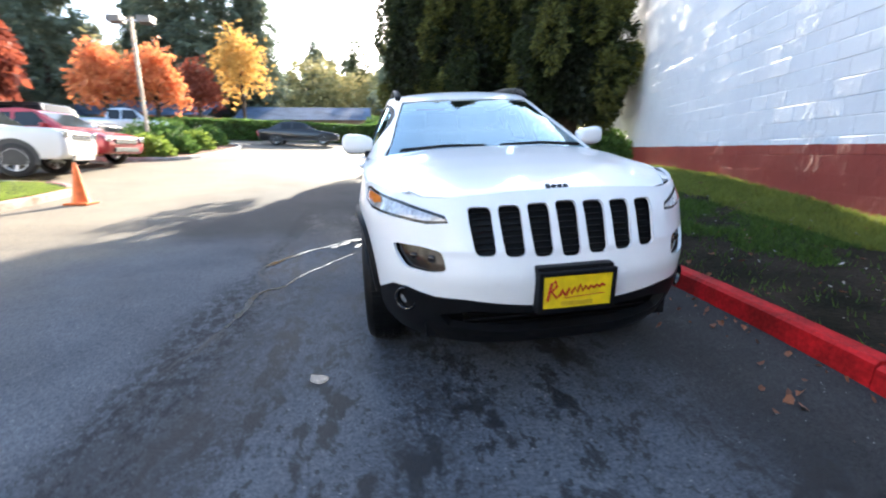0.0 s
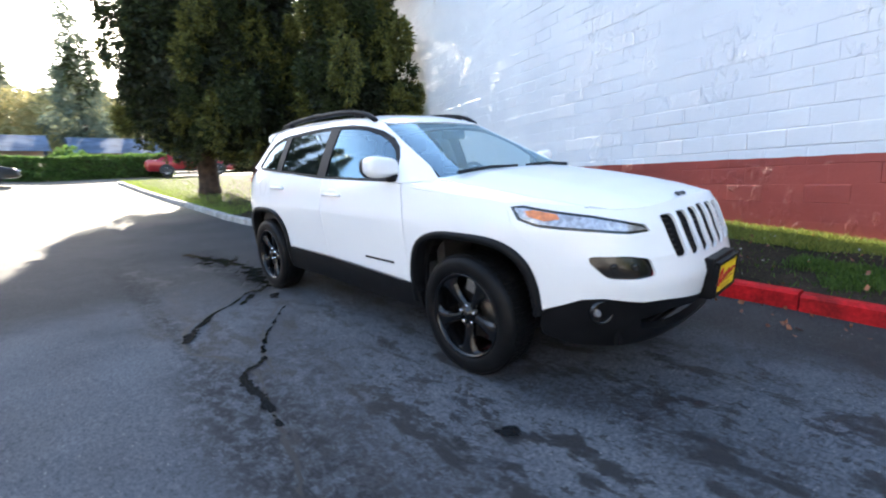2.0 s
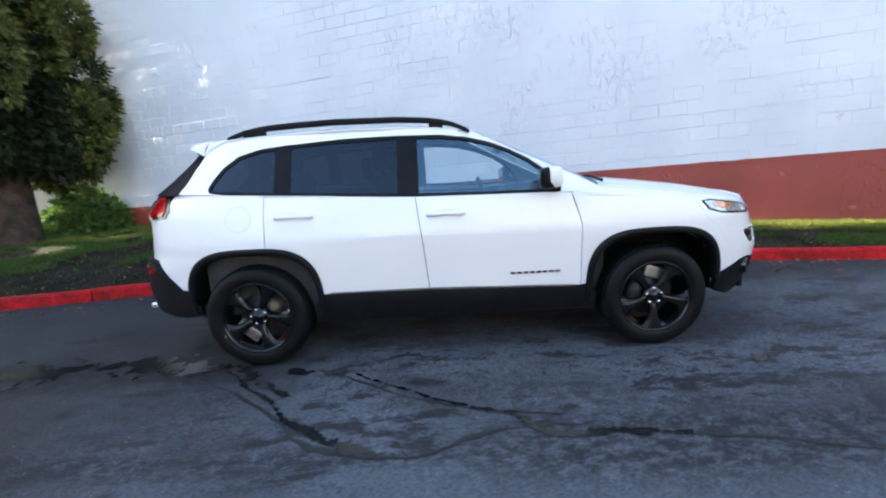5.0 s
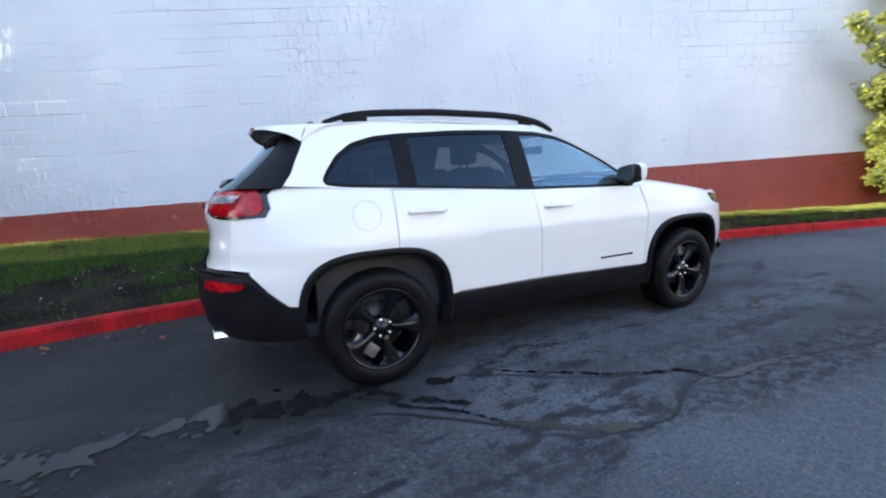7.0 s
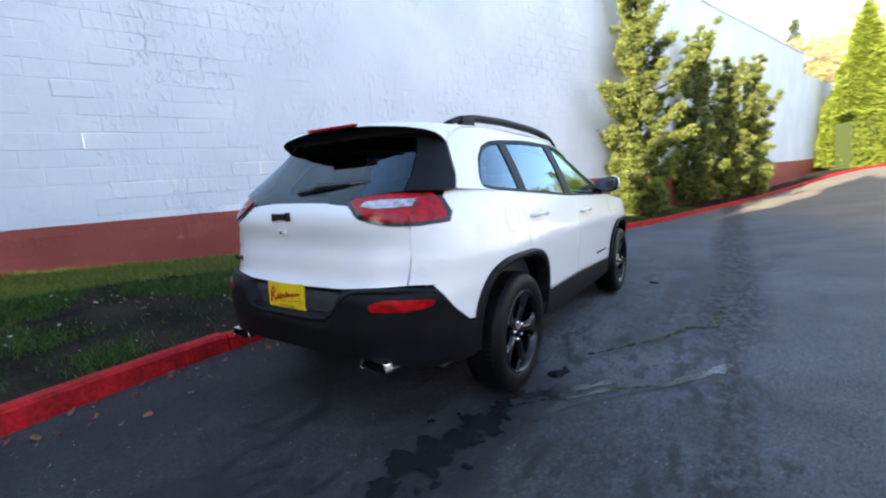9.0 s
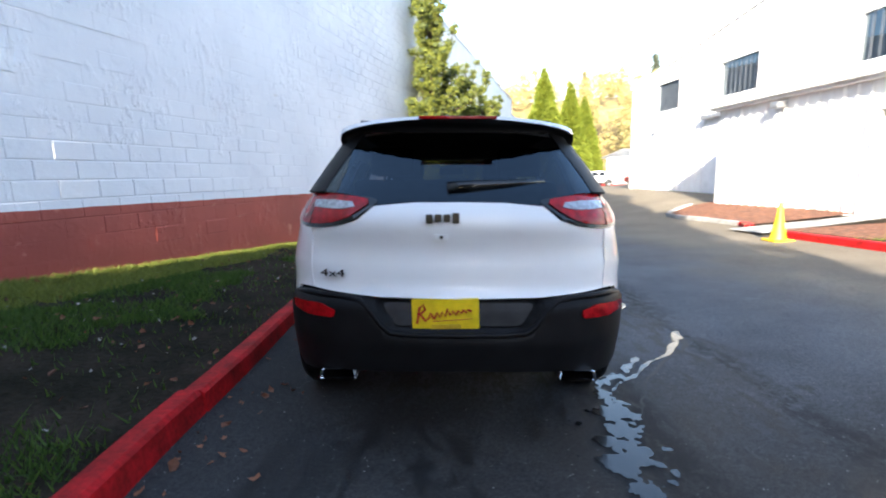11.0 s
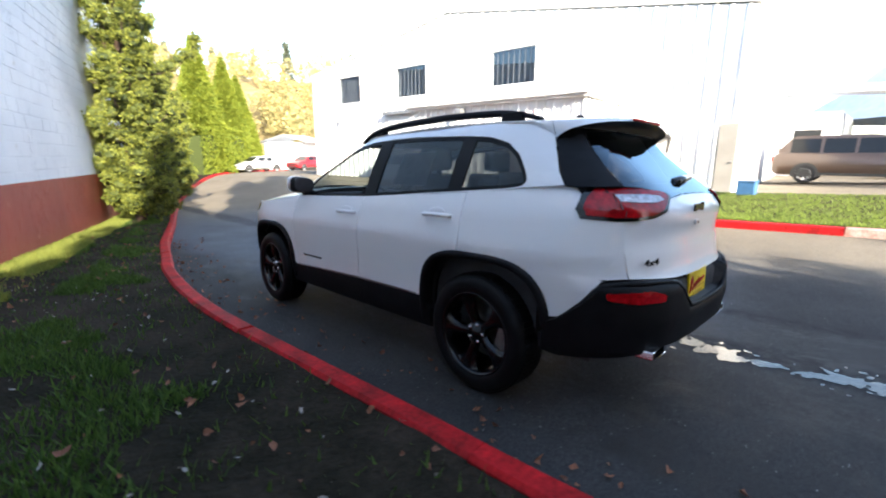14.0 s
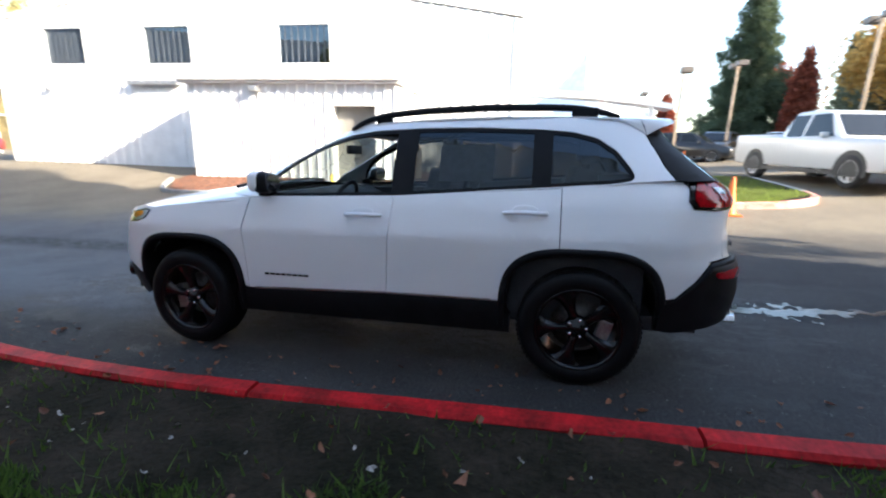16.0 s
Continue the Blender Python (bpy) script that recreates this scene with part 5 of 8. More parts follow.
# wheels
def wheel(m, parent):
    hub = new("wheel")
    hub.parent = parent
    hub.matrix_local = m
    bm = bmesh.new()
    prof = [(-0.105, 0.238), (-0.117, 0.265), (-0.119, 0.30), (-0.108, 0.331), (-0.088, 0.344), (-0.04, 0.350), (0.04, 0.350), (0.088, 0.344), (0.108, 0.331), (0.119, 0.30), (0.117, 0.268), (0.109, 0.243), (0.08, 0.236), (-0.08, 0.236)]
    lathe(bm, prof, 64, closed=True)
    bmesh.ops.recalc_face_normals(bm, faces=bm.faces)
    part("tyre", bm, RUBBER, hub, "black rubber tyre", True)
    bm = bmesh.new()
    for k in range(72):
        a = k * math.tau / 72
        for x, t in ((-0.055, 0.05), (0.0, -0.05), (0.055, 0.05)):
            box(bm, x - 0.022, x + 0.022, -0.009, 0.009, 0.346, 0.3535, m=Matrix.Rotation(a + t, 4, "X"))
    part("tread", bm, RUBBER, hub)
    bm = bmesh.new()
    lathe(bm, [(-0.10, 0.225), (-0.10, 0.240), (0.100, 0.242), (0.110, 0.247), (0.114, 0.243), (0.110, 0.234), (0.096, 0.226), (0.030, 0.220), (-0.10, 0.214)], 64)
    bmesh.ops.recalc_face_normals(bm, faces=bm.faces)
    part("rim", bm, WHEEL_BLACK, hub, "gloss black rim", True)
    for k in range(5):
        bm = bmesh.new()
        rows = []
        # broad spokes, pinched near the hub and flared at the rim, with a raised spine and bevelled flanks
        for r, w, x, d in ((0.040, 0.036, 0.072, 0.05), (0.075, 0.028, 0.082, 0.05), (0.11, 0.027, 0.088, 0.05), (0.15, 0.034, 0.093, 0.05), (0.185, 0.046, 0.096, 0.045), (0.212, 0.066, 0.097, 0.04), (0.232, 0.098, 0.098, 0.03)):
            rows.append([bm.verts.new((px, py, math.sqrt(max(r * r - py * py, 1e-6)))) for px, py in ((x - 0.020, -w), (x - 0.004, -w * 0.62), (x, -w * 0.25), (x, w * 0.25), (x - 0.004, w * 0.62), (x - 0.020, w), (x - d, w * 0.8), (x - d, -w * 0.8))])
        for u, w in zip(rows, rows[1:]):
            for j in range(8):
                bm.faces.new((u[j], u[(j + 1) % 8], w[(j + 1) % 8], w[j]))
        bm.faces.new(rows[0]), bm.faces.new(rows[-1])
        bmesh.ops.recalc_face_normals(bm, faces=bm.faces)
        bmesh.ops.rotate(bm, cent=(0, 0, 0), matrix=Matrix.Rotation(k * math.tau / 5, 3, "X"), verts=bm.verts)
        part("spoke", bm, WHEEL_BLACK, hub, smooth=False)
    bm = bmesh.new()
    lathe(bm, [(0.03, 0.07), (0.07, 0.068), (0.078, 0.055), (0.080, 0.034), (0.088, 0.030), (0.090, 0.0)], 30)
    part("hub_cap", bm, WHEEL_BLACK, hub, smooth=True)
    for k in range(5):
        a = (k + 0.5) * math.tau / 5
        bm = bmesh.new()
        lathe(bm, [(0.060, 0.011), (0.084, 0.010), (0.087, 0.006), (0.087, 0.0)], 10)
        bmesh.ops.translate(bm, vec=(0, 0.052 * math.sin(a), 0.052 * math.cos(a)), verts=bm.verts)
        part("wheel_nut", bm, CHROME, hub, "chrome wheel nut", True)
    bm = bmesh.new()
    lathe(bm, [(-0.005, 0.0), (-0.005, 0.155), (-0.03, 0.155), (-0.03, 0.0)], 40)
    part("brake_disc", bm, DISC, hub, "bare metal brake disc", True)
    part("brake_caliper", boxed(-0.02, 0.035, -0.19, -0.11, -0.09, 0.09, 0.015), CALIPER, hub, "grey metal brake caliper")
    return hub


for x in (-1, 1):
    for y, z in ((FA, 0.349), (RA, 0.349)):
        wheel(Matrix.Translation((x * 0.79, y, z)) @ Matrix.Rotation(0 if x > 0 else math.pi, 4, "Z") @ Matrix.Rotation(0.5 + y + x, 4, "X"), suv)

# underbody and cabin
part("underbody", boxed(-0.58, 0.58, -1.8, 1.9, 0.26, 0.38, 0.03), INTERIOR, suv)
bm = bmesh.new()
box(bm, -0.76, 0.76, -0.95, 2.0, 0.34, 0.42)
box(bm, 0.72, 0.78, -0.95, 1.7, 0.40, 1.06), box(bm, -0.78, -0.72, -0.95, 1.7, 0.40, 1.06)
box(bm, -0.74, 0.74, -1.05, -0.98, 0.4, 1.05), box(bm, -0.66, 0.66, 1.98, 2.02, 0.4, 1.05)
part("cabin_tub", bm, INTERIOR, suv, "dark grey cabin trim")
bm = top_sheet(sym([(0, -0.18), (0.45, -0.12), (0.56, 0.1), (0.57, 0.9), (0.54, 1.5), (0, 1.58)]), lambda x, y: roof_z(x, y) - 0.05, 0.12, 0.12, 0)
part("headliner", bm, material("pale_headliner", (0.16, 0.16, 0.155), 0.95, vary=0.05), suv, "mid grey headliner")
bm = bmesh.new()
rows = []
for x in np.linspace(-0.72, 0.72, 15):
    rows.append([bm.verts.new((x, y, z + (0.035 if 0.12 < x < 0.62 and y > -0.75 else 0))) for y, z in ((-1.0, 1.07), (-0.85, 1.09), (-0.62, 1.075), (-0.50, 1.02), (-0.48, 0.9), (-0.55, 0.65))])
for u, w in zip(rows, rows[1:]):
    for j in range(5):
        bm.faces.new((u[j], w[j], w[j + 1], u[j + 1]))
part("dashboard", bm, INTERIOR, suv, "dark grey dashboard", True)
bm = bmesh.new()
pts = [Vector((0.18 * math.cos(k * math.tau / 28), 0.18 * math.sin(k * math.tau / 28), 0)) for k in range(29)]
tube(bm, pts, 0.016, 8, False)
for a in (0, math.pi, -math.pi / 2):
    tube(bm, [(0, 0, -0.01), (0.17 * math.cos(a), 0.17 * math.sin(a), 0)], 0.018, 6)
bmesh.ops.transform(bm, matrix=Matrix.Translation((0.37, -0.36, 1.0)) @ Matrix.Rotation(radians(65), 4, "X"), verts=bm.verts)
part("steering_wheel", bm, INTERIOR, suv, "black steering wheel", True)


def seat(x, y, w, parent):
    bm = bmesh.new()
    box(bm, x - w / 2, x + w / 2, y - 0.25, y + 0.27, 0.58, 0.74, 0.05)
    box(bm, x - w / 2, x + w / 2, -0.08, 0.08, 0.0, 0.60, 0.05, m=Matrix.Translation((0, y + 0.28, 0.68)) @ Matrix.Rotation(radians(-14), 4, "X"))
    s = part("seat", bm, SEATCLOTH, parent, "dark cloth seat", True)
    for hx in ((x,) if w < 0.8 else (x - 0.38, x + 0.38)):
        bm = bmesh.new()
        box(bm, hx - 0.13, hx + 0.13, y + 0.40, y + 0.50, 1.29, 1.46, 0.04)
        tube(bm, [(hx - 0.05, y + 0.44, 1.2), (hx - 0.05, y + 0.45, 1.32)], 0.008, 6), tube(bm, [(hx + 0.05, y + 0.44, 1.2), (hx + 0.05, y + 0.45, 1.32)], 0.008, 6)
        part("headrest", bm, SEATCLOTH, s, smooth=True)


seat(0.37, 0.05, 0.52, suv), seat(-0.37, 0.05, 0.52, suv), seat(0.0, 0.95, 1.24, suv)
part("interior_mirror", boxed(-0.12, 0.12, -0.44, -0.41, 1.37, 1.44, 0.015), INTERIOR, suv)

# mirrors, handles, rails and small trim
for flip in (False, True):
    def pod(cx, cy, cz, rx, ry, rz, power=0.62):
        """A rounded block: a sphere squared off."""
        bm = bmesh.new()
        bmesh.ops.create_uvsphere(bm, u_segments=24, v_segments=14, radius=1.0)
        for v in bm.verts:
            q = [math.copysign(abs(k) ** power, k) for k in v.co]
            x = cx + rx * q[0]
            v.co = (x, cy + ry * q[1] + 0.14 * (x - 0.82), cz + rz * q[2] * (1.0 + 0.9 * (x - 0.90)) + 0.05 * (x - 0.9))
        return bm

    mr = part("door_mirror", mirrored(pod(0.905, -0.675, 1.186, 0.112, 0.060, 0.066), flip), WHITE_PAINT, suv, "white door mirror with a black base", True)
    part("mirror_housing", mirrored(pod(0.905, -0.642, 1.180, 0.109, 0.055, 0.068), flip), BLACK_PLASTIC, mr, "black housing", True)
    part("mirror_glass", mirrored(pod(0.907, -0.586, 1.183, 0.094, 0.004, 0.055), flip), SMOKED, mr, "dark mirror glass", True)
    bm = bmesh.new()
    box(bm, 0.77, 0.86, -0.73, -0.64, 1.086, 1.134, 0.02)
    part("mirror_base", mirrored(bm, flip), BLACK_PLASTIC, mr, smooth=True)
    for y0, y1, z in ((-0.09, 0.155, 0.985), (0.91, 1.155, 1.018)):
        q0, q1 = shell(LOW, by_y(LOW, y0, z)[0], z), shell(LOW, by_y(LOW, y1, z)[0], z)
        bm = bmesh.new()
        pts = [q0 + Vector((0.0, 0, 0)), q0 + Vector((0.028, 0.03, 0.003)), (q0 + q1) / 2 + Vector((0.034, 0, 0.006)), q1 + Vector((0.028, -0.03, 0.003)), q1]
        tube(bm, pts, [0.010, 0.013, 0.013, 0.013, 0.010], 8)
        part("door_handle", mirrored(bm, flip), WHITE_PAINT, suv, smooth=True)
        bm = bmesh.new()
        bmesh.ops.create_uvsphere(bm, u_segments=16, v_segments=8, radius=0.05, matrix=Matrix.Translation((q0 + q1) / 2 + Vector((-0.004, 0, 0.012))) @ Matrix.Diagonal((0.12, 1.5, 0.7, 1)))
        part("handle_cup", mirrored(bm, flip), WHITE_PAINT, suv, smooth=True)
    # roof rail: a flat arched bar on two feet
    bm, rows = bmesh.new(), []
    for k in range(41):
        f = k / 40
        y = -0.16 + f * 1.70
        x = 0.555 - 0.02 * f
        lift = 0.048 * (1 - abs(2 * f - 1) ** 6)
        z = roof_z(x, y) + lift
        h = 0.012 + 0.008 * (1 - abs(2 * f - 1) ** 4)
        rows.append([bm.verts.new((x + dx, y, z + dz)) for dx, dz in ((-0.022, -h), (0.022, -h), (0.026, 0.0), (0.018, h), (-0.018, h), (-0.026, 0))])
    for u, w in zip(rows, rows[1:]):
        for j in range(6):
            bm.faces.new((u[j], u[(j + 1) % 6], w[(j + 1) % 6], w[j]))
    bm.faces.new(rows[0]), bm.faces.new(rows[-1])
    for y0, y1 in ((-0.03, 0.10), (1.22, 1.40)):
        x = 0.545
        box(bm, x - 0.018, x + 0.022, y0 + 0.05, y1 + 0.02, roof_z(x, y0) - 0.02, roof_z(x, y1) + 0.05, 0.008)
    bmesh.ops.recalc_face_normals(bm, faces=bm.faces)
    part("roof_rail", mirrored(bm, flip), BLACK_PLASTIC, suv, "black roof rail", True)
    # name bars on the doors
    bm = bmesh.new()
    for k in range(8):
        y = -0.378 - k * 0.0425
        q = shell(LOW, by_y(LOW, y, 0.564)[0], 0.564, 0.003)
        box(bm, q.x - 0.003, q.x + 0.003, y - 0.034, y, 0.557, 0.571, 0.002)
    part("name_badge", mirrored(bm, flip), GLOSS_BLACK, suv, "dark door badge")
    # wipers
    base = -0.42 if flip else 0.28
    p0 = shell_any(UP, by_front(UP, 0.62, 1.118)[0], 1.118, 0.02)
    p1 = shell_any(UP, by_front(UP, 0.05, 1.135)[0], 1.135, 0.02)
    bm = bmesh.new()
    tube(bm, [p0, (p0 + p1) / 2 + Vector((0, -0.01, 0.012)), p1], [0.012, 0.010, 0.007], 6)
    ob = part("wiper", mirrored(bm, flip), BLACK_PLASTIC, suv)
# fuel flap: a round seam on the right flank
bm = bmesh.new()
fuel_c = (1.40, 1.02)
pts = []
for k in range(37):
    a = k * math.tau / 36
    y, z = fuel_c[0] + 0.083 * math.cos(a), fuel_c[1] + 0.083 * math.sin(a)
    pts.append(shell(LOW, by_y(LOW, y, z)[0], z, 0.0005))
tube(bm, pts, 0.0012, 5, False)
part("fuel_flap", mirrored(bm, True), CALIPER, suv, "round fuel flap seam")
bm = bmesh.new()
tube(bm, [(0.05, 2.07, 1.205), (-0.10, 2.06, 1.225), (-0.25, 2.045, 1.235), (-0.40, 2.02, 1.245)], [0.035, 0.026, 0.018, 0.010], 8)
for v in bm.verts:
    v.co.y += 0.03
part("rear_wiper", bm, GLOSS_BLACK, suv, smooth=True)
bm = bmesh.new()
lathe(bm, [(0, 0.012), (0.02, 0.03), (0.04, 0.012), (0.045, 0.0)], 12, "z")
bmesh.ops.transform(bm, matrix=Matrix.Translation((0.05, 1.5, roof_z(0.05, 1.5) - 0.005)) @ Matrix.Diagonal((1, 1.6, 1, 1)), verts=bm.verts)
part("aerial", bm, GLOSS_BLACK, suv, smooth=True)


def badge(name, y, z, width, x0, mat, tall=0.034):
    """A row of rounded bars standing for a maker's word."""
    bm = bmesh.new()
    n = 4
    w = width / n
    for k in range(n):
        x = x0 - width / 2 + k * w
        box(bm, x + 0.003, x + w - 0.003, y - 0.006, y + 0.006, z - tall / 2 - (0.006 if k in (0, 3) else 0), z + tall / 2 - (0.006 if k else 0), 0.004)
    return part(name, bm, mat, suv, "black badge of plain bars")


badge("tailgate_badge", 2.236, 1.088, 0.15, 0.07, GLOSS_BLACK, 0.04)
ob = badge("bonnet_badge", 0, 0, 0.11, 0.0, GLOSS_BLACK, 0.022)
ob.matrix_local = Matrix.Translation((0.0, -2.145, 0.988)) @ Matrix.Rotation(radians(-55), 4, "X")
cur = bpy.data.curves.new("four_by_four", "FONT")
cur.body, cur.size, cur.extrude = "4x4", 0.062, 0.003
fb = new("four_by_four_badge", cur)
dg = bpy.context.evaluated_depsgraph_get()
me = bpy.data.meshes.new_from_object(fb.evaluated_get(dg))
bpy.data.objects.remove(fb)
me.materials.append(GLOSS_BLACK)
ob = new("four_by_four_badge", me)
ob.parent = suv
ob.matrix_local = Matrix.Translation((0.615, 2.178, 0.823)) @ Matrix.Rotation(radians(168), 4, "Z") @ Matrix.Rotation(radians(90), 4, "X") @ Matrix.Diagonal((1.25, 0.75, 1, 1))
tagged(ob, "black four by four lettering")
lb = part("latch_button", boxed(0.045, 0.105, 2.228, 2.238, 0.990, 1.016, 0.004), WHITE_PAINT, suv)
part("lens_dot", boxed(0.068, 0.082, 2.2385, 2.241, 0.996, 1.010, 0.001), GLOSS_BLACK, lb, "small black camera lens")


def number_plate(m, label, framed=True):
    p = part("number_plate", boxed(-0.155, 0.155, -0.006, 0.006, -0.078, 0.078, 0.004), PLATE_YELLOW, suv, label)
    p.matrix_local = m
    bm = bmesh.new()
    for x0, x1, z0, z1 in () if not framed else ((-0.172, 0.172, 0.070, 0.088), (-0.172, 0.172, -0.092, -0.074), (-0.172, -0.152, -0.09, 0.09), (0.152, 0.172, -0.09, 0.09)):
        box(bm, x0, x1, -0.010, 0.014, z0, z1, 0.004)
    if framed:
        part("plate_frame", bm, BLACK_PLASTIC, p)
    else:
        bm.free()
    bm = bmesh.new()
    wave = [(-0.125, -0.030), (-0.112, 0.030), (-0.095, 0.040), (-0.088, 0.020), (-0.110, 0.004), (-0.088, -0.022), (-0.070, -0.010), (-0.066, 0.006), (-0.052, -0.016)]
    wave += [(-0.048 + 0.0115 * k, (0.016 if k in (5, 6) else 0.008) if k % 2 else -0.016 + 0.0012 * k) for k in range(15)]
    tube(bm, [(x * 1.06, -0.0062, 1.25 * z + 0.006 + 0.06 * x) for x, z in wave], 0.0060, 5)
    tube(bm, [(-0.06, -0.0068, -0.030), (0.12, -0.0068, -0.020)], 0.002, 5)
    part("plate_print", bm, PLATE_RED, p, "red strokes of print")
    part("plate_tab", boxed(-0.07, 0.07, -0.0095, -0.005, -0.066, -0.045, 0.002), material("plate_gold", (0.6, 0.4, 0.02), 0.45), p)
    return p


number_plate(Matrix.Translation((0.0, -2.392, 0.575)) @ Matrix.Rotation(radians(4), 4, "X"), "yellow dealer plate in a black frame")
number_plate(Matrix.Translation((0.055, 2.252, 0.668)) @ Matrix.Rotation(math.pi, 4, "Z") @ Matrix.Rotation(radians(-1.5), 4, "Y") @ Matrix.Scale(0.94, 4), "yellow dealer plate with red print on the bumper", False)
part("plate_bracket", boxed(-0.17, 0.17, -2.383, -2.30, 0.47, 0.68, 0.01), BLACK_PLASTIC, suv)
# ---- trees and shrubs ----
rng = np.random.default_rng(7)


def blades(centres, outs, size, per, rng, droop=0.35, width=0.32, flat=0.0):
    """Sprays: at each centre, per folded leaf blades fanned round an outward direction."""
    n = len(centres)
    c = np.repeat(centres, per, axis=0)
    o = np.repeat(outs, per, axis=0) + rng.normal(0, 0.55, (n * per, 3))
    o[:, 2] -= droop * rng.random(n * per)
    o /= np.linalg.norm(o, axis=1, keepdims=True) + 1e-9
    s = np.repeat(size if np.ndim(size) else np.full(n, size), per) * rng.uniform(0.6, 1.25, n * per)
    side = np.cross(o, rng.normal(0, 1, (n * per, 3)) + np.array([0, 0, flat]))
    side /= np.linalg.norm(side, axis=1, keepdims=True) + 1e-9
    c = c + rng.normal(0, 0.25, (n * per, 3)) * s[:, None]
    w = s * width
    a = c
    m1 = c + o * (s * 0.55)[:, None] + side * w[:, None]
    m2 = c + o * (s * 0.55)[:, None] - side * w[:, None]
    t = c + o * s[:, None]
    t[:, 2] -= 0.15 * s
    v = np.stack([a, m1, t, m2], axis=1).reshape(-1, 3)
    f = np.arange(len(v)).reshape(-1, 4)
    return v, f


def from_arrays(name, v, f, mat, parent=None, label=""):
    me = bpy.data.meshes.new(name)
    me.vertices.add(len(v))
    me.vertices.foreach_set("co", np.asarray(v, dtype=np.float32).ravel())
    k = f.shape[1]
    me.loops.add(f.size)
    me.loops.foreach_set("vertex_index", f.astype(np.int32).ravel())
    me.polygons.add(len(f))
    me.polygons.foreach_set("loop_start", np.arange(0, f.size, k, dtype=np.int32))
    me.polygons.foreach_set("loop_total", np.full(len(f), k, dtype=np.int32))
    me.materials.append(mat)
    me.update()
    me.validate()
    ob = new(name, me)
    if parent:
        ob.parent = parent
    if label:
        tagged(ob, label)
    return ob


def join(parts):
    vs, fs, k = [], [], 0
    for v, f in parts:
        vs.append(v)
        fs.append(f + k)
        k += len(v)
    return np.concatenate(vs), np.concatenate(fs)


def core(radius, z0, z1, n=20, rows=24, seed=0, lo=0.55, hi=0.8):
    """A dark inner body of the crown, uneven, so that light does not leak through."""
    g = np.random.default_rng(seed)
    v = []
    for j in range(rows + 1):
        z = z0 + (z1 - z0) * j / rows
        for k in range(n):
            a = k * math.tau / n
            r = radius(z) * g.uniform(lo, hi)
            v.append((r * math.cos(a), r * math.sin(a), z + g.uniform(-0.1, 0.1)))
    f = [(j * n + k, j * n + (k + 1) % n, (j + 1) * n + (k + 1) % n, (j + 1) * n + k) for j in range(rows) for k in range(n)]
    return np.array(v), np.array(f)


def crown_points(radius, z0, z1, count, rng, lump=0.22, freq=1.1, seed=0.0):
    """Points on a lumpy crown, thicker where the lumps stand out."""
    zs = z0 + (z1 - z0) * rng.random(count * 2)
    rmax = max(radius(z) for z in np.linspace(z0, z1, 60))
    rr = np.array([radius(z) for z in zs])
    keep = rng.random(count * 2) < rr / rmax
    zs, rr = zs[keep][:count], rr[keep][:count]
    a = rng.random(len(zs)) * math.tau
    bump = np.array([noise.noise((math.cos(t) * 2 * freq + seed, math.sin(t) * 2 * freq, z * freq)) for t, z in zip(a, zs)])
    r = rr * (1 + lump * bump * 2) * (1 - 0.35 * rng.random(len(zs)) ** 2)
    p = np.stack([r * np.cos(a), r * np.sin(a), zs], axis=1)
    o = np.stack([np.cos(a), np.sin(a), np.full(len(a), 0.15)], axis=1)
    return p, o


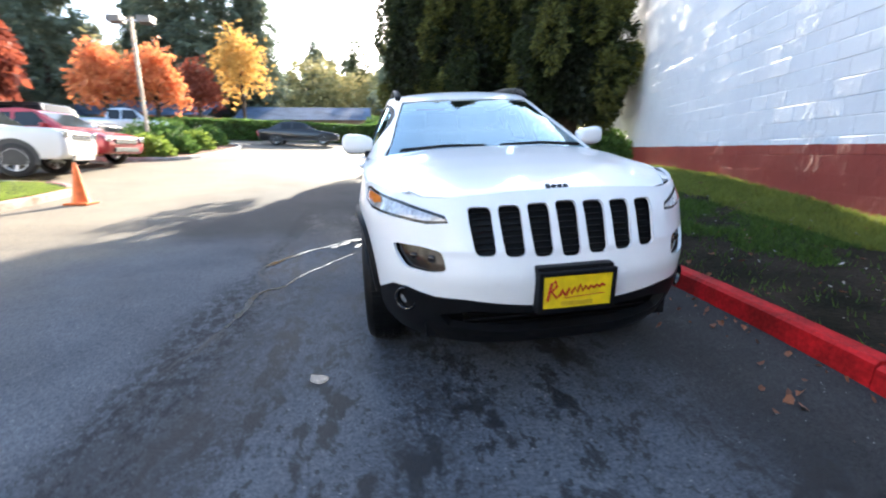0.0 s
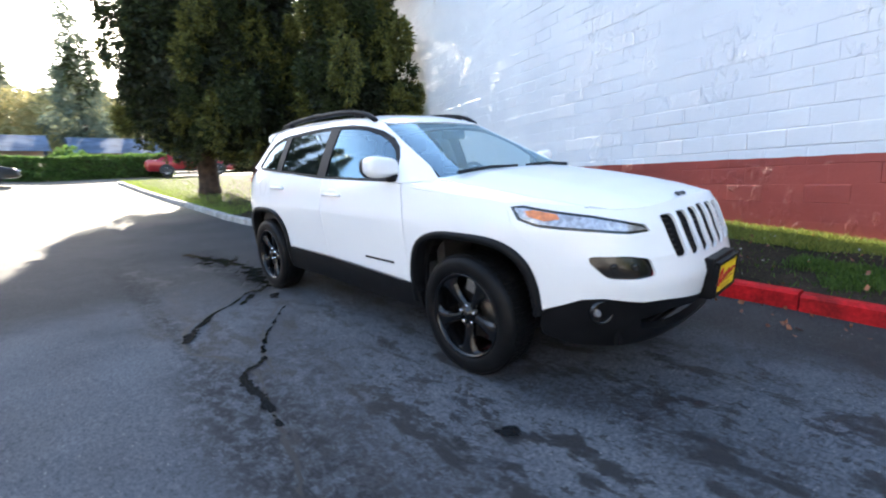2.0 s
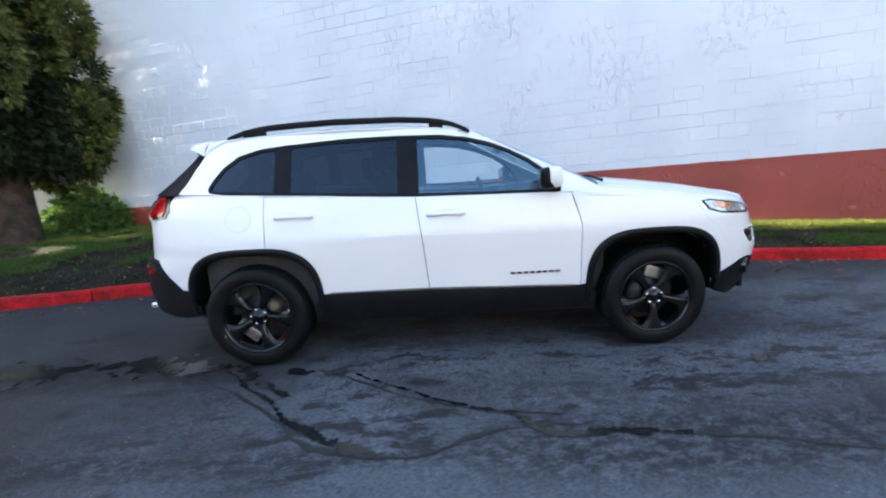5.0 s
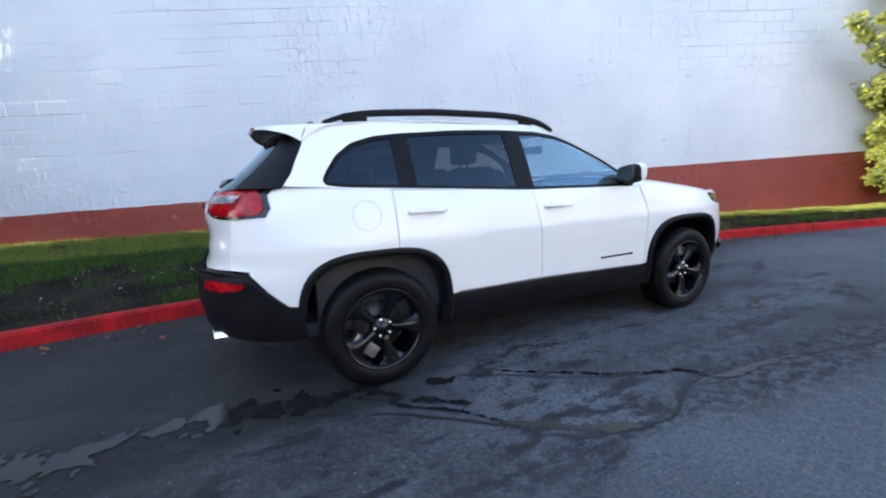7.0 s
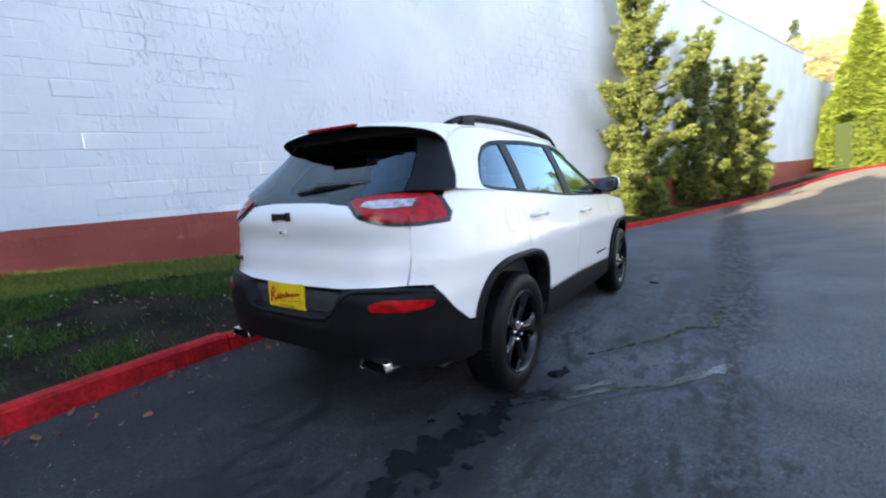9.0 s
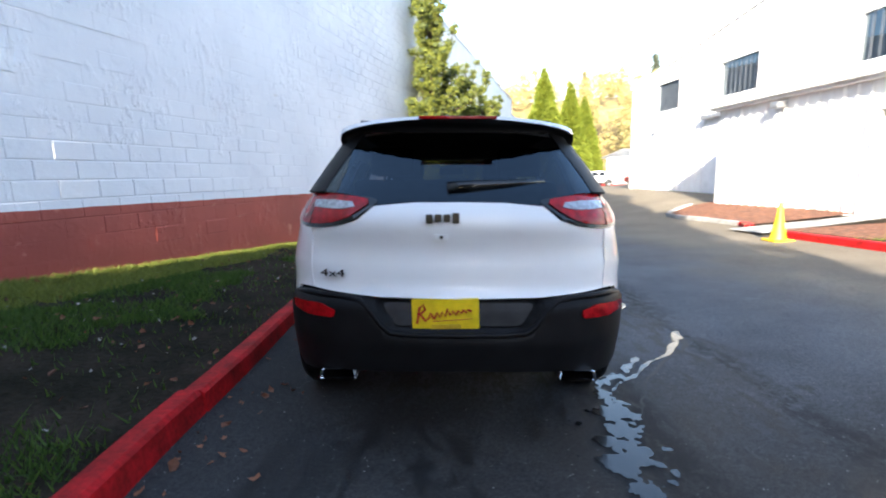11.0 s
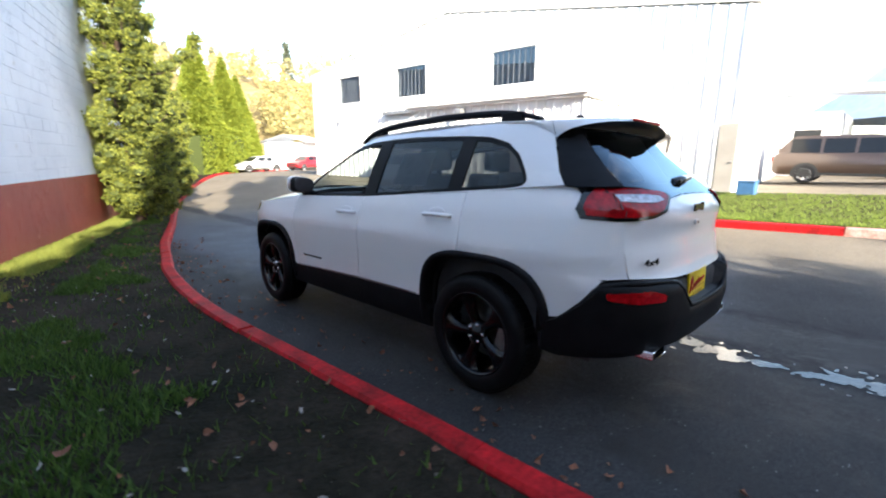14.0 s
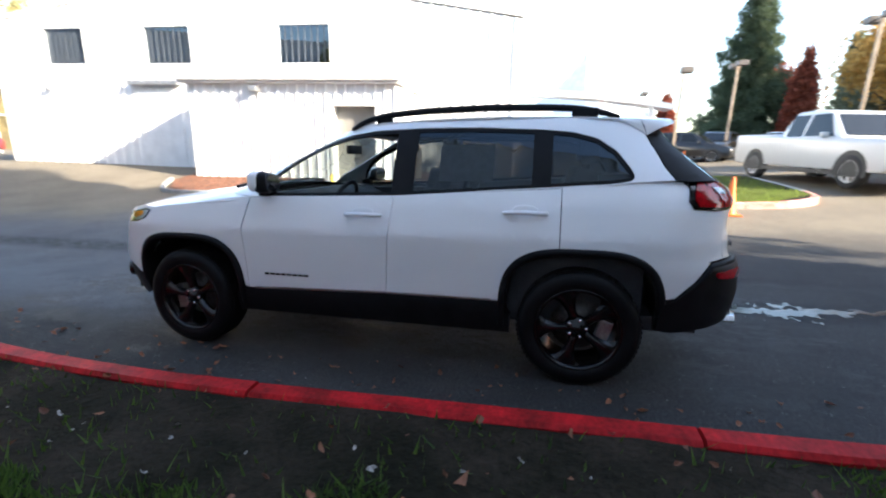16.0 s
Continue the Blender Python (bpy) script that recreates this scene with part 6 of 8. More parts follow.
def conifer(name, at, height, radius, mat, label, clumps=5000, size=0.34, start=1.2, trunk=0.24, lump=0.22, power=1.5, per=5, droop=0.5, category="tree", group="", solid=True, width=0.3, lean=(0, 0), peak=0.18, plumes=0, pale=0.4):
    t = thing(name, Matrix.Translation((at[0], at[1], land(*at[:2]) + (at[2] if len(at) > 2 else 0.1))), label, category, group)
    prof = lambda z: radius * max(0.03, (1 - ((z - start) / (height - start)) ** power)) * smoothstep(start - 0.6, start + height * peak, z + 0.6) if z < height else 0.02
    seed = at[0] * 3.1 + at[1]
    p, o = crown_points(prof, start, height - 0.05, clumps, rng, lump, 1.0, seed)
    if plumes:   # foliage gathered in upright plumes with dark gaps between
        c, co = crown_points(prof, start, height - 0.3, plumes, rng, lump, 1.0, seed)
        c[:, :2] *= rng.uniform(0.82, 1.16, (len(c), 1))
        k = np.sort(rng.integers(0, len(c), clumps))
        d = rng.normal(0, 1, (clumps, 3))
        d /= np.linalg.norm(d, axis=1, keepdims=True)
        grow = rng.uniform(0.6, 1.5, len(c))[k][:, None]
        p = c[k] + d * grow * np.array([0.30, 0.30, 0.62]) * rng.uniform(0.6, 1.0, (clumps, 1))
        o = d * np.array([1.0, 1.0, 0.5]) + co[k] * 0.4 + np.array([0, 0, 0.25])
    v, f = blades(p, o, size, per, rng, droop, width)
    if plumes:   # shade between the plumes, put into a dense dark leaf layer
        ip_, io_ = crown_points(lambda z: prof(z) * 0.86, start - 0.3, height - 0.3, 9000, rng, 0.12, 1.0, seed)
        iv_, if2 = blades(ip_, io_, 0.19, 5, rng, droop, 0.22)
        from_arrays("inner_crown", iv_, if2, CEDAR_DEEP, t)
    if plumes:   # a share of plumes in a paler colour, as if lit
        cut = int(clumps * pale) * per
        from_arrays("pale_crown", v[:cut * 4], f[:cut], CEDAR_LIT, t)
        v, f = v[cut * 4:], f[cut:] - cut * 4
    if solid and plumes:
        # near-black heart: the crown's inner shade as colour
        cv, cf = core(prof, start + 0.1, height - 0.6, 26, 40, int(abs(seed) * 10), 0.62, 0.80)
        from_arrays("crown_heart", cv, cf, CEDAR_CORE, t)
    elif solid:
        v, f = join([(v, f), core(prof, start + 0.5, height - 0.8, seed=int(abs(seed) * 10))])
    if lean != (0, 0):
        v[:, 0] += lean[0] * (v[:, 2] / height) ** 2
        v[:, 1] += lean[1] * (v[:, 2] / height) ** 2
    from_arrays("crown", v, f, mat, t)
    bm = bmesh.new()
    tube(bm, [(0, 0, -0.25), (0.02, 0, 0.3), (0.03, 0.03, start + 1.0), (0, 0, height * 0.8)], [trunk * 1.5, trunk * 1.1, trunk, 0.03], 12)
    for k in range(7):
        a, z = rng.random() * math.tau, start + 0.2 + k * 0.35
        tube(bm, [(0, 0, z), (radius * 0.6 * math.cos(a), radius * 0.6 * math.sin(a), z + 0.15)], [trunk * 0.25, 0.02], 6)
    part("trunk", bm, BARK, t, smooth=True)
    return t


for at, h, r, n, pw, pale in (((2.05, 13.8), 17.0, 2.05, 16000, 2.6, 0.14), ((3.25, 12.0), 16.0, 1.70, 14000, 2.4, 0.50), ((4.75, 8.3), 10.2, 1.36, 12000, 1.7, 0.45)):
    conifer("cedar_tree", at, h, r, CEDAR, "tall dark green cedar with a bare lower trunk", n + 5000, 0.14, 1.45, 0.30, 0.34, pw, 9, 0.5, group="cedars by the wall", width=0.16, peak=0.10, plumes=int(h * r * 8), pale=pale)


def broadleaf(name, at, height, radius, mat, label, clumps=2600, size=0.22, trunk=0.12, base=None, group="", stretch=1.0):
    """A tree of limbs with leaf clumps round their ends."""
    t = thing(name, Matrix.Translation((at[0], at[1], land(*at[:2]) + 0.05)), label, "tree", group)
    base = height * 0.3 if base is None else base
    g = np.random.default_rng(int(abs(at[0] * 91 + at[1] * 17)))
    bm = bmesh.new()
    tube(bm, [(0, 0, -0.2), (0.03, 0.02, base), (0, 0, height * 0.75)], [trunk * 1.4, trunk, 0.03], 10)
    ends = []
    for k in range(16):
        a, z = k * 2.4, base + (height * 0.65 - base) * k / 16
        rr = radius * g.uniform(0.55, 0.95) * (1 - 0.5 * k / 16)
        e = Vector((rr * math.cos(a), rr * math.sin(a), z + height * g.uniform(0.10, 0.28)))
        tube(bm, [(0, 0, z), tuple(e * 0.5 + Vector((0, 0, z * 0.5 - 0.1))), tuple(e)], [trunk * 0.4, trunk * 0.22, 0.012], 6)
        ends.append(e)
    part("trunk", bm, BARK, t, smooth=True)
    ends.append(Vector((0, 0, height * 0.88)))
    pick = g.integers(0, len(ends), clumps)
    c = np.array([ends[i] for i in pick]) + g.normal(0, 1, (clumps, 3)) * np.array([radius * 0.24, radius * 0.24, height * 0.085 * stretch])
    o = g.normal(0, 1, (clumps, 3))
    v, f = blades(c, o / np.linalg.norm(o, axis=1, keepdims=True), size, 3, g, 0.3, 0.38)
    from_arrays("crown", v, f, mat, t)
    return t


def shrub(name, at, r, h, mat, label, clumps=700, size=0.12, group="", category="shrub"):
    t = thing(name, Matrix.Translation((at[0], at[1], land(*at[:2]) + (at[2] if len(at) > 2 else 0.05))), label, category, group)
    g = np.random.default_rng(int(abs(at[0] * 131 + at[1] * 37)))
    d = g.normal(0, 1, (clumps, 3))
    d[:, 2] = abs(d[:, 2])
    d /= np.linalg.norm(d, axis=1, keepdims=True)
    rad = g.uniform(0.65, 1.05, (clumps, 1))
    c = d * rad * np.array([r, r, h])
    v, f = blades(c, d, size, 4, g, 0.1, 0.36)
    cv, cf = core(lambda z: r * math.sqrt(max(0.0, 1 - (z / h) ** 2)), 0.0, h * 0.8, 14, 8, int(abs(at[0]) * 7))
    v, f = join([(v, f), (cv, cf)])
    from_arrays("leaves", v, f, mat, t)
    bm = bmesh.new()
    for k in range(5):
        a = k * 1.3
        tube(bm, [(0, 0, -0.1), (r * 0.4 * math.cos(a), r * 0.4 * math.sin(a), h * 0.5)], [0.025, 0.01], 5)
    part("stems", bm, BARK, t)
    return t


def hedge(name, pts, width, height, mat, label, per_m=260, size=0.16):
    """A clipped hedge along a line."""
    t = thing(name, Matrix.Identity(4), label, "hedge")
    g = np.random.default_rng(11)
    cs, os_, bm = [], [], bmesh.new()
    for (a, b) in zip(pts, pts[1:]):
        a, b = Vector(a), Vector(b)
        d = (b - a)
        n = int(d.length * per_m)
        u = g.random(n)
        nrm = Vector((-d.y, d.x)).normalized()
        s = g.uniform(-1, 1, n)
        z = g.random(n)
        top = g.random(n) < 0.4
        z[top] = 1.0
        s[~top] = np.sign(s[~top])
        for k in range(n):
            q = a + d * u[k] + nrm * (s[k] * width / 2 * (1 - 0.15 * z[k]))
            lump = 1 + 0.12 * noise.noise((q.x * 0.8, q.y * 0.8, z[k] * 2))
            cs.append((q.x, q.y, land(q.x, q.y) + z[k] * height * lump))
            os_.append((nrm.x * s[k], nrm.y * s[k], 0.8 if top[k] else 0.2))
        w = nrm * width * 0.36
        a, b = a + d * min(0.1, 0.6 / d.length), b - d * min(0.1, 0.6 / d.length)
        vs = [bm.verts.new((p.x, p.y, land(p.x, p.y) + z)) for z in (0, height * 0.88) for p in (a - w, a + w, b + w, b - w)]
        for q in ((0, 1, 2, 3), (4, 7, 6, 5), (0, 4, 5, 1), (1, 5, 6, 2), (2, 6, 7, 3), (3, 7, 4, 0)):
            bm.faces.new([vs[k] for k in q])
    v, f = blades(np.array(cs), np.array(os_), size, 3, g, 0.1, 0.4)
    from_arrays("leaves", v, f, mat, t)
    # dark block behind the leaves, coloured as the hedge's inner shade
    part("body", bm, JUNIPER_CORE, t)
    return t


# upright junipers along the wall
def juniper(at, height, spikes, seed, label, wide=1.15):
    """An upright juniper: rising limbs that carry dense tufts, thick and dark below, open and ragged at the top."""
    t = thing("juniper", Matrix.Translation((at[0], at[1], land(*at[:2]) + 0.12)), label, "tree", "junipers along the wall")
    g = np.random.default_rng(seed)
    bm, cs, os_, hearts = bmesh.new(), [], [], []
    tube(bm, [(0, 0, -0.2), (0.05, 0.03, 0.8), (0.0, 0.05, height * 0.85)], [0.14, 0.1, 0.03], 8)
    for k in range(spikes):
        f = (k / spikes) ** 1.35
        z0 = 0.15 + (height * 0.80) * f
        a = k * 2.39996 + g.uniform(-0.4, 0.4)
        reach = wide * (1.15 - 0.80 * f) * g.uniform(0.45, 1.15) * (0.6 + min(1.0, f * 5) * 0.4)
        up = g.uniform(0.35, 0.75) * (0.8 + 0.5 * f)
        if k % 7 == 3 and f > 0.3:   # a long limb that stands out of the crown
            reach, up = reach * 1.35 + 0.35, up + 0.55
        tip = Vector((reach * math.cos(a), reach * math.sin(a), z0 + up))
        mid = Vector((reach * 0.65 * math.cos(a), reach * 0.65 * math.sin(a), z0 + up * 0.30))
        tube(bm, [(0, 0, z0), tuple(mid), tuple(tip)], [0.03, 0.018, 0.006], 5)
        for u in np.linspace(0.40, 1.0, 3 + int(reach * 2.5)):
            c = (1 - u) ** 2 * Vector((0, 0, z0)) + 2 * u * (1 - u) * mid + u * u * tip + Vector(g.normal(0, 0.05, 3))
            r = (0.29 - 0.15 * u) * g.uniform(0.8, 1.25) * (1.1 - 0.25 * f)
            m = 46
            d = g.normal(0, 1, (m, 3))
            d /= np.linalg.norm(d, axis=1, keepdims=True)
            cs.append(np.array(c) + d * r * np.array([1, 1, 0.75]) * g.uniform(0.55, 1.0, (m, 1)))
            lift = np.array((tip - mid).normalized()) * 0.5 + np.array([0, 0, 0.25])
            os_.append((d + lift) / np.linalg.norm(d + lift, axis=1, keepdims=True))
            hearts.append((c, r * 0.72))
    part("trunk", bm, BARK, t, smooth=True)
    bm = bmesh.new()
    # balls that fill the tufts, their inner shade given by dark colour
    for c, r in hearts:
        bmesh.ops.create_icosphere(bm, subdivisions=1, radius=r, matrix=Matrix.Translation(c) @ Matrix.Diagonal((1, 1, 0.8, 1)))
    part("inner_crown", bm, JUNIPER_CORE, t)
    v, f = blades(np.concatenate(cs), np.concatenate(os_), 0.075, 4, g, -0.3, 0.2)
    from_arrays("crown", v, f, JUNIPER, t)
    return t


juniper((0.36, -10.6), 8.0, 96, 3, "tall spiky yellow-green juniper against the wall", 1.25)
juniper((-0.78, -14.9), 6.6, 62, 5, "tall spiky yellow-green juniper against the wall", 0.86)
juniper((-1.75, -17.2), 5.8, 56, 6, "tall spiky yellow-green juniper against the wall", 0.80)
juniper((-2.6, -19.3), 6.2, 58, 8, "tall spiky yellow-green juniper against the wall", 0.82)

for at, h, r in (((-9.3, -38.5), 11.0, 2.6), ((-13.0, -43.0), 10.5, 2.4), ((-16.0, -48.0), 10.0, 2.3)):
    conifer("arborvitae", at, h, r, YEWGREEN, "broad pyramidal golden-green arborvitae", 12000, 0.20, 0.2, 0.2, 0.12, 1.25, 5, -0.5, group="arborvitae row", peak=0.03)
hedge("clipped_hedge", [(-7.8, -35.6), (-9.8, -37.2), (-13, -40.0)], 1.6, 3.6, YEWGREEN, "tall clipped golden-green hedge", 900, 0.13)

shrub("bush", (5.75, 7.75, 0.1), 0.8, 1.15, SHRUB, "dark green rounded bush by the wall foot", 1400, 0.11)
shrub("bush", (4.6, 10.6, 0.1), 0.9, 1.3, SHRUB, "dark green rounded bush under the cedars", 900, 0.14)
hedge("ivy_hedge", [(-24, 27.5), (-12, 29.5), (-1.5, 31.0), (4.5, 29.5)], 2.2, 1.25, SHRUB, "long low ivy-covered hedge bank", 520, 0.16)
shrub("bush", (-0.4, 33.0, 0.1), 1.3, 1.9, SHRUB, "rounded bush above the ivy hedge", 900, 0.16)

# planter bed across the lot
for x, y, r, h, m in ((-9.0, 14.3, 0.75, 0.75, BRIGHT_GRASS), (-8.8, 16.0, 0.8, 0.85, SHRUB), (-9.9, 15.4, 0.8, 0.9, SHRUB), (-8.7, 18.2, 0.7, 0.8, BRIGHT_GRASS), (-9.6, 19.6, 0.8, 0.9, SHRUB), (-10.6, 17.6, 0.9, 1.2, SHRUB), (-11.3, 14.0, 0.8, 1.1, YELLOW), (-9.2, 21.6, 0.8, 1.0, SHRUB), (-10.9, 21.0, 1.0, 1.3, SHRUB)):
    shrub("garden_shrub", (x, y), r, h, m, "rounded garden shrub in a planter bed", 420, 0.15, "planter shrubs")

# autumn trees and firs beyond the lot
for at, h, r, m, lab in (((-17.2, 28.0), 5.5, 1.5, ORANGE, "bright orange-red autumn maple"), ((-14.7, 29.1), 5.7, 1.5, ORANGE, "bright orange-red autumn maple"), ((-12.4, 41.5), 9.8, 2.2, YELLOW, "golden yellow autumn tree"),
                          ((-15.6, 39.5), 6.6, 1.6, RUSSET, "deep red autumn tree"), ((-27.0, 27.0), 6.0, 2.4, YELLOW, "golden yellow autumn tree"), ((13.5, 24.0), 6.5, 2.8, ORANGE, "bright orange-red autumn maple")):
    broadleaf("autumn_tree", at, h, r, m, lab, 1900, 0.24, 0.14, base=h * 0.36, group="autumn trees")
conifer("weeping_tree", (-15.4, 14.5), 8.6, 1.9, RUSSET, "drooping russet-brown weeping tree by the lot", 3200, 0.42, 1.9, 0.16, 0.25, 1.5, 5, 1.4)
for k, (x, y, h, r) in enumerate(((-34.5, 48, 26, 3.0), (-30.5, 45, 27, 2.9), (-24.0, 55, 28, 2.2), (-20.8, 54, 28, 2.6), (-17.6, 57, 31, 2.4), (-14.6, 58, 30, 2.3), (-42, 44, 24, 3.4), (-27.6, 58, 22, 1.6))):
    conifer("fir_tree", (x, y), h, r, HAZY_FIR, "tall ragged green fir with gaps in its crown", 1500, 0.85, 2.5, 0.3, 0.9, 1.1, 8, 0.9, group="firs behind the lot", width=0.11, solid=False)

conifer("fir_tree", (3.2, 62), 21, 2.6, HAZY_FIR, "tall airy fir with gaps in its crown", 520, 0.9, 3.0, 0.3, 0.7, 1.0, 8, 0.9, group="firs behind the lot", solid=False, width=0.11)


def woods(name, az0, az1, dist, step, h, mat, label, seed, spread=14.0, conic=True, base=None, dense=200, fine=0.075):
    """A far stand of trees as one body of sprays on many small crowns."""
    g = np.random.default_rng(seed)
    bits = []
    a = az0
    while a < az1:
        d = dist + g.uniform(0, spread)
        x, y = d * math.sin(radians(a)), d * math.cos(radians(a))
        hh, z0 = h * g.uniform(0.7, 1.15), (land(x, y) if base is None else base(x, y)) - 0.5
        r = hh * (0.16 if conic else 0.34)
        n = 420 if step > 3 else dense
        if conic:
            zz = g.random(n) ** 1.3
            rr = r * (1 - zz) * g.uniform(0.6, 1.1, n)
        else:
            zz = 0.2 + 0.8 * g.random(n)
            rr = r * np.sqrt(np.clip(1 - ((zz - 0.6) / 0.45) ** 2, 0.02, 1)) * g.uniform(0.5, 1.1, n)
        t = g.random(n) * math.tau
        c = np.stack([x + rr * np.cos(t), y + rr * np.sin(t), z0 + zz * hh], axis=1)
        o = np.stack([np.cos(t), np.sin(t), np.full(n, 0.1)], axis=1)
        bits.append(blades(c, o, hh * fine, 4, g, 0.6, 0.22))
        a += step * g.uniform(0.6, 1.4)
    v, f = join(bits)
    return tagged(from_arrays(name, v, f, mat), label, "woods", kind="stuff")


woods("far_firs", -62, 26, 82, 0.30, 16.5, HAZY_WOODS, "far hazy green woods of firs", 21, 26, dense=420, fine=0.05)
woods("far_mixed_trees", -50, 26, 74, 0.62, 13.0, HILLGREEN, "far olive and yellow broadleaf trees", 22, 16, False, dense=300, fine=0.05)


def hill_z(x, y):
    a, d = math.atan2(x, y), math.hypot(x, y)
    ang = (math.degrees(a) + 360) % 360
    return -2 + 26 * smoothstep(70, 150, d) * smoothstep(150, 185, ang) * smoothstep(250, 212, ang)


hv, hf = [], []
hs = [(a, d) for d in np.linspace(66, 240, 14) for a in np.linspace(150, 255, 40)]
for a, d in hs:
    x, y = d * math.sin(radians(a)), d * math.cos(radians(a))
    hv.append((x, y, hill_z(x, y)))
for j in range(13):
    for i in range(39):
        hf.append((j * 40 + i, j * 40 + i + 1, (j + 1) * 40 + i + 1, (j + 1) * 40 + i))
tagged(raw("hill", hv, hf, material("hill_ground", (0.22, 0.17, 0.07), 0.95, vary=0.3, scale=0.05, fine=0.6), smooth=True), "wooded autumn hillside", "hill", kind="structure")
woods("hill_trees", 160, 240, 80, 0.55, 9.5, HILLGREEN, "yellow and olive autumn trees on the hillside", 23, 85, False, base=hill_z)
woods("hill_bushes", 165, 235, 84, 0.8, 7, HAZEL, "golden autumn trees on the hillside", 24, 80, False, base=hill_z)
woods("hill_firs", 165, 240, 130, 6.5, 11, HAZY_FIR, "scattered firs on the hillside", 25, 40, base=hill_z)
# trees past the car lot
conifer("fir_tree", (-46, 17.9), 16.5, 3.2, FIR, "broad dark green fir", 6000, 0.42, 0.8, 0.4, 0.6, 1.0, 7, 0.9, group="firs behind the lot", width=0.10, peak=0.06)
for at, h, r, m in (((-44, 28), 10, 3.6, YELLOW), ((-38, 30), 10, 3.8, HAZEL), ((-33, 31), 11, 4.0, YELLOW), ((-52, 23), 8, 3.0, RUSSET)):
    broadleaf("autumn_tree", at, h, r, m, "golden autumn tree beyond the car lot", 2600, 0.34, 0.14, group="autumn trees")
for at, h, r in (((-41.5, 20.5), 8.0, 1.0), ((-60, 14.0), 7.0, 1.1)):
    conifer("columnar_tree", at, h, r, RUSSET, "slim russet columnar tree", 1200, 0.4, 0.8, 0.14, 0.15, 1.6, 5, 0.3)
# ---- parked vehicles ----
TYRE_FAR = material("parked_tyre", (0.02, 0.02, 0.02), 0.8, vary=0.1)
RIM_FAR = material("alloy_rim", (0.66, 0.66, 0.67), 0.35, 0.35, vary=0.08)
FAR_GLASS = material("parked_car_glass", (0.014, 0.016, 0.018), 0.08, vary=0.05, spec=0.35)
FAR_PLASTIC = material("parked_black_trim", (0.03, 0.03, 0.03), 0.6, vary=0.1)
FAR_LAMP = material("parked_lamp", (0.34, 0.34, 0.35), 0.2, 0.7, vary=0.1, coat=1.0)
FAR_RED = material("parked_red_lamp", (0.45, 0.01, 0.01), 0.2, vary=0.1, coat=1.0)

SHAPES = {
    # outline of the lower body and of the cabin, in lengths of y (nose at 0) and heights
    "sedan": dict(L=4.75, W=0.90, body=[(0.0, 0.45), (0.05, 0.62), (0.25, 0.72), (1.35, 0.92), (3.85, 0.98), (4.70, 0.95), (4.75, 0.60), (4.70, 0.30), (0.06, 0.28)], cabin=[(1.30, 0.90), (2.05, 1.36), (2.6, 1.43), (3.3, 1.40), (4.15, 0.97)], axles=(0.95, 3.70), r=0.32),
    "wagon": dict(L=4.8, W=0.90, body=[(0.0, 0.45), (0.05, 0.62), (0.25, 0.72), (1.35, 0.90), (4.65, 0.97), (4.78, 0.80), (4.8, 0.55), (4.70, 0.30), (0.06, 0.28)], cabin=[(1.30, 0.88), (2.05, 1.36), (2.6, 1.44), (4.1, 1.42), (4.70, 0.95)], axles=(0.95, 3.75), r=0.33),
    "suv": dict(L=4.6, W=0.92, body=[(0.0, 0.55), (0.05, 0.80), (0.3, 0.92), (1.25, 1.06), (4.45, 1.12), (4.58, 0.95), (4.6, 0.55), (4.5, 0.33), (0.08, 0.30)], cabin=[(1.15, 1.04), (1.95, 1.55), (2.4, 1.64), (3.8, 1.60), (4.5, 1.10)], axles=(0.92, 3.62), r=0.36),
    "van": dict(L=5.1, W=0.98, body=[(0.0, 0.50), (0.06, 0.78), (0.5, 0.95), (1.0, 1.08), (4.95, 1.12), (5.1, 0.95), (5.1, 0.50), (5.0, 0.30), (0.08, 0.28)], cabin=[(0.85, 1.04), (1.75, 1.62), (2.3, 1.74), (4.5, 1.72), (5.0, 1.10)], axles=(0.95, 4.05), r=0.34),
    "pickup": dict(L=5.85, W=1.0, body=[(0.0, 0.62), (0.03, 1.05), (0.25, 1.13), (1.55, 1.18), (3.75, 1.22), (3.80, 1.30), (5.75, 1.30), (5.82, 1.25), (5.85, 0.70), (5.75, 0.45), (0.08, 0.40)], cabin=[(1.45, 1.15), (2.15, 1.80), (2.6, 1.90), (3.45, 1.86), (3.72, 1.22)], axles=(1.02, 4.62), r=0.40),
    "offroader": dict(L=4.6, W=0.93, body=[(0.0, 0.62), (0.03, 1.05), (0.2, 1.12), (1.45, 1.16), (4.35, 1.20), (4.45, 0.9), (4.42, 0.5), (0.08, 0.5)], cabin=[(1.45, 1.14), (1.72, 1.80), (2.0, 1.84), (4.25, 1.84), (4.36, 1.18)], axles=(0.80, 3.60), r=0.42),
}


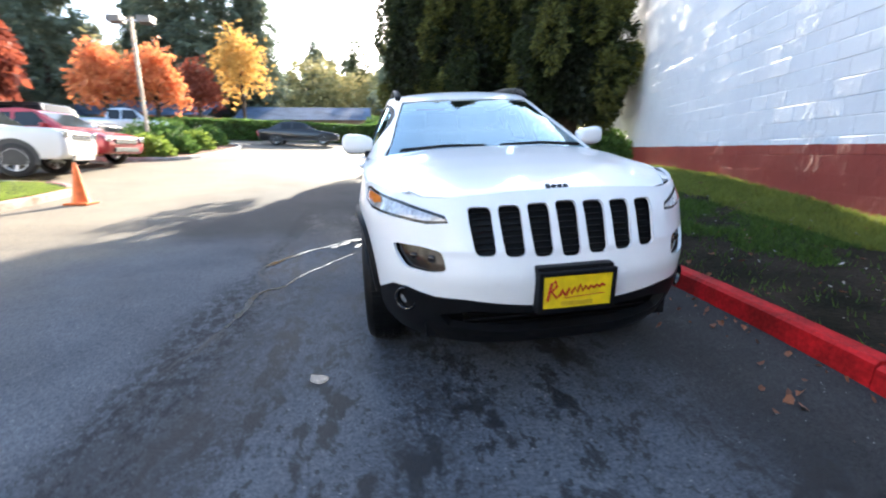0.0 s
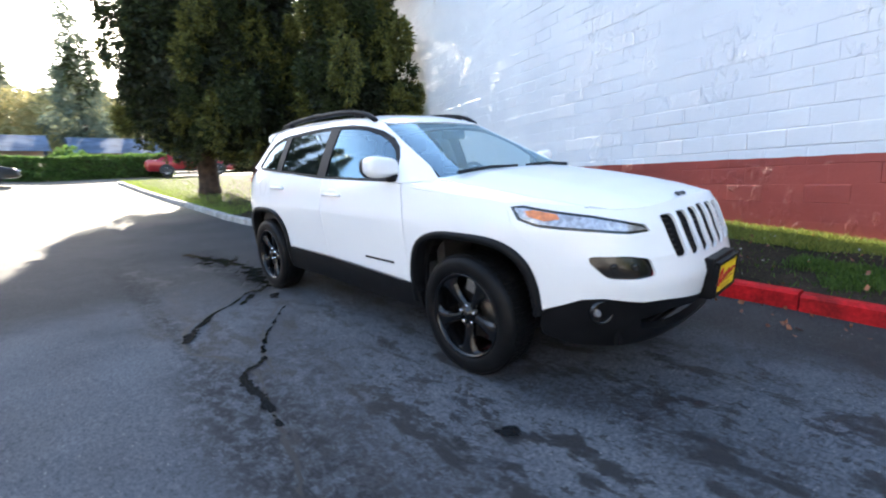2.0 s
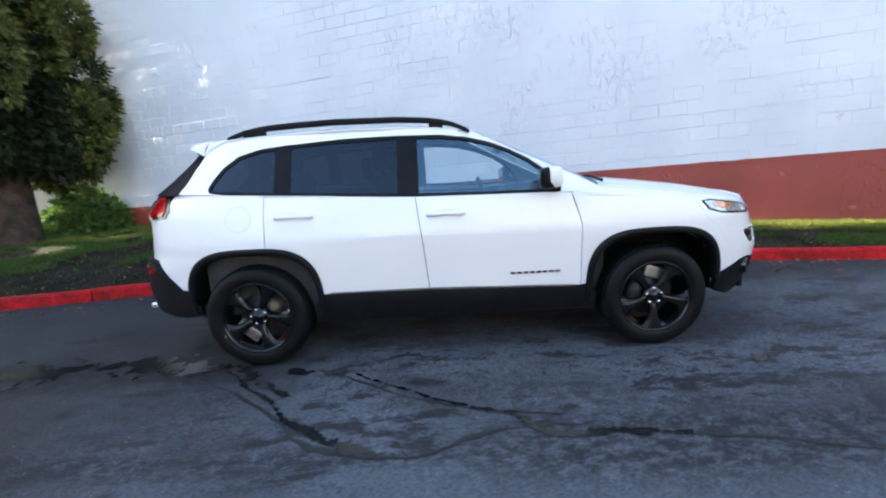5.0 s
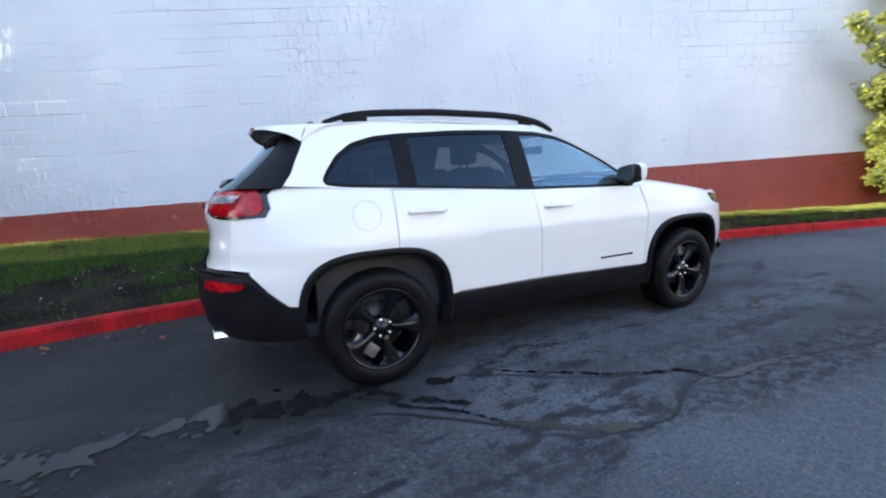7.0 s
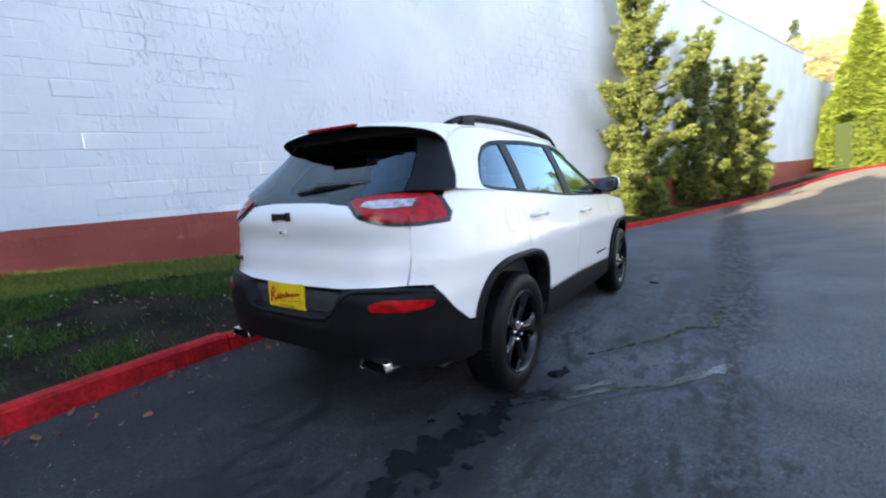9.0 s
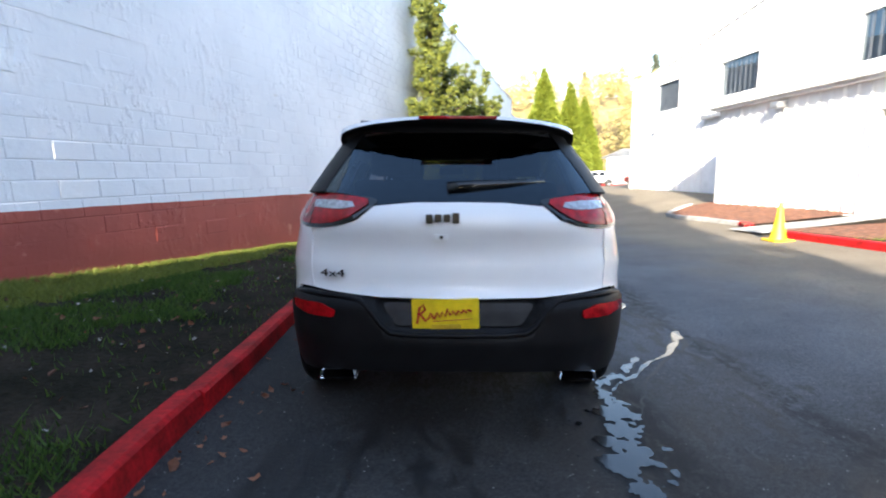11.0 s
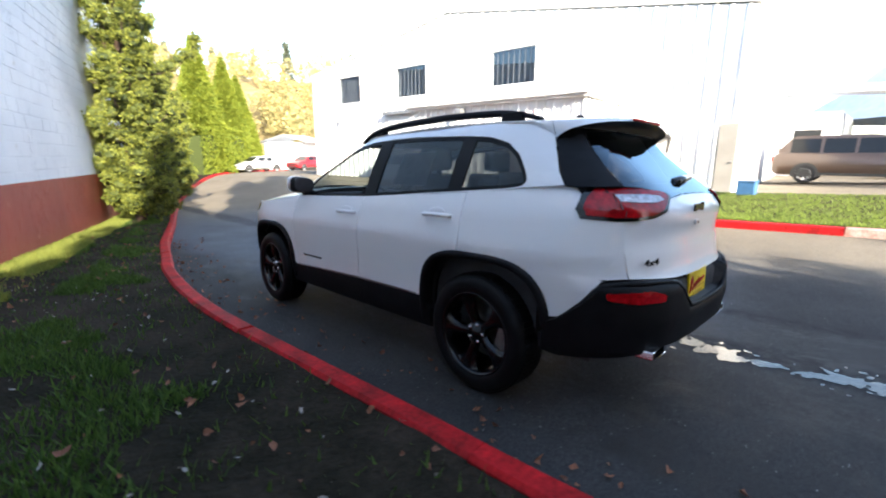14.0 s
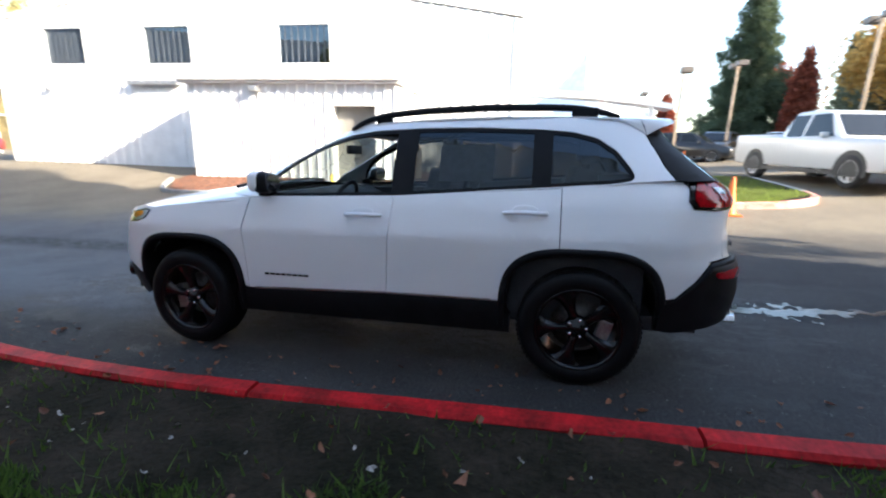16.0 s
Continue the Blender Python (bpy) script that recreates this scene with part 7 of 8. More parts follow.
def parked_car(name, kind, paint, m, label, category="car", group="parked cars"):
    S = SHAPES[kind]
    t = thing(name, m, label, category, group)
    W, L = S["W"], S["L"]

    def loft(outline, inset, y_shift=-L / 2):
        """Extrudes a side outline across the car, drawn in towards the edges."""
        bm = bmesh.new()
        cx = sum(p[0] for p in outline) / len(outline)
        cz = sum(p[1] for p in outline) / len(outline)
        rows = []
        for f, sc in inset:
            rows.append([bm.verts.new((W * f, cx + (y - cx) * sc + y_shift, cz + (z - cz) * (0.55 + 0.45 * sc))) for y, z in outline])
        for u, w in zip(rows, rows[1:]):
            for k in range(len(outline)):
                bm.faces.new((u[k], u[(k + 1) % len(outline)], w[(k + 1) % len(outline)], w[k]))
        bm.faces.new(rows[0]), bm.faces.new(rows[-1][::-1])
        bmesh.ops.recalc_face_normals(bm, faces=bm.faces)
        return bm

    body = rounded(S["body"], 0.14, 3)
    part("body", loft(body, ((-1, 0.955), (-0.97, 0.985), (-0.8, 1.0), (0.8, 1.0), (0.97, 0.985), (1, 0.955))), paint, t, smooth=True)
    cab = rounded(S["cabin"], 0.12, 3)
    bm = bmesh.new()
    rows = []
    zb = S["cabin"][0][1]
    top = max(z for _, z in S["cabin"])
    for f in (-1, 1):
        rows.append([bm.verts.new((f * W * (0.93 - 0.22 * (z - zb) / (top - zb)), y - L / 2, z)) for y, z in cab])
    for k in range(len(cab)):
        bm.faces.new((rows[0][k], rows[0][(k + 1) % len(cab)], rows[1][(k + 1) % len(cab)], rows[1][k]))
    bm.faces.new(rows[0]), bm.faces.new(rows[1][::-1])
    bmesh.ops.recalc_face_normals(bm, faces=bm.faces)
    part("cabin", bm, paint, t, smooth=False)
    # panes, set just proud of the cabin
    y0, y1 = S["cabin"][0][0], S["cabin"][-1][0]
    ya, yb = S["cabin"][1][0], S["cabin"][-2][0]
    zr = top - 0.12

    def at(f, y, z, o=0.006):
        return (f * (W * (0.93 - 0.22 * (z - zb) / (top - zb)) + o), y - L / 2, z)
    pads = np.linspace(ya + 0.02, yb + 0.10, 3 if kind in ("sedan", "pickup") else 4)
    for f in (-1, 1):
        for a, b in zip(pads, pads[1:]):
            lead = 0.42 if a == pads[0] and kind != "offroader" else 0.0
            bm = bmesh.new()
            vs = [bm.verts.new(at(f, y, z)) for y, z in ((a - lead + 0.04, zb + 0.07), (b - 0.04, zb + 0.07), (b - 0.05, zr), (a + 0.04, zr))]
            bm.faces.new(vs if f > 0 else vs[::-1])
            part("side_window", bm, FAR_GLASS, t)
    for (ya_, za_), (yb_, zb_), s in ((S["cabin"][0], S["cabin"][1], -1), (S["cabin"][-1], S["cabin"][-2], 1)):
        bm = bmesh.new()
        vs = []
        for f, q in ((-1, 0.12), (1, 0.12), (1, 0.92), (-1, 0.92)):
            y, z = ya_ + (yb_ - ya_) * q, za_ + (zb_ - za_) * q
            vs.append(bm.verts.new((f * W * (0.84 - 0.20 * (z - zb) / (top - zb)), y - L / 2 + s * 0.012, z + 0.014)))
        bm.faces.new(vs)
        part("windscreen" if s < 0 else "rear_window", bm, FAR_GLASS, t)
    r = S["r"]
    for y in S["axles"]:
        for f in (-1, 1):
            wv = new("wheel")
            wv.parent = t
            wv.matrix_local = Matrix.Translation((f * (W - 0.10), y - L / 2, r)) @ Matrix.Rotation(0 if f > 0 else math.pi, 4, "Z")
            part("tyre", lathe(bmesh.new(), [(-0.10, r * 0.66), (-0.11, r * 0.93), (-0.06, r), (0.06, r), (0.112, r * 0.93), (0.105, r * 0.66)], 26), TYRE_FAR, wv, smooth=True)
            bm = bmesh.new()
            lathe(bm, [(0.06, r * 0.18), (0.075, r * 0.12), (0.08, 0.0)], 12)
            lathe(bm, [(0.05, r * 0.60), (0.10, r * 0.68), (0.105, r * 0.62), (0.07, r * 0.58)], 26)
            for k in range(6):
                box(bm, 0.06, 0.09, -0.032, 0.032, 0.02, r * 0.63, m=Matrix.Rotation(k * math.tau / 6, 4, "X"))
            part("rim", bm, RIM_FAR, wv, "silver alloy rim")
            # black half-disc on the flank stands in for the wheel arch's shade
            bm = bmesh.new()
            n = 16
            ring = [bm.verts.new((f * (W + 0.004) - (f * (W - 0.10)), r * 1.22 * math.cos(a), r * 1.22 * math.sin(a))) for a in np.linspace(-0.25, math.pi + 0.25, n)]
            if f < 0:
                for v in ring:
                    v.co.x *= -1
            bm.faces.new(ring)
            part("arch_shade", bm, FAR_PLASTIC, wv)
    zn = S["body"][1][1]
    for f in (-1, 1):
        part("headlamp", boxed(f * W * 0.92 - 0.17 * (f > 0), f * W * 0.92 + 0.17 * (f < 0), -L / 2 - 0.015, -L / 2 + 0.30, zn - 0.14, zn + 0.02, 0.03), FAR_LAMP, t, "clear headlamp", True)
        part("tail_lamp", boxed(f * W * 0.93 - 0.12 * (f > 0), f * W * 0.93 + 0.12 * (f < 0), L / 2 - 0.18, L / 2 + 0.012, zb - 0.32, zb - 0.05, 0.02), FAR_RED, t, "red tail lamp", True)
        part("door_mirror", boxed(f * (W + 0.02) - 0.09, f * (W + 0.02) + 0.09, y0 + 0.45 - L / 2, y0 + 0.55 - L / 2, zb + 0.02, zb + 0.16, 0.03), paint, t, smooth=True)
    part("grille", boxed(-W * 0.55, W * 0.55, -L / 2 - 0.012, -L / 2 + 0.06, zn - 0.20, zn - 0.04, 0.02), FAR_LAMP if kind == "pickup" else FAR_PLASTIC, t)
    part("lower_grille", boxed(-W * 0.6, W * 0.6, -L / 2 - 0.004, -L / 2 + 0.08, 0.36, 0.5, 0.02), FAR_LAMP if kind == "pickup" else FAR_PLASTIC, t)
    for f in (-1, 1):
        part("sill", boxed(f * W - 0.012, f * W + 0.004, S["axles"][0] + r * 1.2 - L / 2, S["axles"][1] - r * 1.2 - L / 2, 0.30, 0.40), FAR_PLASTIC, t)
    return t


def stand(x, y, turn):
    """Turn: the way that the nose points, in degrees from -y towards +x."""
    return Matrix.Translation((x, y, land(x, y))) @ Matrix.Rotation(radians(turn), 4, "Z")


P_WHITE, P_RED, P_BLACK, P_SILVER, P_BROWN, P_BLUE, P_GREEN = (car_paint(n, c, f) for n, c, f in (
    ("parked_white", (0.60, 0.60, 0.59), 0.0), ("parked_red", (0.30, 0.012, 0.018), 0.2), ("parked_black", (0.012, 0.012, 0.013), 0.1), ("parked_silver", (0.50, 0.52, 0.54), 0.5),
    ("parked_brown", (0.10, 0.066, 0.05), 0.3), ("parked_blue", (0.04, 0.06, 0.11), 0.3), ("parked_dark_green", (0.03, 0.05, 0.05), 0.3)))

parked_car("pickup_truck", "pickup", P_WHITE, stand(-11.0, 8.35, 100), "white crew-cab pickup truck parked past the grass island", "pickup")
parked_car("parked_suv", "suv", P_RED, stand(-10.6, 11.6, 84), "dark red small sport-utility car in the lot", "car")
parked_car("offroader", "offroader", P_BLACK, stand(-12.8, 15.0, 84), "black boxy off-roader in the lot", "car")
parked_car("minivan", "van", P_BROWN, stand(-19.5, 2.0, 180), "dark brown minivan parked in the lot", "van")
parked_car("parked_sedan", "sedan", P_BLACK, stand(-5.1, 25.2, 92), "black sedan standing on the far lane before the hedge")
parked_car("parked_sedan", "sedan", P_SILVER, stand(-3.4, 36.5, 92), "silver sedan half hidden behind the ivy hedge")
parked_car("pickup_truck", "pickup", P_SILVER, stand(-15.8, 27.0, 100), "silver pickup truck far across the lot", "pickup")
parked_car("parked_coupe", "sedan", P_RED, stand(5.0, 27.6, 80), "red coupe parked past the trees")
parked_car("parked_sedan", "sedan", P_WHITE, stand(-13.7, -38.0, 100), "white sedan by the far hedge")
parked_car("parked_suv", "suv", P_RED, stand(-21.6, -44.0, 110), "dark red car at the end of the lane")
parked_car("parked_suv", "suv", P_BLACK, stand(-23.0, -50.5, 100), "black car at the end of the lane")
row = [("suv", P_BLACK), ("sedan", P_SILVER), ("suv", P_RED), ("suv", P_BLACK), ("sedan", P_WHITE), ("suv", P_GREEN), ("sedan", P_BLUE), ("suv", P_SILVER), ("sedan", P_RED), ("suv", P_BLACK)]
for k, (kind, paint) in enumerate(row):
    parked_car("parked_suv" if kind == "suv" else "parked_sedan", kind, paint, stand(-30 + 0.9 * k, 1.5 + 3.0 * k, 60), "car for sale in a row in the far lot", group="far row of cars")
for k, (kind, paint) in enumerate(row[:7]):
    parked_car("parked_suv" if kind == "suv" else "parked_sedan", kind, row[-1 - k][1], stand(-42 + 0.9 * k, 5 + 3.2 * k, 60), "car for sale in a row in the far lot", group="far row of cars")
parked_car("parked_suv", "suv", P_BLACK, stand(-25.0, 8.4, 150), "black sport-utility car in the lot")
parked_car("parked_sedan", "sedan", P_WHITE, stand(-24.5, 4.2, 165), "white sedan beside the minivan")
# ---- grass, leaves, wet ground ----
def grass(name, spots, mat, label, height=0.07, seed=1):
    """Blades of grass at the given (x, y, z) spots."""
    g = np.random.default_rng(seed)
    p = np.array(spots)
    n = len(p)
    a = g.random(n) * math.tau
    lean = g.normal(0, 0.45, (n, 2))
    h = height * g.uniform(0.45, 1.3, n)
    w = 0.006 * g.uniform(0.7, 1.6, n)
    side = np.stack([np.cos(a) * w, np.sin(a) * w, np.zeros(n)], axis=1)
    tip = p + np.stack([lean[:, 0] * h, lean[:, 1] * h, h], axis=1)
    v = np.stack([p - side, p + side, tip], axis=1).reshape(-1, 3)
    return tagged(from_arrays(name, v, np.arange(len(v)).reshape(-1, 3), mat), label, "grass", kind="stuff")


def lawn_z(x, y, kx):
    wx = wall_x(y)
    f = (x - kx) / max(wx - kx, 0.3)
    return lawn_height(x, y) + lawn_rise(y) * f * min(1, max(wx - kx, 0) / 3)


kerb_at = lambda y: table(-y, [-p.y for p in kp], [p.x for p in kp]) + 0.16
g = np.random.default_rng(5)
spots, bright = [], []
while len(spots) < 56000:
    y = g.uniform(-14, 11)
    k = kerb_at(y)
    x = k + (wall_x(y) - k) * g.random()
    near_wall = (x - k) / max(wall_x(y) - k, 0.1)
    n1 = noise.noise((x * 0.9, y * 0.9, 0.0)) + 0.5 * noise.noise((x * 2.7, y * 2.7, 4.0))
    bare = 0.9 * smoothstep(-0.2, -1.4, y) * max(0.0, 1 - abs(near_wall - 0.56) / 0.16)   # worn strip of earth
    if n1 - bare + 1.15 * (near_wall - 0.52) + 0.30 * g.random() > 0.10 or g.random() < 0.03:
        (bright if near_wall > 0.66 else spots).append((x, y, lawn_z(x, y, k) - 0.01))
# sun on the strip is put into its brighter grass colour
grass("wall_foot_grass", bright, SUNLIT_STRIP, "strip of grass along the wall foot, coloured bright as if sunlit", 0.07, 6)
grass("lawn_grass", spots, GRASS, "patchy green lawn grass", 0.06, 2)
spots = []
while len(spots) < 30000:
    x, y = -6.5 - 5.2 * g.random() ** 1.6, g.uniform(-2.9, 6.5)
    if y < -2.2 - 0.5 * noise.noise((x, y, 2.0)) and g.random() < 0.85:
        continue
    if y > 5.4 and x > -6.5 - (y - 5.2) * 0.9:
        continue
    spots.append((x, y, land(x, y) + 0.115))
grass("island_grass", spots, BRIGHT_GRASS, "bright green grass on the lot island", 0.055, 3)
spots = []
while len(spots) < 16000:
    y = g.uniform(8, 24)
    x = kerb_at(y) + 12 * g.random() ** 2
    spots.append((x, y, lawn_height(x, y) - 0.0))
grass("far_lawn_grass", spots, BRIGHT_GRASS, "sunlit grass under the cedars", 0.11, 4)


def litter(name, spots, size, mat, label, seed):
    """Curled fallen leaves: ragged scraps lying at odd angles."""
    g = np.random.default_rng(seed)
    vs, fs = [], []
    for x, y, z in spots:
        s, a0 = size * g.uniform(0.4, 1.3), g.random() * math.tau
        k, n = len(vs), int(g.integers(5, 9))
        m = Euler((g.normal(0, 0.5), g.normal(0, 0.5), a0)).to_matrix()
        vs.append((x, y, z + 0.010))
        for j in range(n):
            r = s * g.uniform(0.35, 1.1) * (1.0 if j % 2 else 0.75)
            q = m @ Vector((r * math.cos(j * math.tau / n), 0.62 * r * math.sin(j * math.tau / n), 0.6 * r * g.random()))
            vs.append((x + q.x, y + q.y, max(z + 0.004, z + 0.010 + q.z)))
        fs += [(k, k + 1 + j, k + 1 + (j + 1) % n) for j in range(n)]
    return tagged(raw(name, vs, fs, mat), label, "leaves", kind="stuff")


sp = []
for _ in range(330):
    y = g.uniform(-9, 6)
    k = kerb_at(y)
    x = k + (wall_x(y) - k) * g.random() ** 1.5
    sp.append((x, y, lawn_z(x, y, k) + 0.02))
for _ in range(280):
    y = g.uniform(-7, 5)
    x = kerb_at(y) - 0.2 - 0.55 * g.random() ** 2
    sp.append((x, y, land(x, y)))
litter("fallen_leaves", sp, 0.036, DEADLEAF, "brown and red fallen maple leaves", 9)
sp = []
for _ in range(170):
    y = g.uniform(-3, 4)
    k = kerb_at(y)
    x = k + 0.1 + 2.0 * g.random()
    sp.append((x, y, lawn_z(x, y, k) + 0.02))
litter("pale_leaves", sp, 0.022, material("pale_leaf", (0.42, 0.38, 0.34), 0.8, vary=0.2, scale=30), "pale dry leaf scraps on the lawn", 10)

WATER = bpy.data.materials.new("wet_film")
WATER.use_nodes = True
wb = WATER.node_tree.nodes["Principled BSDF"]
wb.inputs["Base Color"].default_value, wb.inputs["Roughness"].default_value = (0.014, 0.014, 0.015, 1), 0.17
wb.inputs["Specular IOR Level"].default_value = 0.38
wt = WATER.node_tree.nodes.new("ShaderNodeTexNoise")
wt.inputs["Scale"].default_value = 14
wbp = WATER.node_tree.nodes.new("ShaderNodeBump")
wbp.inputs["Distance"].default_value = 0.0015
WATER.node_tree.links.new(wt.outputs[0], wbp.inputs["Height"]), WATER.node_tree.links.new(wbp.outputs[0], wb.inputs["Normal"])
CRACK = material("tar_crack", (0.012, 0.012, 0.012), 0.6, vary=0.2, scale=20)


def ribbon(name, pts, width, mat, label, category, seed, ragged=0.5, lift=0.004):
    """A ragged strip lying on the ground along a wandering line."""
    g = np.random.default_rng(seed)
    line = spline(pts, 0.03)
    vs, fs = [], []
    off = 0.0
    for i, p in enumerate(line):
        d = (line[min(i + 1, len(line) - 1)] - line[max(i - 1, 0)]).normalized()
        nn = Vector((-d.y, d.x, 0))
        off = 0.86 * off + g.normal(0, width * 0.3)
        end = min(1.0, 5 * i / len(line), 5 * (len(line) - 1 - i) / len(line) + 0.05)
        w = max(0.0015, width * (1 + ragged * 2 * noise.noise((i * 0.16, seed, 0)) + ragged * g.normal(0, 0.3))) * (0.15 + 0.85 * end)
        for sgn in (-1, 1):
            q = p + nn * (off + sgn * w / 2)
            vs.append((q.x, q.y, land(q.x, q.y) + lift))
    fs = [(2 * i, 2 * i + 1, 2 * i + 3, 2 * i + 2) for i in range(len(line) - 1)]
    return tagged(raw(name, vs, fs, mat), label, category, kind="structure")


def film(name, line, label, seed, rough=1.0, cell=0.011):
    """A ragged film of water round a line of (x, y, half width): small cells kept where noise lets them be."""
    pts = [Vector((x, y)) for x, y, _ in line]
    dense_pts = []
    for (a, wa), (b, wb_) in zip(zip(pts, [q[2] for q in line]), list(zip(pts, [q[2] for q in line]))[1:]):
        n = max(2, int((b - a).length / 0.02))
        dense_pts += [(a + (b - a) * k / n, wa + (wb_ - wa) * k / n) for k in range(n)]
    keep = set()
    for k, (p, w) in enumerate(dense_pts):
        p = p + Vector((0.022 * noise.noise((k * 0.09, seed, 0.0)), 0.022 * noise.noise((k * 0.09, seed, 9.0))))
        r = int(w * 1.8 / cell) + 1
        ci, cj = int(p.x / cell), int(p.y / cell)
        for i in range(ci - r, ci + r + 1):
            for j in range(cj - r, cj + r + 1):
                q = Vector((i * cell, j * cell))
                lump = noise.noise((q.x * 9, q.y * 9, seed)) + 0.6 * noise.noise((q.x * 26, q.y * 26, seed + 3.0))
                if (q - p).length < w * (0.75 + 0.85 * rough * lump):
                    keep.add((i, j))
    index, vs, fs = {}, [], []
    for i, j in sorted(keep):
        ids = []
        for a, b in ((0, 0), (1, 0), (1, 1), (0, 1)):
            key = (i + a, j + b)
            if key not in index:
                x, y = key[0] * cell, key[1] * cell
                index[key] = len(vs)
                vs.append((x + 0.3 * cell * noise.noise((x * 70, y * 70, 1.0)), y + 0.3 * cell * noise.noise((x * 70, y * 70, 2.0)), land(x, y) + 0.006))
            ids.append(index[key])
        fs.append(tuple(ids))
    return tagged(raw(name, vs, fs, WATER, smooth=True), label, "water", kind="structure")


film("water_trickle", [(-0.98, 1.56, 0.018), (-1.38, 1.14, 0.020), (-1.63, 0.93, 0.024), (-1.80, 0.68, 0.035), (-1.89, 0.50, 0.05), (-1.93, 0.44, 0.03)], "thin trickle of water in a crack, ending in a small pool", 1.3)
film("water_trickle", [(-1.11, 0.66, 0.016), (-1.30, 0.40, 0.018), (-1.42, 0.22, 0.013), (-1.55, 0.0, 0.020), (-1.66, -0.27, 0.030), (-1.80, -0.36, 0.035), (-1.83, -0.45, 0.045), (-1.845, -0.72, 0.04), (-1.87, -1.08, 0.022)], "long thin trickle of water that widens on the worn band", 2.7)
film("water_stream", [(-1.34, 1.02, 0.02), (-1.20, 1.22, 0.03), (-1.05, 1.37, 0.04), (-0.93, 1.44, 0.06), (-0.90, 1.62, 0.05), (-0.90, 1.85, 0.10), (-0.82, 2.05, 0.12), (-0.77, 2.3, 0.14), (-0.78, 2.6, 0.06), (-0.82, 2.9, 0.13), (-0.88, 3.2, 0.17), (-0.95, 3.6, 0.10), (-1.05, 4.1, 0.05)], "broad broken film of water behind the exhaust", 3.1, 1.9, 0.009)
film("water_splash", [(-1.02, 1.00, 0.05), (-0.99, 1.12, 0.03)], "small splash of water by the rear wheel", 4.4, 1.3)
film("water_splash", [(-1.21, -1.86, 0.026), (-1.16, -1.93, 0.036), (-1.12, -1.99, 0.022)], "small puddle before the car", 5.9, 2.2, 0.007)
ribbon("asphalt_crack", [(-1.0, 1.9), (-1.14, 1.55), (-1.54, 1.05), (-1.85, 0.74), (-1.93, 0.22), (-1.77, -0.22), (-1.89, -1.05), (-2.1, -1.9)], 0.024, CRACK, "dark crack in the asphalt", "crack", 4, 0.8, 0.004)
ribbon("asphalt_crack", [(-1.02, 1.0), (-1.05, 0.85), (-1.39, 0.31), (-1.64, -0.27), (-1.7, -0.6)], 0.022, CRACK, "dark crack in the asphalt", "crack", 5, 0.8, 0.004)
ribbon("asphalt_crack", [(-4.6, -2.5), (-3.8, -3.6), (-3.1, -5.4), (-2.2, -7.0)], 0.016, CRACK, "dark crack in the asphalt", "crack", 7, 0.8, 0.004)


# ---- cones, lamp posts and fittings ----
def cone(name, x, y, mat, label):
    t = thing(name, Matrix.Translation((x, y, land(x, y))), label, "traffic cone", "traffic cones")
    bm = bmesh.new()
    lathe(bm, [(0.03, 0.135), (0.06, 0.125), (0.40, 0.065), (0.68, 0.028), (0.70, 0.022), (0.70, 0.0)], 24, "z")
    part("cone_body", bm, mat, t, smooth=True)
    part("base", boxed(-0.18, 0.18, -0.18, 0.18, 0.0, 0.035, 0.012), mat, t)
    return t


cone("traffic_cone", -5.74, 4.28, CONE_ORANGE, "orange rubber traffic cone by the kerb")
cone("traffic_cone", -19.9, 6.9, CONE_ORANGE, "orange traffic cone beside a lamp post")
cone("traffic_cone", -6.02, 0.2, CONE_YELLOW, "faded yellow-orange traffic cone by the kerb")
cone("traffic_cone", -6.05, -3.95, CONE_YELLOW, "faded yellow-orange traffic cone by the path")


LAMP_GREY = material("brown_grey_lamp_paint", (0.13, 0.11, 0.095), 0.5, vary=0.1, scale=4)
POLE_TAN = material("tan_pole", (0.36, 0.28, 0.20), 0.6, vary=0.15, scale=3)


def lamp_post(x, y, height, heads, label, arm=0.55):
    t = thing("lamp_post", Matrix.Translation((x, y, land(x, y))), label, "lamp post", "lot lamp posts")
    bm = bmesh.new()
    lathe(bm, [(0, 0.28), (0.55, 0.26), (0.6, 0.1)], 16, "z")
    part("footing", bm, GREY_KERB, t, "concrete footing")
    bm = bmesh.new()
    box(bm, -0.055, 0.055, -0.055, 0.055, 0.55, height, 0.008)
    part("pole", bm, POLE_TAN, t)
    for k in range(heads):
        s = 1 if k % 2 == 0 else -1
        part("arm", boxed(min(0, s * arm), max(0, s * arm), -0.03, 0.03, height - 0.16, height - 0.10), STEEL, t)
        part("lamp_head", boxed(s * arm - 0.26, s * arm + 0.26, -0.25, 0.25, height - 0.24, height + 0.02, 0.04), LAMP_GREY, t, "boxy dark lamp head")
    return t


lamp_post(-10.0, 16.6, 5.3, 2, "grey lamp post with two box lamps")
lamp_post(-20.4, 6.5, 4.4, 1, "pale lamp post in the lot")
lamp_post(-26.0, 10.5, 5.3, 2, "wooden-toned lamp post among parked cars")
lamp_post(-19.0, 13.0, 5.7, 2, "tall lamp post at the lot edge")
lamp_post(-40.0, 8.0, 5.4, 2, "grey lamp post among parked cars")

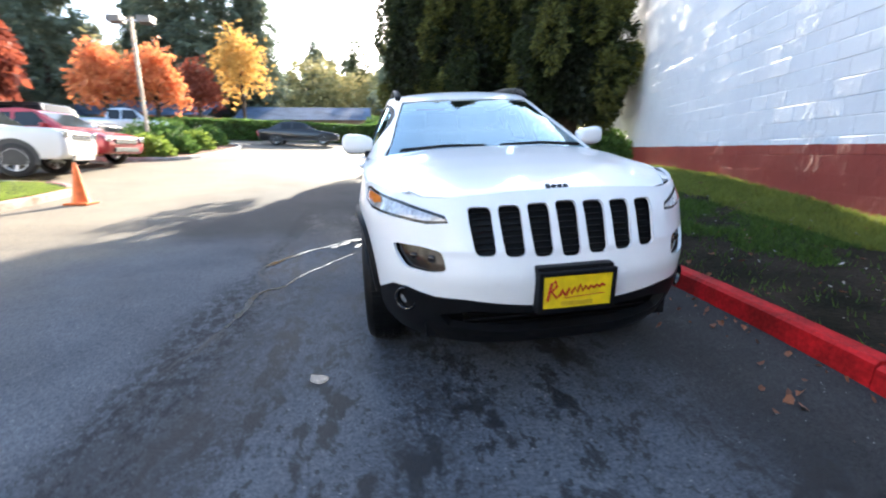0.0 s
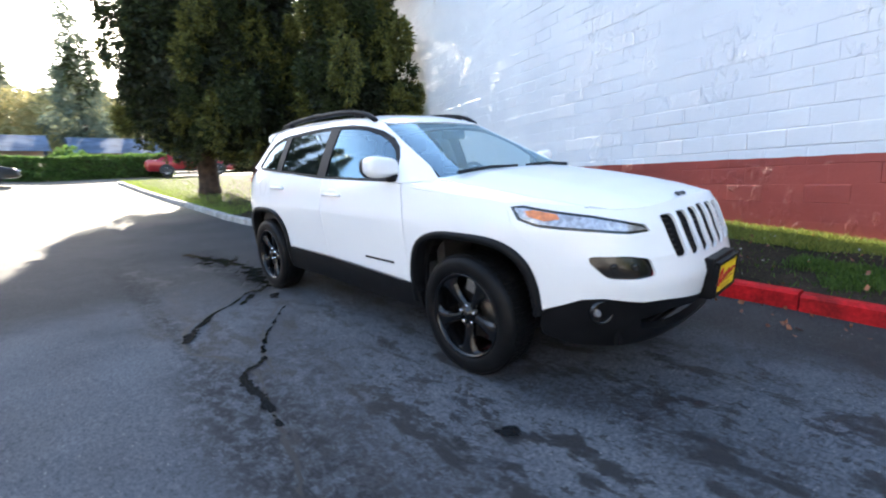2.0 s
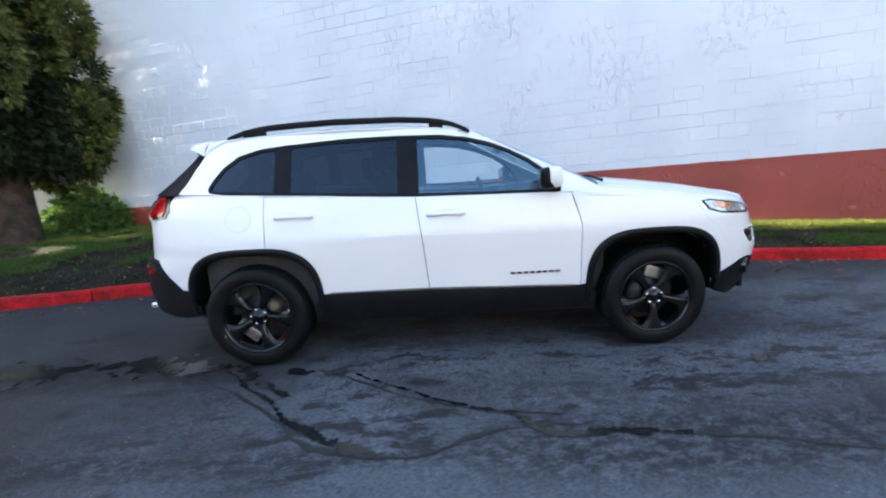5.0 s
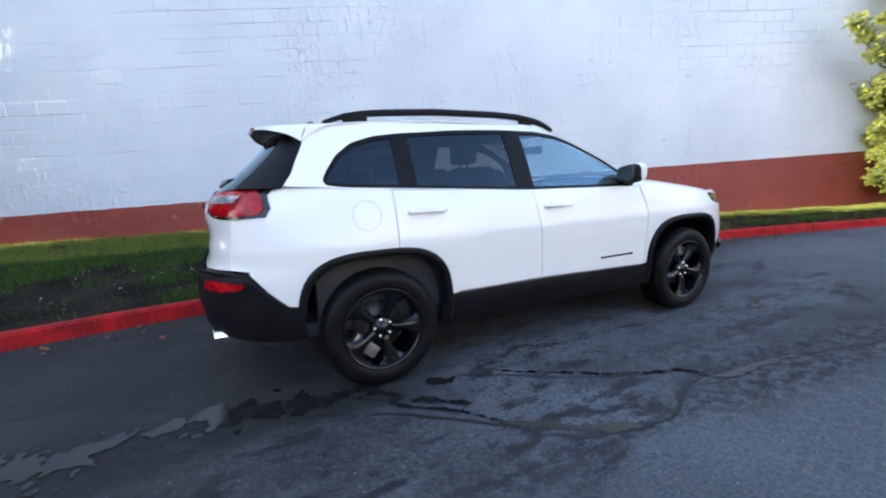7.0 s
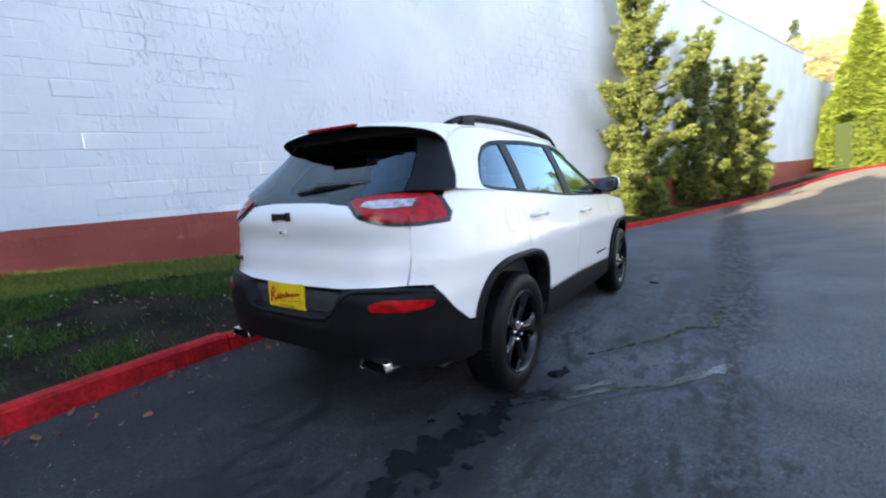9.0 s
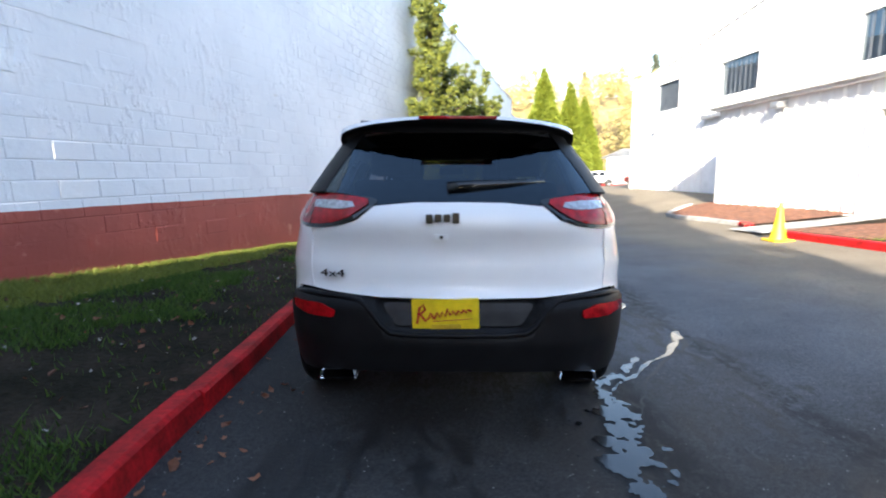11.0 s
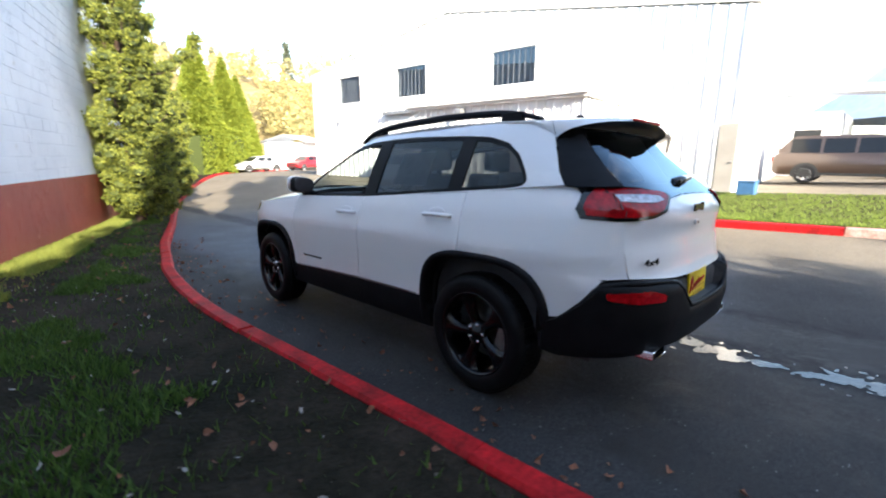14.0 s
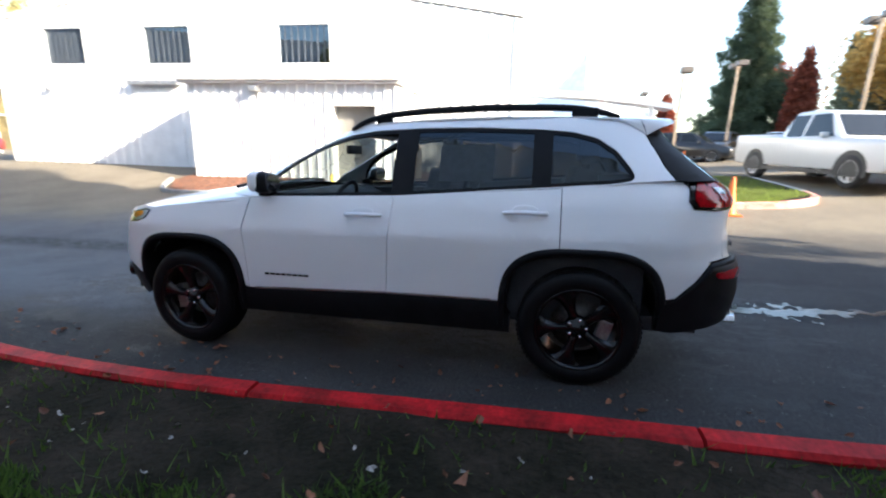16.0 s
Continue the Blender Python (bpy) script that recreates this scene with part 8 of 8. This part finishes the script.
pk = spline([(-13.0, 13.2), (-10.0, 13.0), (-8.2, 13.6), (-7.6, 15.0), (-7.5, 18.0), (-7.7, 21.0), (-8.6, 23.0), (-10.5, 23.6), (-13.5, 23.4)])
kerb_run("planter_kerb", pk, 1, 0.13, 0.16, lambda p: False, "grey concrete kerb round a planter bed")
tagged(raw("planter_soil", [(p.x - 0.1, p.y, land(p.x, p.y) + 0.10) for p in pk] + [(-13.5, 18, land(-13.5, 18) + 0.1)], [(k, k + 1, len(pk)) for k in range(len(pk) - 1)], BARK_CHIPS), "planter bed of dark bark", "planting bed", kind="structure")

# outdoor unit and pipework by the building
ac = thing("condenser_unit", BUILD @ Matrix.Translation((-9.5, -3.42, land(-9.6, -3.08) + 0.14)), "beige outdoor condenser unit with louvred sides", "air conditioner")
BEIGE = material("beige_metal", (0.20, 0.17, 0.125), 0.5, vary=0.08, scale=3)
part("body", boxed(-0.40, 0.40, -0.20, 0.20, 0.0, 0.98, 0.02), BEIGE, ac)
for k in range(9):
    part("louvre", boxed(-0.36 + k * 0.085, -0.33 + k * 0.085, 0.197, 0.222, 0.08, 0.90), BEIGE, ac)
    part("louvre", boxed(0.395, 0.420, -0.185 + k * 0.043, -0.168 + k * 0.043, 0.08, 0.90), BEIGE, ac)
part("fan_grille", lathe(bmesh.new(), [(0.975, 0.17), (1.0, 0.165), (1.01, 0.05), (1.01, 0.0)], 24, "z"), FAR_PLASTIC, ac)
BIN_BLUE = material("blue_plastic", (0.05, 0.14, 0.28), 0.5, vary=0.1, scale=6)
bin_ = thing("storage_bin", Matrix.Translation((-11.2, 0.22, land(-11.2, 0.22) + 0.115)), "small blue plastic bin by the building corner", "bin")
part("body", boxed(-0.2, 0.2, -0.2, 0.2, 0.0, 0.34, 0.03), BIN_BLUE, bin_)
part("lid", boxed(-0.215, 0.215, -0.215, 0.215, 0.34, 0.375, 0.012), BIN_BLUE, bin_)
tagged(mesh_object("equipment_pad", boxed(-11.4, -9.1, -3.3, 0.8, land(-10, -1) - 0.1, land(-10, -1) + 0.10, 0.02), GREY_KERB), "pale concrete pad for equipment", "pad", kind="structure")
PIPE_DARK = material("dark_pipe_paint", (0.05, 0.045, 0.042), 0.6, vary=0.2, scale=8)
rack = thing("pipe_rack", BUILD @ Matrix.Translation((-11.25, -2.7, land(-11.25, -2.35) + 0.1)), "grey pipes, valves and a wall tray beside the condenser", "pipe rack")
part("wall_tray", boxed(-0.2, 0.12, -0.68, 0.66, 1.58, 1.65, 0.01), PIPE_DARK, rack)
bm = bmesh.new()
tube(bm, [(0.06, -0.7, 1.70), (0.06, 0.55, 1.70), (0.07, 0.70, 1.60), (0.08, 0.62, 1.2), (0.1, 0.42, 0.75), (0.1, 0.35, 0.40)], 0.045, 8)
part("upper_pipe", bm, PIPE_DARK, rack, smooth=True)
for y, r, h in ((-0.95, 0.08, 0.42), (-0.62, 0.06, 0.55), (-0.30, 0.11, 0.40), (0.05, 0.07, 0.56), (0.38, 0.12, 0.46), (0.98, 0.13, 0.5)):
    bm = bmesh.new()
    lathe(bm, [(0, r), (h * 0.8, r), (h, r * 0.5), (h, 0)], 14, "z")
    bmesh.ops.translate(bm, vec=(0.14, y, 0), verts=bm.verts)
    part("valve", bm, STEEL if r > 0.1 else PIPE_DARK, rack, smooth=True)
bm = bmesh.new()
tube(bm, [(0.18, -1.1, 0.30), (0.18, 0.2, 0.42), (0.18, 1.15, 0.52)], 0.04, 8)
part("lower_pipe", bm, PIPE_DARK, rack, smooth=True)
part("meter_box", boxed(0.0, 0.2, 0.08, 0.30, 0.55, 0.85, 0.015), LAMP_GREY, rack, "small grey meter box")
# wall box
vent = mesh_object("wall_box", boxed(-0.004, 0.02, -0.14, 0.14, -0.24, 0.24, 0.01), BLOCK)
vent.matrix_world = wall_m @ Matrix.Translation((0, -(11.6 + 6.4) * math.hypot(1, 0.29), 1.45))
tagged(vent, "flat painted box cover on the block wall", "wall box")

# ---- far buildings ----
FAR_ROOF = material("blue_grey_roof", (0.17, 0.23, 0.33), 0.85, vary=0.15, scale=0.8, spec=0.1)
FAR_WALL = material("tan_building_wall", (0.34, 0.24, 0.17), 0.8, vary=0.12, scale=0.7)
FAR_STONE = material("pale_stucco", (0.62, 0.58, 0.50), 0.8, vary=0.1, scale=0.7)


def low_building(x0, x1, y, depth, eave, ridge, label, wall_mat=FAR_WALL, turn=0.0, roof_mat=FAR_ROOF):
    m = Matrix.Translation(((x0 + x1) / 2, y, land((x0 + x1) / 2, y) - 0.3)) @ Matrix.Rotation(radians(turn), 4, "Z")
    t = thing("low_building", m, label, "building", "far low buildings")
    h = (x1 - x0) / 2
    part("wall", boxed(-h, h, 0, depth, 0, eave), wall_mat, t)
    bm = bmesh.new()
    vs = [bm.verts.new(p) for p in ((-h - 0.5, -0.9, eave - 0.1), (h + 0.5, -0.9, eave - 0.1), (h + 0.5, depth / 2, ridge), (-h - 0.5, depth / 2, ridge), (h + 0.5, depth + 0.9, eave - 0.1), (-h - 0.5, depth + 0.9, eave - 0.1))]
    bm.faces.new((vs[0], vs[1], vs[2], vs[3])), bm.faces.new((vs[3], vs[2], vs[4], vs[5]))
    bmesh.ops.solidify(bm, geom=bm.faces[:], thickness=0.15)
    part("roof", bm, roof_mat, t)
    n = int(h * 2 / 2.6)
    for k in range(n):
        x = -h + (k + 0.5) * 2 * h / n
        wd = part("window", boxed(x - 0.7, x + 0.7, -0.06, 0.02, 0.9, eave - 0.6), WHITE_TRIM if k % 3 else FAR_STONE, t)
        part("pane", boxed(x - 0.6, x + 0.6, -0.075, -0.063, 1.0, eave - 0.7), FAR_GLASS, wd)
    return t


low_building(-42, -18, 48, 9, 3.1, 5.0, "low tan building with a blue-grey roof")
low_building(-15.5, -1.0, 51, 9, 3.0, 4.8, "low tan building with a blue-grey roof")
low_building(1.5, 14.0, 53, 9, 3.0, 4.9, "low tan building with a blue-grey roof")
low_building(-31, -26.5, 37, 5, 2.6, 3.1, "small white metal outbuilding by the hedge", WHITE_METAL)
low_building(-22.4, -19.2, -50, 6, 3.6, 4.4, "white shed at the end of the lane", WHITE_METAL, 20, WHITE_TRIM)
sale = thing("dealership", Matrix.Translation((-33.0, -2.0, land(-30, -2))), "white dealership building with a curved canopy", "building")
part("wall", boxed(-4, 4, -9, 2.5, 0, 3.4), WHITE_METAL, sale)
for k in range(6):
    wd = part("window", boxed(3.96, 4.05, -8 + k * 1.7, -6.6 + k * 1.7, 0.7, 2.6), WHITE_TRIM, sale)
    part("pane", boxed(4.055, 4.07, -7.9 + k * 1.7, -6.7 + k * 1.7, 0.8, 2.5), FAR_GLASS, wd)
bm = bmesh.new()
rows = []
for k in range(17):
    y = -10 + 20 * k / 16
    z = 3.5 + 0.9 * (1 - ((y - 0.0) / 10) ** 2)
    rows.append([bm.verts.new(p) for p in ((4.5, y, z), (4.5, y, z + 0.35), (2.4, y, z + 0.35), (2.4, y, z))])
for u, w in zip(rows, rows[1:]):
    for j in range(4):
        bm.faces.new((u[j], u[(j + 1) % 4], w[(j + 1) % 4], w[j]))
part("canopy", bm, WHITE_TRIM, sale, "pale curved canopy")
for y in (-8, 8.8):
    part("column", boxed(3.9, 4.2, y - 0.15, y + 0.15, 0, 3.7), WHITE_TRIM, sale)
tent = thing("peaked_tent", Matrix.Translation((-40.0, 3.0, land(-40, 3))), "white peaked canopy tent behind the lot", "tent")
bm = bmesh.new()
lathe(bm, [(3.2, 6.5), (4.2, 5.0), (5.9, 2.5), (8.2, 0.5), (9.4, 0.02)], 4, "z")
part("canvas", bm, WHITE_TRIM, tent)
for sx in (-1, 1):
    for sy in (-1, 1):
        part("post", boxed(sx * 4.3 - 0.06, sx * 4.3 + 0.06, sy * 4.3 - 0.06, sy * 4.3 + 0.06, 0, 3.3), STEEL, tent)

# ---- wall blocks, last ----
BL, BH, GAP = 0.406, 0.203, 0.006


def block_mesh(w, gap, e, deep, top):
    y0, y1, z0, z1 = gap / 2, w - gap / 2, gap / 2, BH - gap / 2
    v = [(deep, -y0, z0), (deep, -y1, z0), (deep, -y1, z1), (deep, -y0, z1), (0.0, -y0 - e, z0 + e), (0.0, -y1 + e, z0 + e), (0.0, -y1 + e, z1 - top), (0.0, -y0 - e, z1 - top)]
    f = [(4, 7, 6, 5), (0, 4, 5, 1), (1, 5, 6, 2), (2, 6, 7, 3), (3, 7, 4, 0)]
    return v, f


# open joints, joints half filled by paint, and joints painted over
KINDS = [block_mesh(BL, GAP, 0.007, 0.0070, 0.012), block_mesh(BL, 0.002, 0.006, 0.0042, 0.010), block_mesh(BL, 0.0004, 0.002, 0.0014, 0.004)]
f0 = KINDS[0][1]
shared = []
for v0, _ in KINDS:
    me = bpy.data.meshes.new("block")
    me.from_pydata(v0, [], f0)
    me.materials.append(BLOCK)
    shared.append(me)
g = np.random.default_rng(12)
rest_v, rest_f, near_count = [], [], 0
cols, rows_n = int(WALL_LEN / BL), 38
for j in range(rows_n):
    z = -0.42 + j * BH
    for i in range(cols):
        s = i * BL + (BL / 2 if j % 2 else 0)
        if s + BL > WALL_LEN or z + BH > 7.3:
            continue
        d = g.normal(0, 0.0019) - (0.003 if g.random() < 0.02 else 0)
        d += 0.0035 * noise.noise((s * 0.5, j * 7.31, 2.0)) - 0.0008
        tilt = g.normal(0, 0.0034)
        worn = noise.noise((s * 0.22, z * 0.45, 5.0)) + 0.45 * g.normal(0, 0.5)
        form = 2 if z < 1.0 and worn < 0.5 else 0 if worn > 0.27 else 1 if worn > -0.06 else 2
        v0 = KINDS[form][0]
        if 8.0 < s < 17.5 and 0.35 < z < 2.95 and near_count < 300:
            ob = new("block", shared[form])
            ob.parent = wall
            ob.matrix_local = Matrix.Translation((-0.0 + d, -s, z)) @ Matrix.Rotation(tilt, 4, "Z")
            near_count += 1
        else:
            k = len(rest_v)
            c, sn = math.cos(tilt), math.sin(tilt)
            rest_v += [(x * c - y * sn + d, x * sn + y * c - s, zz + z) for x, y, zz in v0]
            rest_f += [tuple(k + q for q in f) for f in f0]
ob = raw("blocks", rest_v, rest_f, BLOCK, wall)
tagged(ob, "painted concrete blocks", kind="stuff")
